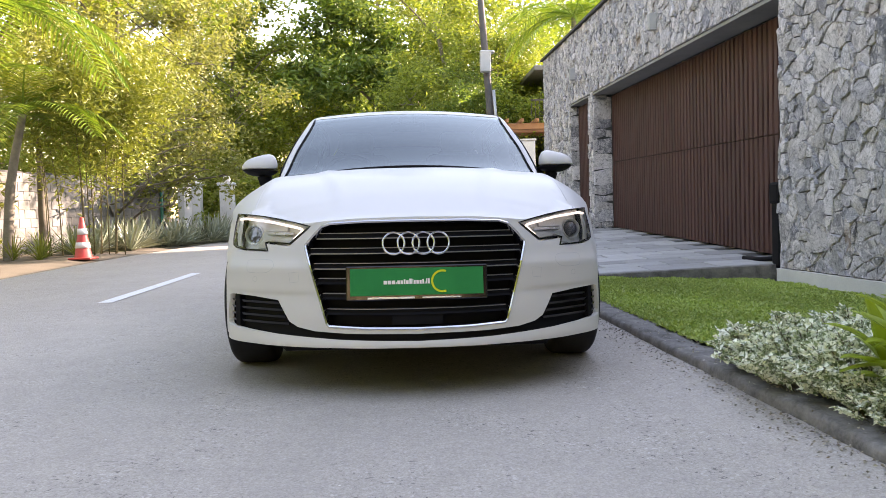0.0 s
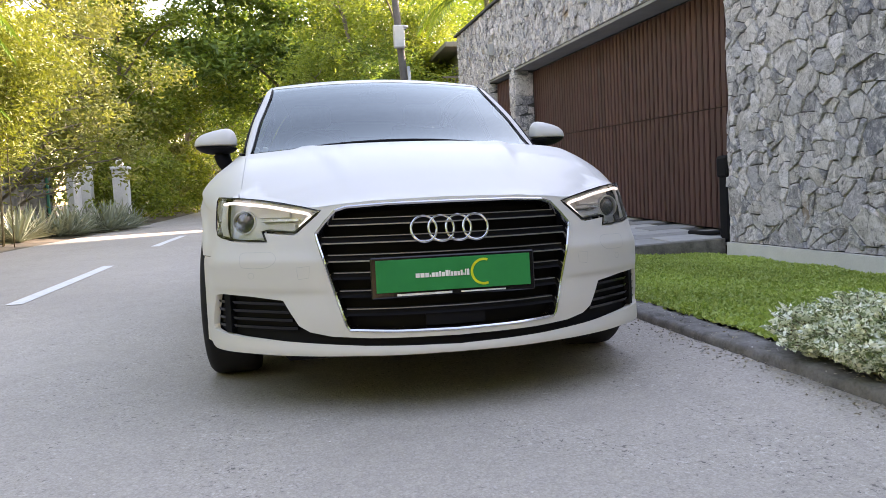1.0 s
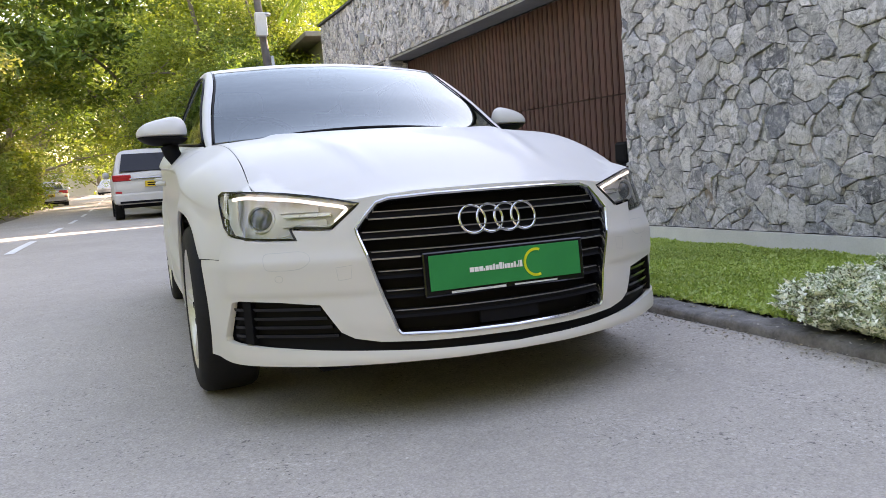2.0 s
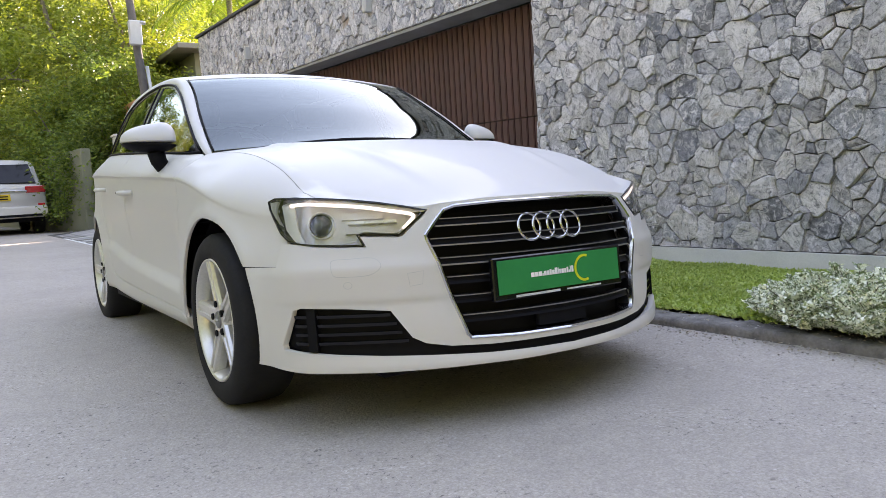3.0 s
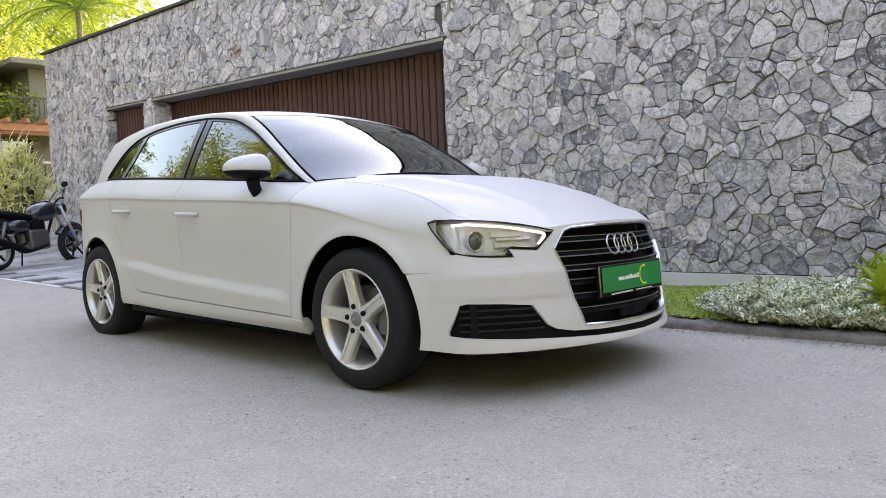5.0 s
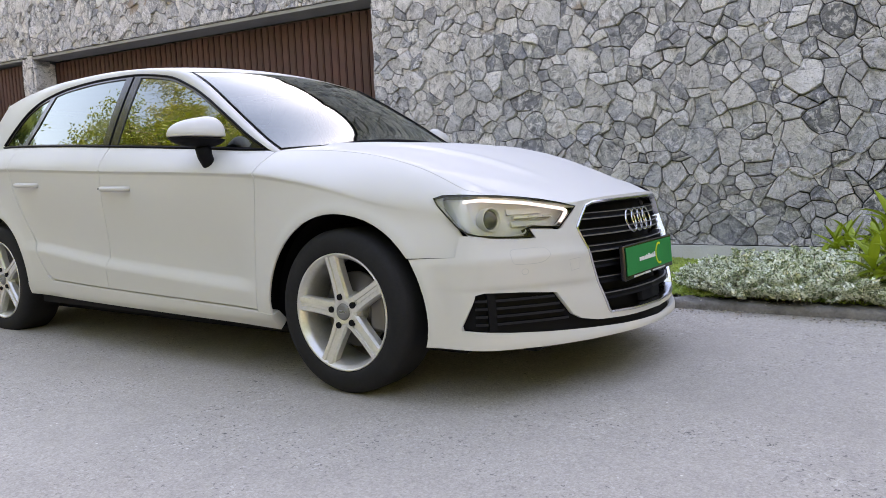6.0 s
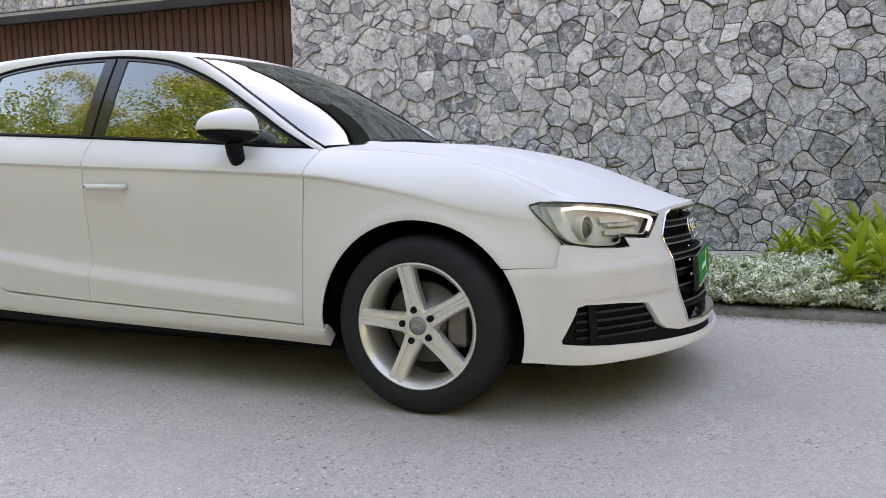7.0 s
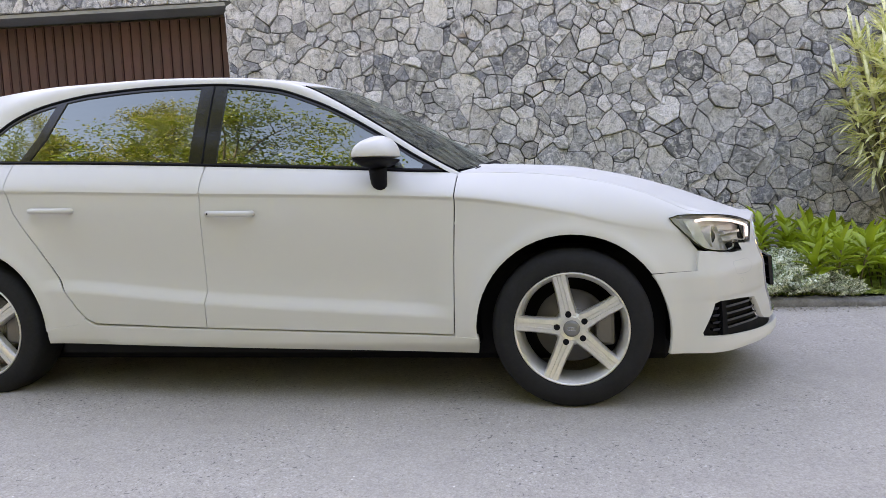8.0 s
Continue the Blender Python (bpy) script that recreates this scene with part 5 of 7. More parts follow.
for a in SPOKES:
    # a spoke: a raised flank on each side of a shallow channel, widening to the rim
    ca, sa = math.cos(radians(a)), math.sin(radians(a))
    v, f = [], []
    prof_w = [(-1.0, 0.040), (-1.0, 0.012), (-0.80, 0.001), (-0.28, 0.000), (-0.20, 0.005), (0.20, 0.005), (0.28, 0.000), (0.80, 0.001), (1.0, 0.012), (1.0, 0.040)]
    ks = [(0.036, 0.036, 0.015), (0.07, 0.033, 0.014), (0.11, 0.0300, 0.011), (0.15, 0.0288, 0.008), (0.19, 0.0298, 0.004), (0.211, 0.0310, 0.002)]
    for r, w, dx in ks:
        for s, d in prof_w:
            yy, zz = r, s * w
            v.append((dx + d, -(yy * ca - zz * sa), yy * sa + zz * ca))
    m = len(prof_w)
    for i in range(len(ks) - 1):
        for j in range(m - 1):
            f.append((i * m + j, i * m + j + 1, i * m + m + j + 1, i * m + m + j))
    rim_geo.append((v, f))
RIM = joined(rim_geo, False)
bm = bmesh.new()
bm.from_mesh(RIM)
bmesh.ops.recalc_face_normals(bm, faces=bm.faces[:])
bm.to_mesh(RIM)
bm.free()
RIM.polygons.foreach_set("use_smooth", [len(p.vertices) == 4 and p.index < 72 * 8 for p in RIM.polygons])
CAPM = mesh(*lathe([(0.010, 0.0), (0.0095, 0.020), (0.011, 0.029), (0.016, 0.0315)], 32))
DISC = mesh(*lathe([(0.075, 0.06), (0.073, 0.075), (0.085, 0.078), (0.085, 0.142), (0.105, 0.142)], 48))
CAP_RINGS = [joined([sweep([(0.0088, 0.0075 * (i - 1.5) + 0.0058 * math.cos(t), 0.0058 * math.sin(t)) for t in steps(0, 2 * math.pi, 14)], 0.0009, 5, False)]) for i in range(4)]
for sg in (-1, 1):
    for wy, wz in WHEELS:
        tyre = part("wheel", TYRE, M_RUBBER, car, "black tyre on a five-spoke silver alloy wheel")
        tyre.matrix_basis = pose(sg * (0.866 if wy < 1 else 0.822), wy, 0.3165, 0, 0, 0 if sg < 0 else 180)
        part("rim", RIM, M_ALLOY, tyre, "five-spoke silver alloy rim")
        part("hub_cap", CAPM, M_CAPGREY, tyre, "grey centre cap")
        for ring_me in CAP_RINGS:
            part("cap_ring", ring_me, M_CHROME, tyre)
        part("brake_disc", DISC, M_STEEL, tyre)
        part("brake_caliper", box(0.055, 0.12, -0.165, -0.09, -0.075, 0.085, 0.015, None, 2), M_STEEL, tyre)
        for a in (30 + 36 - 0, 102 + 36, 174 + 36, 246 + 36, 318 + 36):
            aa = radians(a - 36)
            v, f = lathe([(0.0085, 0.0), (0.0085, 0.0115), (0.024, 0.0135)], 12)
            part("wheel_bolt", mesh([(x, y - 0.056 * math.cos(aa), z + 0.056 * math.sin(aa)) for x, y, z in v], f, False), M_BLACK, tyre)

# ---- plants ----


def leaves(centres, ways, length, width, rng, bend=0.25):
    """One folded leaf at each centre, pointing along its way."""
    n = len(centres)
    d = ways / np.maximum(1e-6, np.linalg.norm(ways, axis=1, keepdims=True))
    r = rng.normal(size=(n, 3))
    s = np.cross(d, r)
    s /= np.maximum(1e-6, np.linalg.norm(s, axis=1, keepdims=True))
    up = np.cross(s, d)
    ll = (length * rng.uniform(0.65, 1.25, (n, 1)))
    ww = (width * rng.uniform(0.7, 1.2, (n, 1)))
    v = np.empty((n, 4, 3))
    v[:, 0] = centres
    v[:, 1] = centres + d * ll * 0.45 + s * ww * 0.5 + up * ll * bend * 0.3
    v[:, 2] = centres + d * ll - up * ll * bend * 0.5
    v[:, 3] = centres + d * ll * 0.45 - s * ww * 0.5 + up * ll * bend * 0.3
    return v.reshape(-1, 3)


def leaf_mesh(v):
    n = len(v) // 4
    return mesh(v.tolist(), np.arange(n * 4).reshape(n, 4).tolist(), False)


def blade(root, way, length, width, droop, n=5, fold=0.25, taper=0.65):
    """A long arching leaf as a folded strip."""
    way = Vector(way).normalized()
    side = way.cross(Vector((0, 0, 1)))
    side = side.normalized() if side.length > 1e-3 else Vector((1, 0, 0))
    p = Vector(root)
    v, f = [], []
    for i in range(n + 1):
        t = i / n
        w = width * min(1, 0.35 + 2.2 * t) * (1 - t ** 2.2) ** taper if t < 1 else 0.0
        up = side.cross(way)
        v += [p - side * w * 0.5 + up * w * fold, p.copy(), p + side * w * 0.5 + up * w * fold]
        p = p + way * (length / n)
        way = (way + Vector((0, 0, -droop / n))).normalized()
    for i in range(n):
        o = i * 3
        f += [(o, o + 1, o + 4, o + 3), (o + 1, o + 2, o + 5, o + 4)]
    return v, f


def tree(label, at, height, spread, trunk_r, n_leaf, leaf, material, seed, clear=0.3, lean=(0, 0), limbs=7, clump=0.5, group="roadside trees", squash=0.8, droop=0.3, name="tree"):
    rng = np.random.default_rng(seed)
    t = thing(name, label, name, at, 0, group)
    geo, tips = [], []
    top = Vector((lean[0], lean[1], height * 0.8))
    stem = curve([(0, 0, -0.3), (lean[0] * 0.1 + rng.uniform(-.1, .1), lean[1] * 0.1, height * 0.2), (lean[0] * 0.4 + rng.uniform(-.3, .3), lean[1] * 0.4 + rng.uniform(-.3, .3), height * 0.45), top], 5)
    k = len(stem)
    geo.append(sweep(stem, [trunk_r * (1 - 0.8 * i / k) for i in range(k)], 9))
    for i in range(limbs):
        f = clear + (0.95 - clear) * (i + rng.uniform(0, 0.8)) / limbs
        root = stem[min(k - 1, int(f * k))]
        a = 2.4 * i + rng.uniform(-0.5, 0.5)
        reach = spread * (1.0 - 0.55 * max(0, f - 0.4)) * rng.uniform(0.75, 1.1)
        rise = height * rng.uniform(0.10, 0.28) * squash
        end = root + Vector((math.cos(a) * reach, math.sin(a) * reach, rise))
        limb = curve([root, root.lerp(end, 0.5) + Vector((0, 0, rise * 0.35)) + Vector(rng.normal(0, 0.15, 3)), end], 5)
        r0 = trunk_r * 0.42 * (1 - 0.5 * f)
        geo.append(sweep(limb, [r0 * (1 - 0.8 * j / len(limb)) for j in range(len(limb))], 6))
        for q in range(4):
            b = limb[min(len(limb) - 1, 3 + 2 * q)]
            e = b + Vector((rng.normal(0, 0.30) * reach, rng.normal(0, 0.30) * reach, rng.uniform(-0.05, 0.35) * reach))
            twig = curve([b, b.lerp(e, 0.5) + Vector(rng.normal(0, 0.1, 3)), e], 4)
            geo.append(sweep(twig, [r0 * 0.35 * (1 - 0.7 * j / len(twig)) for j in range(len(twig))], 5))
            tips += [tuple(e), tuple(b.lerp(e, 0.6)), tuple(e + Vector(rng.normal(0, clump, 3)))]
        tips.append(tuple(end))
    part("trunk", joined(geo), M_BARK, t)
    tips = np.array(tips)
    tips = np.concatenate([tips, tips + rng.normal(0, clump * 0.9, tips.shape)])
    pick = rng.integers(0, len(tips), n_leaf)
    c = tips[pick] + rng.normal(0, clump * 0.46, (n_leaf, 3)) * np.array([1, 1, 0.7])
    w = rng.normal(0, 1, (n_leaf, 3))
    w[:, 2] = w[:, 2] * 0.5 - droop
    part("crown", leaf_mesh(leaves(c, w, leaf * 1.4, leaf * 0.66, rng)), material, t)
    return t


def palm(label, at, height, n_frond, frond, seed, lean=(0, 0)):
    rng = np.random.default_rng(seed)
    t = thing("palm", label, "palm tree", at, 0, "palms")
    stem = curve([(0, 0, -0.3), (lean[0] * 0.3, lean[1] * 0.3, height * 0.5), (lean[0], lean[1], height)], 8)
    part("trunk", joined([sweep(stem, [0.10 - 0.04 * i / len(stem) for i in range(len(stem))], 10)]), M_BARK, t)
    head = stem[-1]
    for i in range(n_frond):
        a = 2.4 * i + rng.uniform(-0.2, 0.2)
        el = rng.uniform(-0.1, 1.0)
        p, way = head.copy(), Vector((math.cos(a) * math.cos(el), math.sin(a) * math.cos(el), math.sin(el)))
        line = [p.copy()]
        for j in range(14):
            p = p + way * (frond / 14)
            way = (way + Vector((0, 0, -0.12))).normalized()
            line.append(p.copy())
        pieces = [sweep(line, [0.02 * (1 - j / 16) for j in range(15)], 5)]
        for j in range(2, 15):
            for q in (0, 0.5):
                b = line[j - 1].lerp(line[j], q)
                d = (line[j] - line[j - 1]).normalized()
                side = d.cross(Vector((0, 0, 1))).normalized()
                ln = frond * 0.30 * math.sin(math.pi * (0.15 + 0.8 * j / 15))
                for sg in (-1, 1):
                    pieces.append(blade(b, side * sg * 0.9 + d * 0.55 + Vector((0, 0, 0.1)), ln, 0.035, 0.7, 3))
        part("frond", joined(pieces, False), M_PALM, t)
    return t


TL = "leafy roadside tree with a tangled crown in sunlight"
tree(TL, (-9.6, 13.5, 0.1), 13.0, 4.2, 0.20, 32000, 0.105, M_LEAF_OLIVE, 1, 0.42, (0.6, 0), 9, 0.55)
tree(TL, (-8.4, 19.0, 0.2), 9.0, 3.2, 0.18, 24000, 0.11, M_LEAF_OLIVE, 2, 0.22, (0.5, -0.5), 10, 0.5)
tree(TL, (-8.9, 25.0, 0.3), 11.5, 3.6, 0.22, 15000, 0.135, M_LEAF_OLIVE, 3, 0.2, (0.8, 0), 10, 0.6)
tree(TL, (-7.9, 31.0, 0.4), 11.0, 3.2, 0.20, 14000, 0.18, M_LEAF_BRIGHT, 4, 0.25, (0.6, 0), 9, 0.6)
tree("dense dark-leaved tree beside the road", (-7.4, 36.0, 0.5), 9.0, 3.0, 0.2, 10000, 0.17, M_LEAF_BRIGHT, 5, 0.05, (0.3, 0), 11, 0.55)
tree("airy spreading tree with bare pale branches over the road", (-7.2, 45.0, 0.7), 13.0, 5.4, 0.24, 9000, 0.20, M_LEAF_BRIGHT, 6, 0.3, (2.4, -1), 12, 0.9)
tree("airy spreading tree with bare pale branches over the road", (-7.0, 58.0, 0.9), 14.0, 6.0, 0.26, 9000, 0.24, M_LEAF_BRIGHT, 7, 0.25, (2.5, 0), 12, 1.0)
tree(TL, (-10.0, 8.2, 0.1), 13.5, 4.4, 0.2, 34000, 0.10, M_LEAF_OLIVE, 8, 0.3, (0.4, 0.4), 9, 0.6)
# unseen trees known from the windows' reflections; they also block low western light
WT = "wide roadside tree with layered branches and small leaves"
tree(WT, (-9.6, 1.8, 0.0), 7.6, 4.8, 0.20, 18000, 0.11, M_LEAF_DARK, 9, 0.28, (0.8, 0), 14, 0.42, squash=0.35)
tree(WT, (-10.4, -5.0, 0.0), 8.2, 4.8, 0.22, 16000, 0.12, M_LEAF_DARK, 10, 0.25, (0.8, 0.4), 14, 0.45, squash=0.35)
tree(WT, (-10.0, -11.0, 0.0), 9.0, 4.6, 0.22, 12000, 0.14, M_LEAF_MID, 26, 0.25, (0.8, 0), 14, 0.45, squash=0.35)
tree(TL, (-8.2, 5.0, 0.0), 9.5, 4.0, 0.16, 20000, 0.085, M_LEAF_BRIGHT, 27, 0.58, (1.4, 0), 11, 0.5)
tree("grey twiggy tree with a bare tangled crown", (-8.0, 17.6, 0.2), 5.2, 2.6, 0.12, 2600, 0.12, M_LEAF_OLIVE, 28, 0.12, (0.3, 0), 30, 0.5)
tree("spreading tree with a bright leafy branch over the road", (-8.4, 9.4, 0.1), 7.4, 4.8, 0.10, 18000, 0.085, M_LEAF_BRIGHT, 29, 0.72, (2.2, 0.3), 9, 0.4)
tree(TL, (-14.5, 20.0, 0.2), 14.0, 4.6, 0.25, 8000, 0.20, M_LEAF_OLIVE, 11, 0.3, (0, 0), 10, 0.8)
tree(TL, (-14.0, 32.0, 0.4), 15.0, 4.8, 0.25, 8000, 0.22, M_LEAF_OLIVE, 12, 0.3, (0, 0), 10, 0.8)
tree(TL, (-13.0, 48.0, 0.7), 15.0, 5.0, 0.25, 12000, 0.26, M_LEAF_OLIVE, 13, 0.2, (0, 0), 10, 0.8)
GR = "dense green tree hanging over the garden wall"
tree(GR, (3.4, 20.9, 0.3), 7.0, 2.6, 0.2, 30000, 0.10, M_LEAF_MID, 14, 0.05, (-0.4, -0.5), 13, 0.5)
tree(GR, (2.2, 25.0, 0.4), 9.5, 3.2, 0.2, 30000, 0.11, M_LEAF_MID, 15, 0.05, (-0.8, -0.5), 13, 0.6)
tree(GR, (4.8, 25.5, 0.3), 9.5, 3.4, 0.22, 16000, 0.17, M_LEAF_MID, 16, 0.12, (-0.6, -0.5), 12, 0.65)
tree("tall dark broad-leaved tree behind the hedge", (0.0, 34.0, 0.6), 16.0, 4.8, 0.28, 26000, 0.26, M_LEAF_DARK, 17, 0.2, (-1, 0), 12, 0.8)
tree(GR, (10.0, 31.0, 0.3), 11.0, 3.6, 0.22, 14000, 0.18, M_LEAF_BRIGHT, 18, 0.2, (-0.5, 0), 11, 0.7)
tree(TL, (1.0, 46.0, 0.7), 12.0, 4.5, 0.25, 12000, 0.24, M_LEAF_MID, 19, 0.1, (-1.0, 0), 12, 0.8)
tree(TL, (0.0, 62.0, 1.0), 13.0, 5.0, 0.25, 11000, 0.28, M_LEAF_MID, 20, 0.1, (-1.5, 0), 12, 0.9)
# unseen trees behind the camera, added to dim the car's front
for i, (x, y, h) in enumerate(((-7.2, -13, 11), (-6.4, -20, 13), (2.4, -15, 12), (2.4, -22, 13), (-2.5, -34, 14), (-9.0, -30, 13), (5.5, -17, 12), (-6.4, -27, 13))):
    tree("unseen tall leafy tree added behind the camera to dim the car's front", (x, y, -0.1), h, 4.6, 0.22, 14000, 0.26, (M_LEAF_MID, M_LEAF_BRIGHT, M_LEAF_DARK)[i % 3], 100 + i, 0.15, (0.6, 0), 11, 0.8)
for i, (x, y) in enumerate(((-12, 75), (-4, 92), (4, 84), (-20, 62), (12, 60), (-9, 110), (14, 40), (-24, 38))):
    tree("tall leafy tree far down the road", (x, y, road_rise(y) - 0.1), 15, 5.5, 0.28, 7000, 0.36, M_LEAF_MID if i % 2 else M_LEAF_OLIVE, 40 + i, 0.1, (0, 0), 11, 1.0)
palm("young palm with bright arching fronds behind the wall", (4.5, 15.4, 0.3), 5.35, 20, 2.2, 3)
palm("palm with drooping fronds beside the road", (-7.0, 9.9, 0.1), 2.6, 12, 1.9, 4, (0.4, 0))
palm("palm with drooping fronds beside the road", (-7.6, 12.6, 0.1), 2.4, 9, 1.5, 5)
palm("palm with drooping fronds beside the road", (-6.4, 7.2, 0.0), 3.9, 15, 2.4, 6, (0.5, 0.2))

# bamboo clump
rng = np.random.default_rng(21)
bamboo = thing("bamboo", "clump of thin bamboo with feathery yellow-green leaves", "bamboo", (-6.05, 11.1, 0.15))
cs, ws_ = [], []
for i in range(13):
    a = rng.uniform(0, 6.28)
    r = rng.uniform(0.05, 0.75)
    b = Vector((math.cos(a) * r * 1.3, math.sin(a) * r * 0.6, -0.1))
    h = rng.uniform(3.2, 4.6)
    out = Vector((math.cos(a), math.sin(a), 0)) * rng.uniform(0.3, 1.3)
    line = curve([b, b + Vector((0, 0, h * 0.5)) + out * 0.12, b + Vector((0, 0, h * 0.85)) + out * 0.6, b + Vector((0, 0, h * 0.95)) + out * 1.3], 5)
    part("culm", joined([sweep(line, [0.013 * (1 - 0.7 * j / len(line)) for j in range(len(line))], 6)]), M_CULM, bamboo)
    for q in range(1500):
        f = rng.uniform(0.34, 1.0)
        p = line[min(len(line) - 1, int(f * len(line)))]
        cs.append(tuple(p + Vector(rng.normal(0, 0.30, 3))))
        ws_.append((rng.normal(0, 0.8), rng.normal(0, 0.8), rng.uniform(-1.0, 0.25)))
part("foliage", leaf_mesh(leaves(np.array(cs), np.array(ws_), 0.15, 0.030, rng)), M_BAMBOO, bamboo)


def rosette(name, label, category, group, n, length, width, material, seed, el=(0.2, 1.3), droop=0.5, stem=0.0):
    rng = np.random.default_rng(seed)
    t = thing(name, label, category, (0, 0, 0), 0, group)
    for i in range(n):
        a = 2.4 * i + rng.uniform(-0.3, 0.3)
        e = el[0] + (el[1] - el[0]) * (i / n) + rng.uniform(-0.1, 0.1)
        way = (math.cos(a) * math.cos(e), math.sin(a) * math.cos(e), math.sin(e))
        v, f = blade((0.02 * math.cos(a), 0.02 * math.sin(a), stem * i / n), way, length * rng.uniform(0.75, 1.15), width, droop * rng.uniform(0.6, 1.3), 5)
        part("leaf", mesh(v, f), material, t)
    return t


agave = rosette("agave", "grey-green spiky agave with pale leaf edges", "agave", "row of agaves", 38, 0.66, 0.062, M_AGAVE, 2, (0.1, 1.4), 0.25)
agave.matrix_basis = pose(-6.3, 12.5, 0.2)
rng_p = random.Random(3)
for i in range(26):
    y = 11.4 + 0.29 * i
    x = -6.35 + 0.055 * i + rng_p.uniform(-0.35, 0.45)
    copy_thing(agave, pose(x, y, road_z(x, y) + 0.02, 0, 0, rng_p.uniform(0, 360)) @ Matrix.Scale(rng_p.uniform(0.8, 1.2), 4))
bush = rosette("grass_clump", "yellow-green clump of arching strap leaves", "grass clump", "strap-leaf clumps", 40, 0.6, 0.022, M_BAMBOO, 5, (0.5, 1.5), 0.9)
bush.matrix_basis = pose(-6.3, 9.6, 0.12)
for x, y in ((-6.9, 9.9), (-6.6, 10.4), (-7.3, 9.2), (-7.8, 8.6), (-6.0, 10.4)):
    copy_thing(bush, pose(x, y, road_z(x, y) + 0.02, 0, 0, 77 * x))
# shrubs under the far trees
for i, (x, y, h) in enumerate(((-6.6, 24, 2.2), (-6.4, 27.5, 2.8), (-6.6, 31, 3.0), (-6.2, 34.5, 3.0), (-6.4, 38.5, 3.2), (-6.6, 42.5, 3.0), (-9.6, 16.5, 2.6), (-9.6, 21.5, 4.0), (-10.0, 12.0, 3.5))):
    tree("low leafy shrub crowding the verge", (x, y, road_rise(y)), h, 1.3, 0.05, 5000, 0.13, (M_LEAF_MID, M_LEAF_BRIGHT, M_LEAF_OLIVE)[i % 3], 60 + i, 0.05, (0.2, 0), 9, 0.35, "roadside shrubs", name="shrub")
# an unseen row of shrubs, added to hold back low light from the west
for i, (x, y, h) in enumerate(((-8.3, -9.5, 2.4), (-8.0, -7.2, 2.8), (-8.4, -5.0, 2.2), (-8.1, -2.8, 2.6), (-8.5, -0.6, 2.9), (-8.2, 1.6, 2.3), (-8.5, 3.8, 2.7), (-8.6, 6.0, 2.2))):
    tree("unseen leafy shrub added on the far verge to block low western light", (x, y, -0.05), h, 1.5, 0.05, 6000, 0.13, M_LEAF_DARK, 160 + i, 0.05, (0.2, 0), 9, 0.4, "roadside shrubs", name="shrub")
for i, (x, y, h) in enumerate(((2.0, 19.2, 2.8), (1.9, 21.5, 3.6), (1.7, 24.5, 4.0), (1.5, 28.0, 4.2), (1.0, 33.0, 4.2), (0.5, 39.0, 4.4), (2.3, 19.0, 4.6), (2.6, 20.4, 5.4))):
    tree("dark clipped hedge along the road", (x, y, road_rise(y)), h, 1.35, 0.05, 14000, 0.078, M_LEAF_DARK, 80 + i, 0.02, (0, 0), 11, 0.4, "hedge", name="hedge")

# ground cover on the lawn strip
rng = np.random.default_rng(31)
n = 150000
c = np.stack([rng.uniform(1.36, 3.62, n), rng.uniform(-5.0, 3.58, n), np.zeros(n)], 1)
c[:, 2] = 0.058 - 0.046 * (c[:, 0] - 1.28) + rng.uniform(-0.004, 0.016, n) + 0.012 * np.sin(c[:, 0] * 9) * np.sin(c[:, 1] * 7)
w = rng.normal(0, 1, (n, 3))
w[:, 2] = np.abs(w[:, 2]) * 0.7 + 0.15
cover = part("grass", leaf_mesh(leaves(c, w, 0.025, 0.019, rng)), M_GRASS)
tagged(cover, "low mossy green ground cover on the lawn strip", "grass", kind="stuff")

# dry leaf bits and grit washed against the kerb
rng = np.random.default_rng(37)
n = 3600
c = np.stack([1.21 - np.abs(rng.normal(0, 0.075, n)), rng.uniform(-6.0, 3.6, n), np.zeros(n)], 1)
c[2600:, 0] = rng.uniform(1.22, 1.40, n - 2600)
for k in range(n):
    c[k, 2] = road_z(c[k, 0], c[k, 1]) + (0.005 if k < 2600 else 0.046)
w = rng.normal(0, 1, (n, 3))
w[:, 2] *= 0.12
litter = part("litter", leaf_mesh(leaves(c, w, 0.014, 0.007, rng)), M_LITTER)
tagged(litter, "dry leaf bits and grit along the kerb", "litter", kind="stuff")

# variegated shrubs by the kerb
rng = np.random.default_rng(33)
vs, ds = [], []
sprigs = []
for i in range(120):
    a, r = rng.uniform(0, 6.28), 0.30 * math.sqrt(rng.uniform(0, 1))
    base = np.array([0.5 * r * math.cos(a), 0.5 * r * math.sin(a), 0.0])
    tip = np.array([r * math.cos(a) * 1.15, r * math.sin(a) * 1.15, 0.165 * math.sqrt(max(0.05, 1 - (r / 0.33) ** 2)) * rng.uniform(0.6, 1.3) + 0.025])
    sprigs.append(sweep([Vector(base), Vector((base + tip) / 2 + [0, 0, 0.02]), Vector(tip)], 0.0022, 4))
    for q in range(44):
        f = 0.25 + 0.75 * q / 43
        p = base + (tip - base) * f
        vs.append(p)
        o = (tip - base) / np.linalg.norm(tip - base)
        ds.append(o * 0.5 + np.array([math.cos(2.4 * q), math.sin(2.4 * q), 0.35 * rng.normal()]))
shrub = thing("variegated_shrub", "low shrub with cream-edged grey-green leaves by the kerb", "shrub", (1.50, -0.93, 0.05), 0, "variegated shrubs")
part("stem", joined(sprigs), M_CULM, shrub)["kind"] = "stuff"
part("foliage", leaf_mesh(leaves(np.array(vs), np.array(ds), 0.033, 0.020, rng, 0.35)), M_VARIEG, shrub)
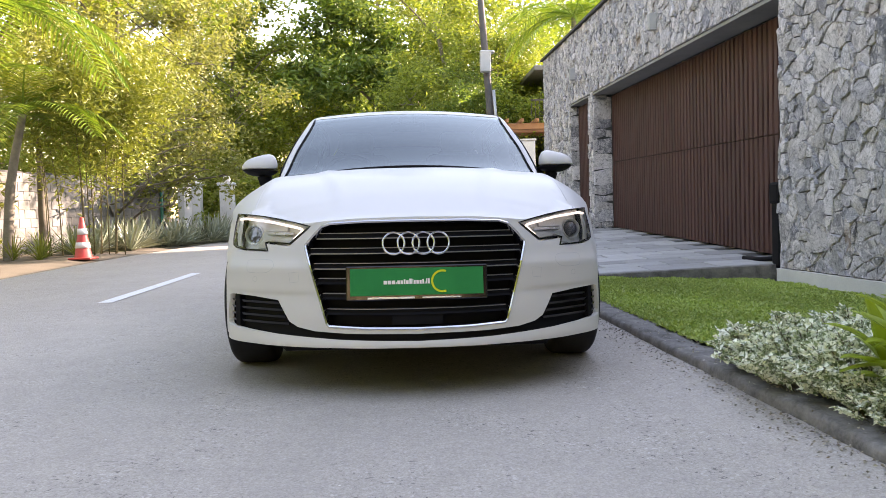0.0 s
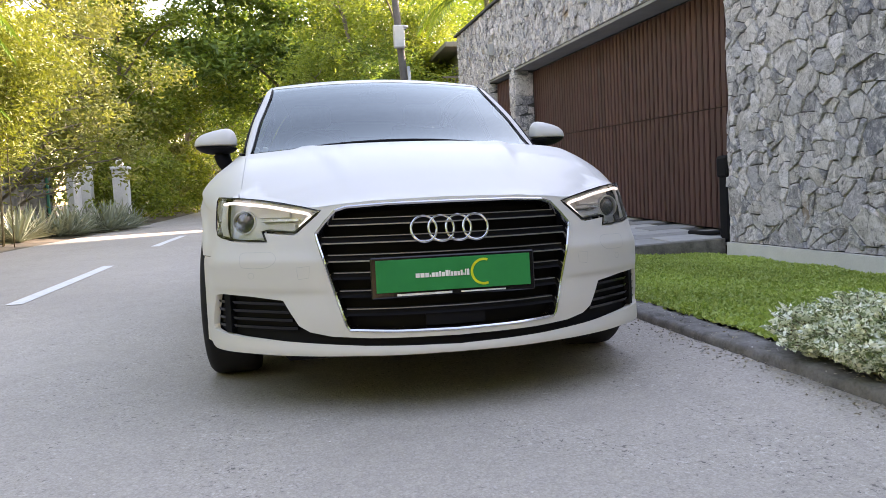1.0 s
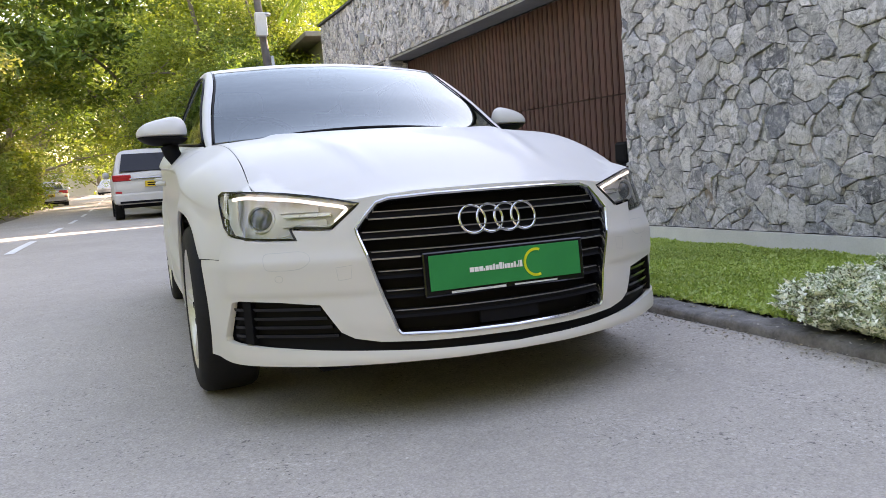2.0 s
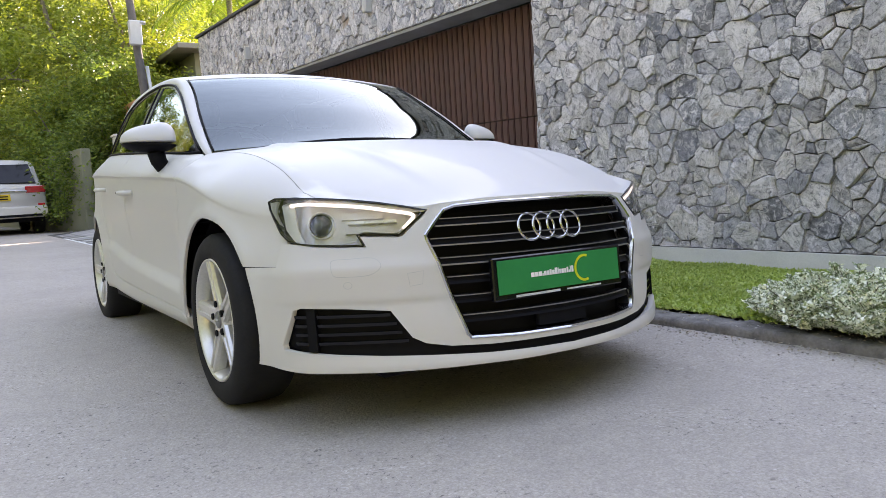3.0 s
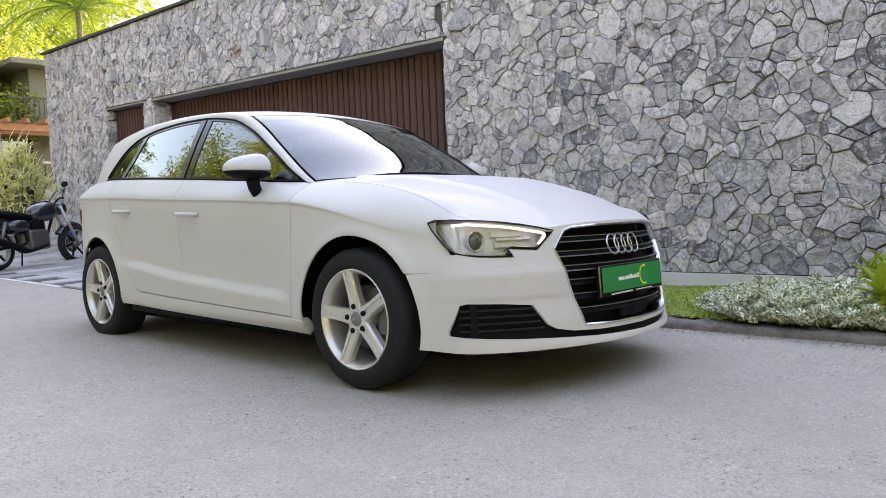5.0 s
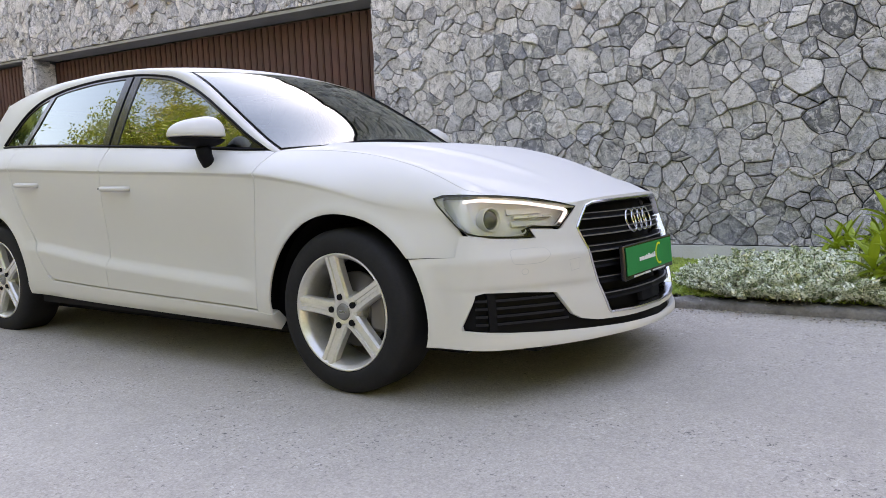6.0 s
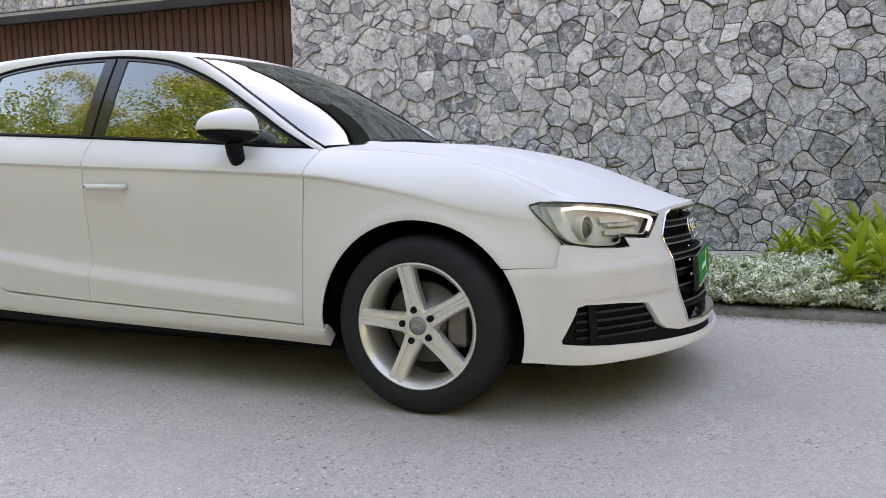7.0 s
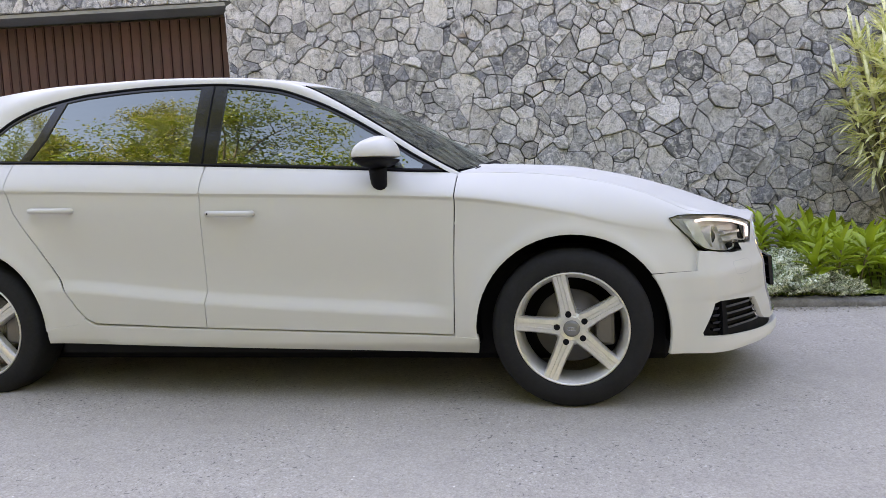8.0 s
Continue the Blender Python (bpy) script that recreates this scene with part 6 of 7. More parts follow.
for x, y, s in ((1.42, -1.20, 0.95), (1.50, -1.45, 1.0), (1.78, -0.88, 1.05), (1.85, -1.2, 1.1), (1.93, -1.52, 1.15), (1.40, -1.62, 0.6), (2.13, -1.02, 0.95), (2.28, -1.4, 1.0), (1.62, -0.72, 0.8), (1.42, -0.95, 0.75)):
    copy_thing(shrub, pose(x, y, lawn_z(x, y), 0, 0, 211 * x + 90 * y) @ Matrix.Scale(s, 4))

# broad-leaved plants beyond them: several leafy shoots from one root
def broad_plant(label, seed):
    rng = np.random.default_rng(seed)
    t = thing("broad_leaf_plant", label, "plant", (0, 0, 0), 0, "broad-leaved bed")
    for k in range(6):
        a, r = 1.05 * k + rng.uniform(-0.3, 0.3), rng.uniform(0.03, 0.17)
        root, h = Vector((r * math.cos(a), r * math.sin(a), 0)), rng.uniform(0.14, 0.36)
        tip = root * 1.5 + Vector((0, 0, h))
        part("stalk", joined([sweep([root, root.lerp(tip, 0.5) + Vector((0, 0, 0.02)), tip], 0.006, 6)]), M_CULM, t)
        for i in range(13):
            az = 2.4 * i + rng.uniform(-0.3, 0.3)
            el = 0.05 + 1.2 * i / 13 + rng.uniform(-0.15, 0.15)
            v, f = blade(root.lerp(tip, 0.45 + 0.55 * i / 13), (math.cos(az) * math.cos(el), math.sin(az) * math.cos(el), math.sin(el)), 0.175 * rng.uniform(0.7, 1.2), 0.052, 0.8 * rng.uniform(0.5, 1.3), 5)
            part("leaf", mesh(v, f), M_BROAD, t)
    return t


broads = [broad_plant("lush plant with pointed glossy green leaves in the bed", 8), broad_plant("lush plant with pointed yellow-green leaves in the bed", 9)]
broads[0].matrix_basis = pose(1.50, -1.64, 0.05) @ Matrix.Scale(1.15, 4)
broads[1].matrix_basis = pose(1.95, -1.95, 0.03)
for i, (x, y) in enumerate(((2.35, -1.8), (1.5, -2.3), (1.9, -2.45), (2.3, -2.35), (2.75, -1.75), (2.7, -2.2), (1.55, -2.95), (2.0, -2.9), (2.45, -2.8), (2.9, -2.7), (3.0, -1.5), (2.6, -1.3), (1.6, -3.4), (2.2, -3.4), (2.8, -3.3), (1.55, -2.02), (2.1, -2.15), (2.5, -2.0), (3.1, -2.0), (1.7, -2.6))):
    copy_thing(broads[i % 2], pose(x, y, lawn_z(x, y), 0, 0, 137 * i) @ Matrix.Scale(0.85 + 0.08 * (i % 5), 4))


def striped_shrub(at, height, spread, n, leaf, seed, group):
    rng = np.random.default_rng(seed)
    t = thing("striped_shrub", "bushy shrub with rosettes of yellow-striped leaves", "shrub", at, 0, group)
    for i in range(n):
        a = 2.4 * i + rng.uniform(-0.3, 0.3)
        h = height * (0.5 + 0.5 * (i + 1) / n)
        r = spread * rng.uniform(0.3, 1.0) * math.sqrt(max(0.1, 1.1 - (h / height) ** 2))
        tip = Vector((math.cos(a) * r, math.sin(a) * r, h))
        line = curve([(0, 0, -0.05), (tip.x * 0.5, tip.y * 0.5, h * 0.55), tip], 5)
        br = part("branch", joined([sweep(line, 0.014, 6)]), M_BARK, t)
        pieces = []
        for q in range(44):
            f = 1 - 0.35 * (q / 44) ** 1.2
            p = line[min(len(line) - 1, int(f * (len(line) - 1)))]
            az = 2.4 * q
            el = 1.2 - 1.7 * q / 44
            pieces.append(blade(p, (math.cos(az) * math.cos(el), math.sin(az) * math.cos(el), math.sin(el)), leaf * rng.uniform(0.8, 1.15), leaf * 0.13, 0.6, 4))
        part("leaf_rosette", joined(pieces, False), M_DRAC, br)["kind"] = "stuff"
    return t


striped_shrub((2.95, -2.66, -0.03), 2.3, 0.72, 46, 0.25, 3, "striped shrubs")
striped_shrub((2.05, 12.7, 0.25), 2.1, 0.80, 40, 0.27, 4, "striped shrubs")

# ---- the far side of the road ----
cone = thing("traffic_cone", "faded red traffic cone with two white bands on the verge", "traffic cone", (-5.42, 9.25, road_z(-5.42, 9.25) + 0.03))
part("base_plate", box(-0.19, 0.19, -0.19, 0.19, 0, 0.035, 0.02, None, 2), M_RED, cone)
part("cone_body", mesh(*lathe([(0.03, 0.145), (0.10, 0.128), (0.70, 0.032), (0.715, 0.022), (0.70, 0.018)], 28, "z")), M_RED, cone)
for z0, z1 in ((0.19, 0.29), (0.42, 0.52)):
    rr = lambda z: 0.146 - 0.158 * (z - 0.03) + 0.0015
    part("band", mesh(*lathe([(z0, rr(z0) - 0.003), (z0, rr(z0)), (z1, rr(z1)), (z1, rr(z1) - 0.003)], 28, "z")), M_WHITE_BAND, cone)

block_wall = thing("block_wall", "weathered grey concrete block wall behind the verge", "wall", (0, 0, 0), 0, kind="structure")
bmesh_block = box(-0.02, 0.14, 0.002, 0.398, 0.002, 0.198, 0.004)
bmesh_block.materials.append(M_BLOCK)
p0, p1 = Vector((-8.9, 9.2, 0.15)), Vector((-7.6, 20.2, 0.3))
ang = math.degrees(math.atan2(-(p1.x - p0.x), p1.y - p0.y))
count_y = int((p1 - p0).length / 0.4)
for j in range(9):
    for i in range(count_y):
        q = p0.lerp(p1, (i + (0.5 if j % 2 else 0)) / count_y)
        ob = new("block", bmesh_block)
        ob.matrix_basis = pose(q.x, q.y, q.z - 0.1 + 0.2 * j, 0, 0, ang)
        ob.parent = block_wall
part("core", mesh(*slab(p0.y, p1.y + 0.2, lambda y: 0.0, lambda y: 1.9 + 0.012 * (y - 9), -8.84, -8.76), False), M_MORTAR, block_wall).matrix_basis = Matrix.Translation((p0.x, p0.y, 0)) @ pose(0, 0, 0, 0, 0, ang) @ Matrix.Translation((8.86, -p0.y, 0))


def gate_post(at, h, label, material, ball):
    t = thing("gate_post", label, "gate post", at, 0, "old gate posts")
    part("shaft", box(-0.22, 0.22, -0.22, 0.22, -0.2, h, 0.015), material, t)
    part("cap", box(-0.29, 0.29, -0.29, 0.29, h, h + 0.10, 0.03), material, t)
    if ball:
        v, f = lathe([(h + 0.1, 0.06)] + [(h + 0.22 + 0.13 * math.sin(a), 0.13 * math.cos(a) + 0.001) for a in steps(-1.1, 1.57, 8)], 16, "z")
        part("ball", mesh(v, f), material, t)
    return t


gate_post((-7.1, 22.6, 0.35), 1.65, "stained white gate post with a ball on top", M_WHITEWASH, True)
gate_post((-5.95, 22.4, 0.35), 1.6, "stained white gate post with a ball on top", M_WHITEWASH, True)
gate_post((-8.6, 10.4, 0.1), 2.1, "weathered concrete post overgrown with creepers", M_BLOCK, False)
white_wall = part("garden_wall", box(-0.1, 0.1, 0, 1.7, 0, 1.85, 0.01), M_WHITEWASH)
white_wall.matrix_basis = pose(-7.0, 20.6, 0.2, 0, 0, 8)
tagged(white_wall, "stained white garden wall beside the gate", "wall", kind="structure")
M_GREEN = plain("green_paint", (0.03, 0.22, 0.15), 0.6)
old_gate = thing("old_gate", "half-open dark and green sheet metal gate", "gate", (-7.5, 20.3, 0.2), 12)
part("green_leaf", box(-0.03, 0.03, -0.35, 0.05, 0, 1.65, 0.01), M_GREEN, old_gate, "green painted leaf")
part("dark_leaf", box(-0.03, 0.03, 0.07, 0.75, 0, 1.7, 0.01), M_BLACK, old_gate)

# ---- street furniture and the neighbour's front ----
pole = thing("utility_pole", "leaning dark timber utility pole with a white meter box", "utility pole", (2.35, 14.3, 0.2))
lean = Vector((-0.42, 1.0, 9.0))
part("shaft", joined([sweep([lean * t for t in steps(-0.03, 1, 8)], [0.105 - 0.04 * t for t in steps(0, 1, 8)], 14)]), M_POLE, pole)
part("meter_box", box(-0.24, 0.02, -0.20, -0.06, 3.94, 4.46, 0.02, pose(-0.13, 0.36, 0)), M_LAMP_BOX, pole, "white meter box")
part("conduit", joined([sweep([lean * t + Vector((0.11, -0.12, 0)) for t in steps(0, 0.39, 5)], 0.038, 8)]), M_GALV, pole, "galvanised cable conduit")
for z in (2.2, 3.9, 5.6, 6.6):
    v, f = lathe([(z, 0.092), (z, 0.104 - 0.0035 * z), (z + 0.05, 0.104 - 0.0035 * z), (z + 0.05, 0.07)], 16, "z")
    part("band", mesh([Vector(p) + lean * (z / 9) - Vector((0, 0, 0 * z)) - Vector((0, 0, z - z)) for p in v], f), M_GALV, pole)
for k, (a, b) in enumerate((((-6.2, 6, 6.2), (-6.4, 45, 7.2)), ((-6.0, 6, 5.7), (-6.1, 45, 6.6)), ((1.95, 15.2, 8.4), (0.5, 60, 9.0)))):
    a, b = Vector(a), Vector(b)
    wire = part("cable", joined([sweep([a.lerp(b, t) - Vector((0, 0, 0.9 * math.sin(math.pi * t))) for t in steps(0, 1, 16)], 0.012, 5)]), M_BLACK)
    tagged(wire, "thin black overhead cable along the road", "cable", "overhead cables")


def sconce(at):
    t = thing("wall_lamp", "small pale grey box lamp fixed to the stone wall", "wall lamp", at, 0, "wall lamps")
    part("housing", box(-0.045, 0.06, -0.05, 0.05, -0.12, 0.12, 0.008), M_LAMP_BOX, t)
    part("diffuser", box(-0.051, -0.045, -0.038, 0.038, -0.105, 0.105, 0.002), M_LAMP_BOX, t)
    part("back_plate", box(0.06, 0.075, -0.05, 0.05, -0.10, 0.10, 0.004), M_GALV, t)


sconce((3.62, 6.95, 3.38))
sconce((3.62, 11.98, 3.58))
motor = thing("gate_drive", "black upright gate drive post in the gate's corner", "gate drive", (3.80, GATE0 + 0.15, 0.12))
part("post", box(-0.09, 0.09, -0.09, 0.09, -0.05, 0.78, 0.03, None, 2), M_BLACK, motor)
part("cover", box(-0.11, 0.11, -0.10, 0.10, 0.60, 0.82, 0.03, None, 2), M_BLACK, motor)
part("arm", joined([sweep([(0, 0.05, 0.05), (-0.12, 0.25, 0.03), (-0.16, 0.55, 0.03)], 0.025, 8)]), M_BLACK, motor)

house = thing("neighbour_house", "olive-grey two-storey house with a flat eave", "house", (4.4, 19.0, 0.3))
part("wall", box(0.2, 8, 0, 7, -0.3, 4.6), M_HOUSE, house)
part("roof", box(-0.4, 8.4, -0.6, 7.4, 4.6, 4.75, 0.02), M_BLOCK, house)
for x in (-0.05, 1.6):
    w_ = part("window", box(0.5 + x, 1.5 + x, -0.02, 0.03, 1.0, 2.1, 0.01), M_GLOSS, house)
    part("window_frame", box(0.44 + x, 1.56 + x, -0.05, -0.02, 2.1, 2.16), M_WHITEWASH, w_)
    part("window_frame", box(0.44 + x, 1.56 + x, -0.05, -0.02, 0.94, 1.0), M_WHITEWASH, w_)
part("floor_band", box(-0.5, 8, -0.55, 0, 2.85, 3.0), M_PLAINWALL, house)
rail = part("balcony_rail", box(-0.5, 4, -0.55, -0.51, 3.72, 3.77), M_POLE, house)
for i in range(36):
    part("baluster", box(-0.5 + 0.12 * i, -0.48 + 0.12 * i, -0.54, -0.52, 3.0, 3.72), M_POLE, rail)

pergola = thing("pergola", "orange-brown timber pergola over the neighbour's gate", "pergola", (2.2, 17.3, 0.3))
for i, y in enumerate((0.0, 0.9, 1.8)):
    part("beam", box(0.3, 3.8, y - 0.06, y + 0.06, 2.75, 2.92, 0.01), M_WOOD, pergola)
for i in range(9):
    part("rafter", box(0.3 + 0.42 * i, 0.38 + 0.42 * i, -0.35, 2.2, 2.92, 3.02, 0.008), M_WOOD, pergola)
for x in (0.5, 3.6):
    for y in (0.0, 1.8):
        part("post", box(x - 0.06, x + 0.06, y - 0.06, y + 0.06, -0.2, 2.75, 0.01), M_WOOD, pergola)


def white_pier(x, y, h):
    t = thing("gate_pier", "plain white gate pier beside the neighbour's drive", "gate pier", (x, y, 0.25), 0, "white gate piers")
    part("shaft", box(-0.26, 0.26, -0.2, 0.2, -0.2, h, 0.02), M_WHITEWASH, t)
    part("coping", box(-0.29, 0.29, -0.23, 0.23, h, h + 0.05, 0.01), M_WHITEWASH, t)


white_pier(3.45, 17.1, 2.45)
white_pier(2.25, 17.4, 2.2)
metal_gate = thing("metal_gate", "dark lattice metal gate between the piers", "gate", (2.53, 17.35, 0.3), -10)
part("gate_frame", joined([sweep([(0, 0, 0), (1.1, 0, 0), (1.1, 0, 1.9), (0, 0, 1.9), (0, 0, 0)], 0.025, 6, False)], False), M_BLACK, metal_gate)
part("sheet", box(0.02, 1.08, -0.008, 0.008, 0.03, 1.1), M_BLACK, metal_gate)
for i in range(9):
    part("lattice_bar", joined([sweep([(0.06 + 0.12 * i, 0, 1.1), (0.06 + 0.12 * i, 0, 1.9)], 0.01, 5)], False), M_BLACK, metal_gate)
dark_wall = part("boundary_wall", box(-0.12, 0.12, 0, 14, -0.2, 2.0, 0.02), M_HOUSE)
dark_wall.matrix_basis = pose(1.35, 17.6, 0.2, 0, 0, 7)
tagged(dark_wall, "dark mossy boundary wall under the hedge", "wall", kind="structure")
letter = thing("letter_box", "small white letter box by the wall's end", "letter box", (3.35, 14.9, 0.3))
part("housing", box(-0.12, 0.12, -0.12, 0.12, 0.75, 1.25, 0.015), M_WHITEWASH, letter)
part("post", box(-0.05, 0.05, -0.05, 0.05, -0.2, 0.75), M_WHITEWASH, letter)
part("slot", box(-0.124, -0.12, -0.05, 0.05, 1.08, 1.11), M_BLACK, letter)
bucket = thing("bucket", "blue plastic bucket at the foot of the wall", "bucket", (3.3, 13.6, drive_z(3.3, 13.6)))
part("pail", mesh(*lathe([(0.01, 0.0), (0.0, 0.11), (0.28, 0.14), (0.285, 0.148), (0.27, 0.142), (0.02, 0.10)], 24, "z")), M_BLUE, bucket)
part("bail", joined([sweep([(0.146 * math.cos(a), 0.02, 0.27 + 0.10 * math.sin(a)) for a in steps(0, math.pi, 10)], 0.005, 5)]), M_GALV, bucket)

# ---- the motorcycle ----
moto = thing("motorcycle", "dark blue-black motorcycle leaning on its stand by the drive", "motorcycle")
rw, fw_ = Vector((0.64, 9.45, 0)), Vector((1.96, 9.98, 0))
heading = math.degrees(math.atan2(fw_.y - rw.y, fw_.x - rw.x))
moto.matrix_basis = pose(rw.x, rw.y, drive_z(rw.x, rw.y) + 0.008, 0, 0, heading) @ pose(0, 0, 0, -7)
WB = (fw_ - rw).length
tyre_m = mesh(*lathe([(-0.055, 0.235), (-0.06, 0.265), (-0.035, 0.30), (0, 0.308), (0.035, 0.30), (0.06, 0.265), (0.055, 0.235)], 40, "y"))
rim_m = mesh(*lathe([(-0.04, 0.238), (-0.045, 0.222), (0, 0.215), (0.045, 0.222), (0.04, 0.238)], 40, "y"))
for x in (0, WB):
    wh = part("wheel", tyre_m, M_RUBBER, moto)
    wh.matrix_basis = pose(x, 0, 0.308)
    part("rim", rim_m, M_GALV, wh)
    part("hub", mesh(*lathe([(-0.06, 0.0), (-0.06, 0.05), (0.06, 0.05), (0.06, 0.0)], 16, "y")), M_STEEL, wh)
    part("brake_disc", mesh(*lathe([(0.06, 0.06), (0.064, 0.12), (0.068, 0.06)], 24, "y")), M_STEEL, wh)
    for a in steps(0, 300, 5):
        part("spoke", joined([sweep([(0.04 * math.cos(radians(a)), 0, 0.04 * math.sin(radians(a))), (0.22 * math.cos(radians(a + 8)), 0, 0.22 * math.sin(radians(a + 8)))], 0.016, 6)]), M_BLACK, wh)
part("engine", box(0.50, 0.86, -0.14, 0.14, 0.26, 0.56, 0.04, None, 2), M_STEEL, moto)
part("cylinder_block", box(0.62, 0.84, -0.10, 0.10, 0.50, 0.70, 0.02), M_BLACK, moto)
part("frame", joined([sweep(curve([(0, 0.09, 0.31), (0.45, 0.10, 0.36), (0.50, 0.10, 0.62), (1.08, 0.05, 0.86)], 5), 0.02, 8), sweep(curve([(0, -0.09, 0.31), (0.45, -0.10, 0.36), (0.50, -0.10, 0.62), (1.08, -0.05, 0.86)], 5), 0.02, 8),
                      sweep([(1.10, 0, 0.82), (0.86, 0, 0.32), (0.50, 0, 0.27)], 0.022, 8)]), M_BLACK, moto)


def blob(x0, x1, w, z0, z1, tilt=0.0, p=0.8):
    bm = bmesh.new()
    bmesh.ops.create_uvsphere(bm, u_segments=20, v_segments=14, radius=1)
    for v in bm.verts:
        x, y, z = (math.copysign(abs(c) ** p, c) for c in v.co)
        v.co = Vector(((x0 + x1) / 2 + x * (x1 - x0) / 2, y * w, (z0 + z1) / 2 + z * (z1 - z0) / 2 + tilt * x))
    return done(bm, True)


part("fuel_tank", blob(0.62, 1.14, 0.15, 0.68, 0.98, 0.04), M_MOTO, moto)
part("seat", blob(-0.16, 0.68, 0.13, 0.74, 0.86, -0.05), M_BLACK, moto)
part("tail_fairing", blob(-0.36, 0.34, 0.10, 0.64, 0.82, -0.06), M_MOTO, moto)
part("side_panel", blob(0.18, 0.60, 0.16, 0.50, 0.74), M_MOTO, moto)
part("rear_mudguard", joined([sweep([(0.36 * math.cos(radians(a)), 0, 0.308 + 0.36 * math.sin(radians(a))) for a in steps(40, 190, 12)], 0.05, 6, True, 0.3)]), M_BLACK, moto)
part("front_mudguard", joined([sweep([(WB + 0.335 * math.cos(radians(a)), 0, 0.308 + 0.335 * math.sin(radians(a))) for a in steps(20, 150, 12)], 0.06, 6, True, 0.3)]), M_MOTO, moto)
for sg in (-1, 1):
    part("fork_leg", joined([sweep([(WB, sg * 0.09, 0.31), (WB - 0.26, sg * 0.09, 0.92)], 0.024, 8)]), M_GALV, moto)
    part("shock_absorber", joined([sweep([(0.02, sg * 0.12, 0.34), (0.14, sg * 0.12, 0.68)], 0.03, 8)]), M_STEEL, moto)
    bar_ = part("handlebar", joined([sweep(curve([(WB - 0.28, 0, 0.96), (WB - 0.30, sg * 0.15, 1.02), (WB - 0.40, sg * 0.34, 1.00)], 5), 0.014, 8)]), M_BLACK, moto)
    mr = part("mirror_stem", joined([sweep([(WB - 0.36, sg * 0.28, 1.02), (WB - 0.34, sg * 0.34, 1.18)], 0.006, 6)]), M_BLACK, bar_)
    part("mirror", blob(WB - 0.37, WB - 0.33, 0.065, 1.17, 1.25), M_BLACK, bar_).location = (0, sg * 0.36, 0)
part("headlamp", blob(WB - 0.30, WB - 0.10, 0.11, 0.78, 0.98), M_MOTO, moto)
part("exhaust", joined([sweep(curve([(0.80, -0.14, 0.32), (0.45, -0.15, 0.24), (0.15, -0.17, 0.34), (-0.22, -0.18, 0.46)], 5), [0.02, 0.02, 0.02, 0.02, 0.02, 0.03, 0.045, 0.05, 0.05, 0.05, 0.05, 0.05, 0.05, 0.05, 0.05, 0.045], 10)]), M_BLACK, moto, "black exhaust")
part("tail_lamp", box(-0.37, -0.33, -0.06, 0.06, 0.70, 0.76, 0.01), M_REDLAMP, moto)
part("plate_holder", joined([sweep([(-0.30, 0, 0.68), (-0.42, 0, 0.48)], 0.012, 6)]), M_GALV, moto)
part("stand", joined([sweep([(0.55, 0.12, 0.28), (0.60, 0.24, 0.02)], 0.012, 6)]), M_BLACK, moto)

# ---- other parked cars ----


def loft(sections, mirror=True):
    """Body from cross sections: (y, half outline of (x, z) from the sill to the middle of the roof)."""
    verts, faces = [], []
    rows = []
    for y, prof in sections:
        ring = [(-x, y, z) for x, z in prof] + [(x, y, z) for x, z in prof[-2::-1]]
        rows.append((len(verts), len(ring)))
        verts += ring
    m = rows[0][1]
    for (a, _), (b, _) in zip(rows, rows[1:]):
        for i in range(m - 1):
            faces.append((a + i, a + i + 1, b + i + 1, b + i))
        faces.append((a + m - 1, a, b, b + m - 1))
    faces.append(tuple(range(m))[::-1])
    faces.append(tuple(range(rows[-1][0], rows[-1][0] + m)))
    bm = bmesh.new()
    bm.from_mesh(mesh(verts, faces))
    bmesh.ops.bevel(bm, geom=[e for e in bm.edges if len(e.link_faces) == 2 and e.calc_face_angle(0) > 0.5], offset=0.035, segments=3, affect="EDGES")
    return done(bm, True)


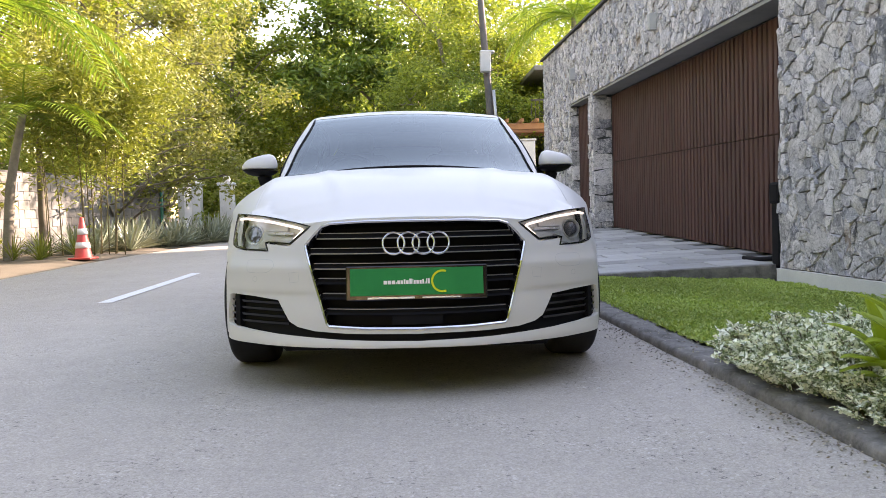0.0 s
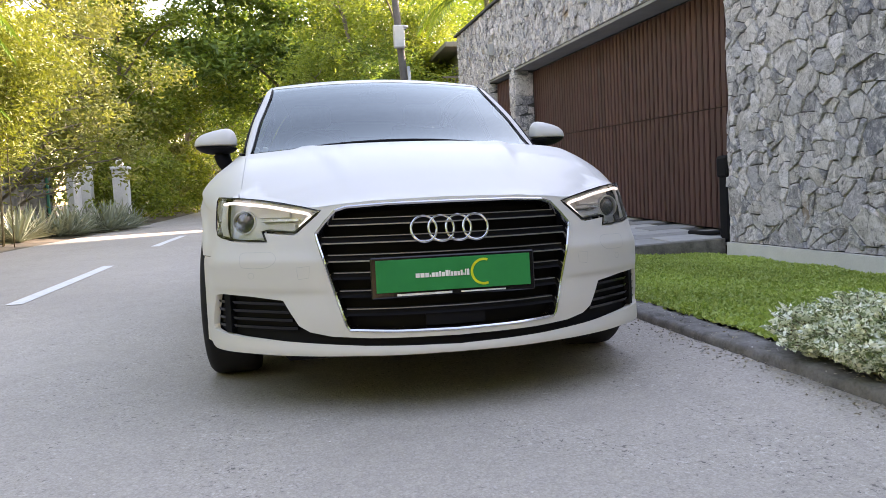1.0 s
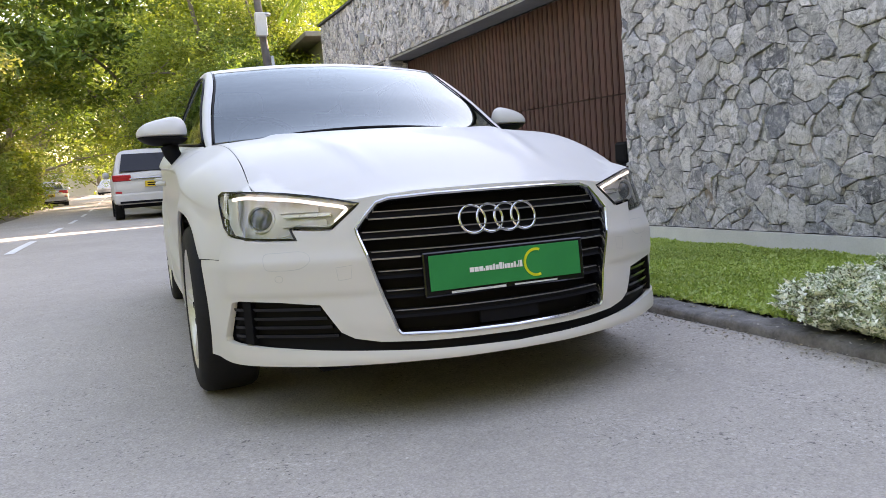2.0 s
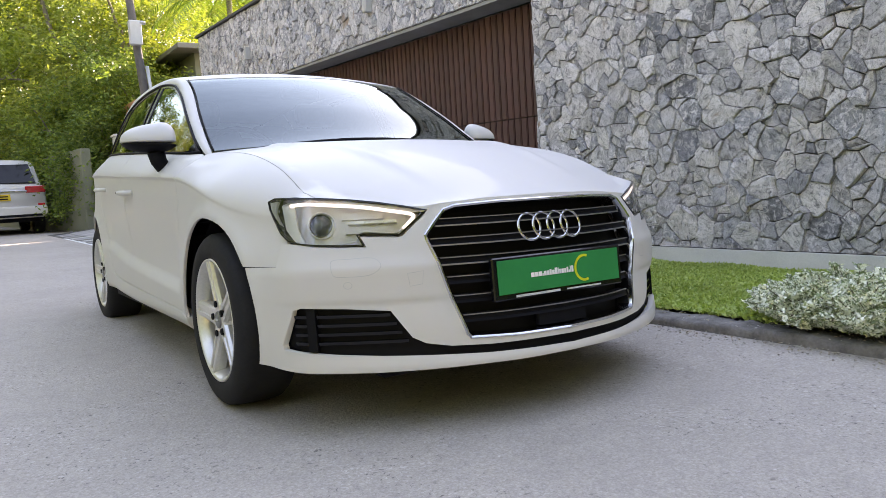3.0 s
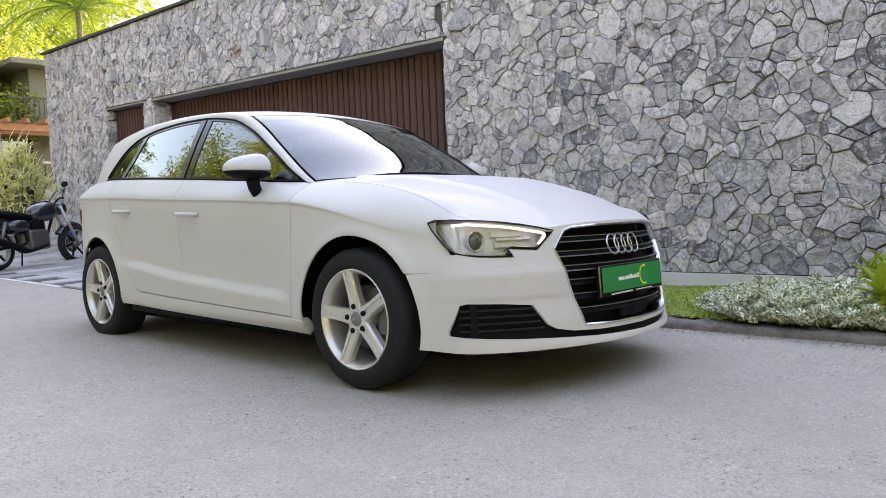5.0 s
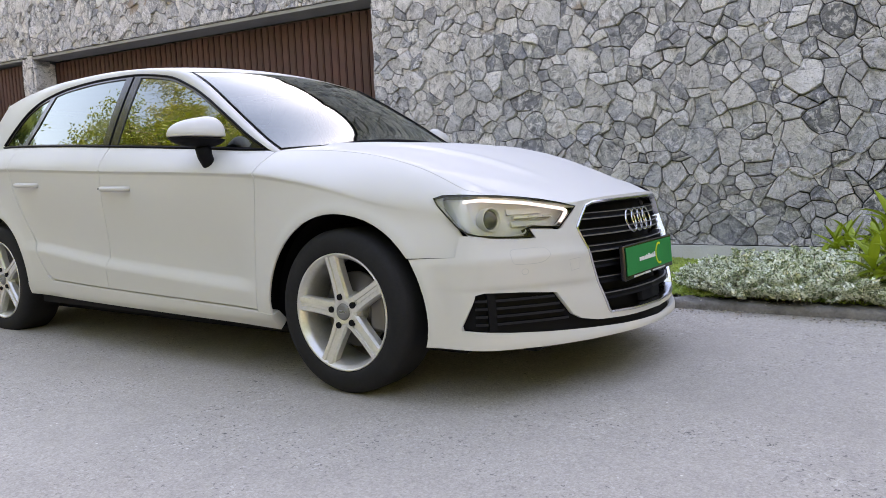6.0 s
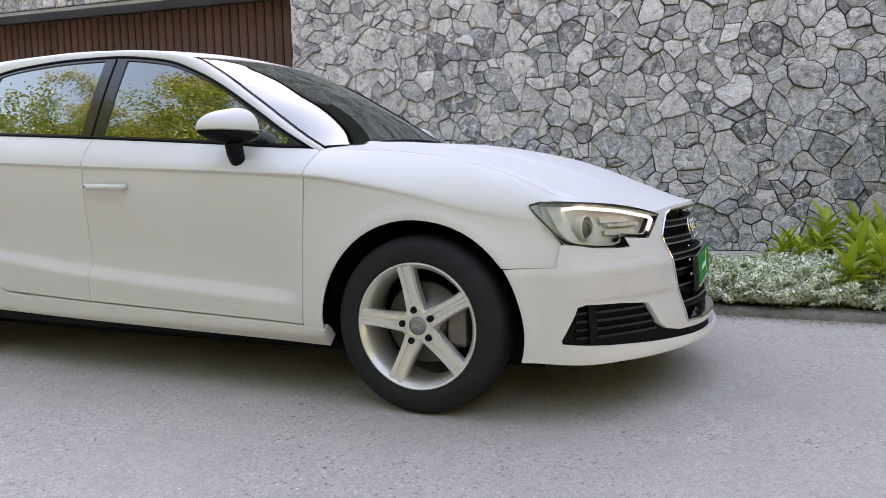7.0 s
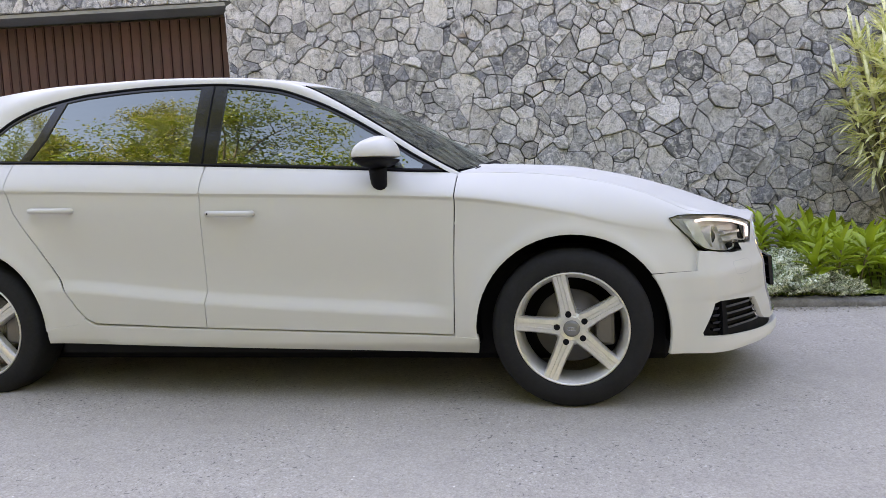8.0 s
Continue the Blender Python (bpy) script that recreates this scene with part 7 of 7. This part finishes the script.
def other_car(name, label, at, turn, paint, w, h, length, belt, hood, rear_slope, roof0, roof1, wheel_r, clear, lamp_z):
    t = thing(name, label, "car", at, turn, "parked cars")

    def prof(half_w, top, topw, belt_z=belt):
        return [(half_w - 0.10, clear), (half_w - 0.01, clear + 0.12), (half_w, clear + 0.35), (half_w - 0.01, belt_z - 0.05), (half_w - 0.05, min(belt_z, top)), (topw + 0.02, top - 0.10 if top > belt_z + 0.2 else top - 0.01), (topw - 0.12, top - 0.01), (0, top + 0.02)]
    part("body", loft([(0.0, prof(w - 0.06, belt, w - 0.25)), (0.12, prof(w, belt + 0.02, w - 0.22)), (rear_slope, prof(w, belt + 0.03, w - 0.2)), (roof0, prof(w, h, w - 0.22)), (roof1, prof(w, h - 0.02, w - 0.24)),
                       (hood - 0.15, prof(w, belt + 0.05, w - 0.2)), (length - 0.5, prof(w - 0.03, belt - 0.08, w - 0.25)), (length, prof(w - 0.15, belt - 0.25, w - 0.35))]), paint, t)
    m = (h - belt) / max(0.05, roof0 - rear_slope)
    a, b = rear_slope + 0.08, roof0 - 0.10
    za, zb = belt + 0.05 + m * 0.08, h - 0.08 - m * 0.10 * 0
    part("rear_window", mesh([(-w + 0.22, a - 0.09, belt + 0.10), (w - 0.22, a - 0.09, belt + 0.10), (w - 0.32, roof0 - 0.07, h - 0.11), (-w + 0.32, roof0 - 0.07, h - 0.11),
                              (-w + 0.22, a + 0.05, belt + 0.08), (w - 0.22, a + 0.05, belt + 0.08), (w - 0.32, roof0, h - 0.16), (-w + 0.32, roof0, h - 0.16)],
                             [(0, 1, 2, 3), (0, 4, 5, 1), (1, 5, 6, 2), (2, 6, 7, 3), (3, 7, 4, 0)], False), M_GLOSS, t, "dark rear window")
    for sg in (-1, 1):
        part("side_window", mesh([(sg * (w - 0.035), roof0 * 0.8 + rear_slope * 0.2 + 0.1, belt + 0.02), (sg * (w - 0.035), hood - 0.45, belt + 0.04), (sg * (w - 0.20), roof1 - 0.1, h - 0.12), (sg * (w - 0.20), roof0 + 0.1, h - 0.12)], [(0, 1, 2, 3)], False), M_GLOSS, t)
        lamp_ = part("tail_lamp", box(min(sg * (w - 0.48), sg * (w - 0.02)), max(sg * (w - 0.48), sg * (w - 0.02)), -0.03, 0.25, lamp_z, lamp_z + 0.17, 0.02), M_REDLAMP, t)
        part("reflector", box(min(sg * (w - 0.22), sg * (w - 0.06)), max(sg * (w - 0.22), sg * (w - 0.06)), -0.025, 0.05, clear + 0.28, clear + 0.36, 0.01), M_REDLAMP, t)
        part("door_mirror", blob(-0.10, 0.10, 0.09, -0.09, 0.09), paint, t).location = (sg * (w + 0.10), hood - 0.55, belt + 0.10)
        for y in (0.95, length - 0.95):
            v, f = lathe([(-0.12, wheel_r * 0.6), (-0.12, wheel_r * 0.92), (-0.09, wheel_r), (0.09, wheel_r), (0.12, wheel_r * 0.92), (0.12, wheel_r * 0.6)], 32)
            wh = part("wheel", mesh([(p[0] + sg * (w - 0.13), p[1] + y, p[2] + wheel_r) for p in v], f), M_RUBBER, t)
            v, f = lathe([(0.08 * sg, 0.0), (0.10 * sg, 0.08), (0.08 * sg, wheel_r * 0.5), (0.115 * sg, wheel_r * 0.64)], 24)
            part("rim", mesh([(p[0] + sg * (w - 0.13), p[1] + y, p[2] + wheel_r) for p in v], f), M_ALLOY, wh)
    part("bumper", box(-w + 0.01, w - 0.01, -0.10, 0.30, clear + 0.02, clear + 0.30, 0.05, None, 2), paint, t)
    part("bumper_trim", box(-w + 0.15, w - 0.15, -0.115, -0.09, clear + 0.03, clear + 0.09, 0.01), M_BLACK, t)
    part("underside", box(-w + 0.2, w - 0.2, 0.2, length - 0.3, clear - 0.10, clear + 0.10), M_BLACK, t)
    plate_ = part("number_plate", box(-0.17, 0.17, -0.05, -0.02, lamp_z - 0.18, lamp_z - 0.02, 0.005), M_YELLOW, t, "yellow number plate")
    for z in (lamp_z - 0.08, lamp_z - 0.14):
        part("print_bar", box(-0.11, 0.11, -0.053, -0.05, z - 0.012, z + 0.02), M_BLACK, plate_)
    part("trim_strip", box(-0.55, 0.55, -0.035, -0.01, lamp_z + 0.02, lamp_z + 0.07, 0.008), M_CHROME, t)
    return t


other_car("car", "large white off-road car parked at the roadside", (-0.42, 19.1, road_z(-0.42, 19.1)), 2, M_CARPAINT, 0.99, 1.90, 4.95, 1.22, 3.55, 0.12, 0.42, 2.5, 0.39, 0.42, 1.05)
other_car("car", "silver saloon car parked along the verge", (-5.0, 44.5, road_z(-5.0, 44.5)), 6, M_SILVERPAINT, 0.86, 1.42, 4.5, 0.92, 3.2, 0.75, 1.45, 2.3, 0.31, 0.22, 0.72)
other_car("car", "small pale car far down the road", (-2.5, 78, road_z(-2.5, 78)), 175, M_SILVERPAINT, 0.85, 1.45, 4.2, 0.92, 3.0, 0.5, 1.2, 2.2, 0.31, 0.22, 0.72)
far_wall = part("far_wall", box(-9, 9, 0, 0.3, -0.5, 3.6), M_PLAINWALL)
far_wall.matrix_basis = pose(-3.5, 96, road_rise(96), 0, 0, 4)
tagged(far_wall, "beige wall closing the road's far end", "wall", kind="structure")

# ---- pieces of the drive, gate and wall ----
bm = bmesh.new()
paver_mesh = {}
for size in ((0.70, 0.34), (0.70, 0.46)):
    b2 = bmesh.new()
    add_box(b2, -size[0] / 2 + 0.011, size[0] / 2 - 0.011, -size[1] / 2 + 0.011, size[1] / 2 - 0.011, -0.03, 0, 0.007)
    paver_mesh[size] = done(b2)
    paver_mesh[size].materials.append(M_PAVER)
rng = random.Random(5)
y = 3.66
row = 0
while y < 16.5:
    size = (0.70, 0.34) if row % 3 else (0.70, 0.46)
    y += size[1] / 2
    x = 0.35 + 0.35 * (row % 2) + 0.35
    while x < 4.15:
        ob = new("paver", paver_mesh[size])
        e = 0.05
        n = Vector((-(drive_z(x + e, y) - drive_z(x - e, y)) / (2 * e), -(drive_z(x, y + e) - drive_z(x, y - e)) / (2 * e), 1)).normalized()
        q = Vector((0, 0, 1)).rotation_difference(n).to_matrix().to_4x4()
        ob.matrix_basis = Matrix.Translation((x, y, drive_z(x, y) + rng.uniform(-0.004, 0.004) + 0.010)) @ q @ pose(0, 0, 0, 0, 0, rng.uniform(-0.6, 0.6))
        ob.parent = drive
        x += size[0]
    y += size[1] / 2
    row += 1


def slatted(y0, y1, name, label, category, split, x_front=4.06):
    leaf = thing(name, label, category, (x_front, y0, 0), 0, kind="structure")
    base = lambda y: drive_z(4.0, y0 + y) + 0.03
    head = lambda y: LINTEL(y0 + y) - 0.07
    w = y1 - y0
    part("backing", joined([slab(0.0, w, base, head, 0.035, 0.06)], False), M_GATE_BACK, leaf)
    n = int(round(w / 0.118))
    pitch = w / n
    for i in range(n):
        a, b = i * pitch + 0.008, (i + 1) * pitch - 0.008
        mid = lambda y: 1.47 + 0.025 * (y0 + y - 4.0)
        spans = [(base, lambda y: mid(y) - 0.006), (lambda y: mid(y) + 0.006, head)] if split else [(base, head)]
        for lo, hi in spans:
            v, f = slab(a, b, lo, hi, 0.0, 0.034)
            v2, f2 = slab(a + 0.012, b - 0.012, lambda y, lo=lo: lo(y) + 0.004, lambda y, hi=hi: hi(y) - 0.004, -0.006, 0.0)
            part("slat", joined([(v, f), (v2, f2)], False), M_GATE, leaf)
    return leaf


gate_leaf = slatted(GATE0 + 0.01, GATE1 - 0.01, "gate", "wide dark red-brown timber slat gate, closed", "gate", True)
door_leaf = slatted(DOOR0 + 0.01, DOOR1 - 0.01, "door_1", "narrow dark red-brown timber slat side door, closed", "door", False, 3.86)

# rubble stones: cells round scattered seeds, each one shaped by itself
rng = random.Random(11)


def in_wall(y, z):
    if y < -5.5 or y > END - 0.05 or z < 0.05 or z > TOP(y) - 0.05:
        return False
    if y < 2.2 and z > 3.3:
        return False
    if GATE0 - 0.02 < y < GATE1 + 0.02 or DOOR0 - 0.02 < y < DOOR1 + 0.02:
        return z > LINTEL(y)
    return True


seeds = []
cell = {}
for trial in range(36000):
    y, z = rng.uniform(-5.5, END), rng.uniform(0.05, 4.6)
    if not in_wall(y, z):
        continue
    r = rng.choice((0.045, 0.055, 0.065, 0.08, 0.10, 0.125)) * (1.0 if trial < 14000 else 0.75)
    if trial > 25000:
        r = rng.choice((0.03, 0.042))
    gi, gj = int(y / 0.4), int(z / 0.4)
    ok = True
    for i in (gi - 1, gi, gi + 1):
        for j in (gj - 1, gj, gj + 1):
            for k in cell.get((i, j), ()):
                s = seeds[k]
                dy, dz = s[0] - y, s[1] - z
                if dy * dy + dz * dz < (0.83 * (s[2] + r)) ** 2:
                    ok = False
    if ok:
        cell.setdefault((gi, gj), []).append(len(seeds))
        seeds.append((y, z, r))


def clip_poly(poly, ny, nz, d):
    out = []
    for i in range(len(poly)):
        a, b = poly[i - 1], poly[i]
        fa, fb = a[0] * ny + a[1] * nz - d, b[0] * ny + b[1] * nz - d
        if fa <= 0:
            if fb <= 0:
                out.append(b)
            else:
                t = fa / (fa - fb)
                out.append((a[0] + (b[0] - a[0]) * t, a[1] + (b[1] - a[1]) * t))
        elif fb <= 0:
            t = fa / (fa - fb)
            out.append((a[0] + (b[0] - a[0]) * t, a[1] + (b[1] - a[1]) * t))
            out.append(b)
    return out


def edge_free(y, z):
    """Stones shift freely inside the wall, and keep to its edges."""
    d = min(abs(y - GATE0), abs(y - GATE1), abs(y - DOOR0), abs(y - DOOR1), abs(y - END), z - 0.09, abs(z - LINTEL(y)) if GATE0 < y < DOOR1 else 9, TOP(y) - z)
    return step(0.0, 0.12, d)


def stone_shape(k):
    y, z, r = seeds[k]
    poly = [(y - 0.34, z - 0.34), (y + 0.34, z - 0.34), (y + 0.34, z + 0.34), (y - 0.34, z + 0.34)]
    for i in range(int(y / 0.4) - 2, int(y / 0.4) + 3):
        for j in range(int(z / 0.4) - 2, int(z / 0.4) + 3):
            for q in cell.get((i, j), ()):
                if q != k:
                    s = seeds[q]
                    ny, nz = s[0] - y, s[1] - z
                    d2 = ny * ny + nz * nz
                    t = 0.5 + (r * r - s[2] * s[2]) / (2 * d2)
                    poly = clip_poly(poly, ny, nz, (y + ny * t) * ny + (z + nz * t) * nz)
                    if not poly:
                        return None
    # the wall's own edges
    if y < GATE0:
        poly = clip_poly(poly, 1, 0, GATE0 - 0.005)
    elif GATE1 < y < DOOR0:
        poly = clip_poly(clip_poly(poly, 1, 0, DOOR0 - 0.005), -1, 0, -(GATE1 + 0.005))
    elif y > DOOR1:
        poly = clip_poly(clip_poly(poly, 1, 0, END - 0.005), -1, 0, -(DOOR1 + 0.005))
    if GATE0 < y < DOOR1 and z > LINTEL(y):
        poly = clip_poly(poly, 0.0265, -1, 0.0265 * 3.5 - 2.785)
    poly = clip_poly(clip_poly(poly, 0, -1, -0.09), -0.0265, 1, -0.0265 * 3.5 + 4.215)
    if len(poly) < 3:
        return None
    return stone_body(poly, lambda a, b, d: (WALL_X - d, a, b), edge_free)


def stone_body(poly, place, free):
    """One split stone over an outline: a broken edge, a face in a few flat facets."""
    fine_poly = []
    for i in range(len(poly)):
        a, b = poly[i - 1], poly[i]
        length = math.hypot(b[0] - a[0], b[1] - a[1])
        k = max(1, int(length / 0.055))
        fine_poly += [(a[0] + (b[0] - a[0]) * q / k, a[1] + (b[1] - a[1]) * q / k) for q in range(k)]

    def shift(a, b):
        f = free(a, b)
        return (a + f * (0.090 * noise.noise((a * 5, b * 5, 0.3)) + 0.030 * noise.noise((a * 11, b * 11, 4.4)) + 0.016 * noise.noise((a * 23, b * 23, 2.2))),
                b + f * (0.090 * noise.noise((a * 5, b * 5, 7.7)) + 0.030 * noise.noise((a * 11, b * 11, 8.8)) + 0.016 * noise.noise((a * 23, b * 23, 5.1))))
    ring = [shift(a, b) for a, b in fine_poly]
    n = len(ring)
    # worn corners: each point drawn a little towards its neighbours
    soft = rng.uniform(0.0, 0.14)
    ring = [(p[0] + soft * ((a[0] + b[0]) / 2 - p[0]), p[1] + soft * ((a[1] + b[1]) / 2 - p[1])) for a, p, b in zip(ring[-1:] + ring[:-1], ring, ring[1:] + ring[:1])]
    cy, cz = sum(p[0] for p in ring) / n, sum(p[1] for p in ring) / n
    gap = rng.uniform(-0.001, 0.004)
    ring = [(p[0] - (p[0] - cy) / max(0.01, math.hypot(p[0] - cy, p[1] - cz)) * gap, p[1] - (p[1] - cz) / max(0.01, math.hypot(p[0] - cy, p[1] - cz)) * gap) for p in ring]
    proud = rng.uniform(0.010, 0.040)
    ty, tz = rng.uniform(-0.13, 0.13), rng.uniform(-0.13, 0.13)
    ay, by = rng.uniform(-0.16, 0.16), rng.uniform(-0.03, 0.03)
    aa = rng.uniform(0, 6.28)
    verts, faces = [], []
    for scale, depth in ((1.0, -0.006), (0.99, 0.62 * proud), (0.93, 1.0 * proud), (0.50, 1.12 * proud)):
        for p in ring:
            wob = 1 + (rng.uniform(-0.05, 0.05) if scale < 0.96 else 0)
            py, pz = (p[0] - cy) * scale * wob, (p[1] - cz) * scale * wob
            d = depth
            if scale < 0.99:
                fold = py * math.cos(aa) + pz * math.sin(aa) - by
                d += ty * py + tz * pz + (ay * fold if fold > 0 else 0) + (rng.uniform(-0.004, 0.004) if scale < 0.95 else 0)
                d = max(0.005, d)
            verts.append(place(cy + py, cz + pz, d))
    for lv in range(3):
        for i in range(n):
            j = (i + 1) % n
            faces.append((lv * n + i, (lv + 1) * n + i, (lv + 1) * n + j, lv * n + j))
    faces.append(tuple(3 * n + i for i in range(n)))
    return verts, faces


rest = []
count = 0
for k in range(len(seeds)):
    made = stone_shape(k)
    if made is None:
        continue
    y, z, r = seeds[k]
    if -0.6 < y < 2.6 and 0.9 < z < 2.3 and count < 300:
        part("stone", mesh(*made, False), M_STONE, wall)
        count += 1
    else:
        rest.append(made)
# the returns of the openings, in the same stone
for y_face, sign in ((GATE1, -1), (DOOR1, -1), (GATE0, 1), (DOOR0, 1)):
    z = 0.12
    while z < LINTEL(y_face) - 0.05:
        h = min(rng.uniform(0.12, 0.34), LINTEL(y_face) - 0.05 - z)
        cuts = [0.0] + sorted(rng.uniform(0.08, 0.30) for _ in range(rng.choice((0, 1, 1)))) + [0.365]
        for u0, u1 in zip(cuts, cuts[1:]):
            if u1 - u0 > 0.03:
                jit = [rng.uniform(-0.04, 0.04) for _ in range(4)]
                quad = [(u0, z + jit[0]), (u1, z + jit[1]), (u1, z + h + jit[2]), (u0, z + h + jit[3])]
                rest.append(stone_body(quad, lambda a, b, d: (WALL_X - 0.012 + a, y_face + sign * d * 0.6, b), lambda a, b: 0.15))
        z += h
far_stones = part("rubble", joined(rest, False), M_STONE, wall)
far_stones["kind"] = "stuff"
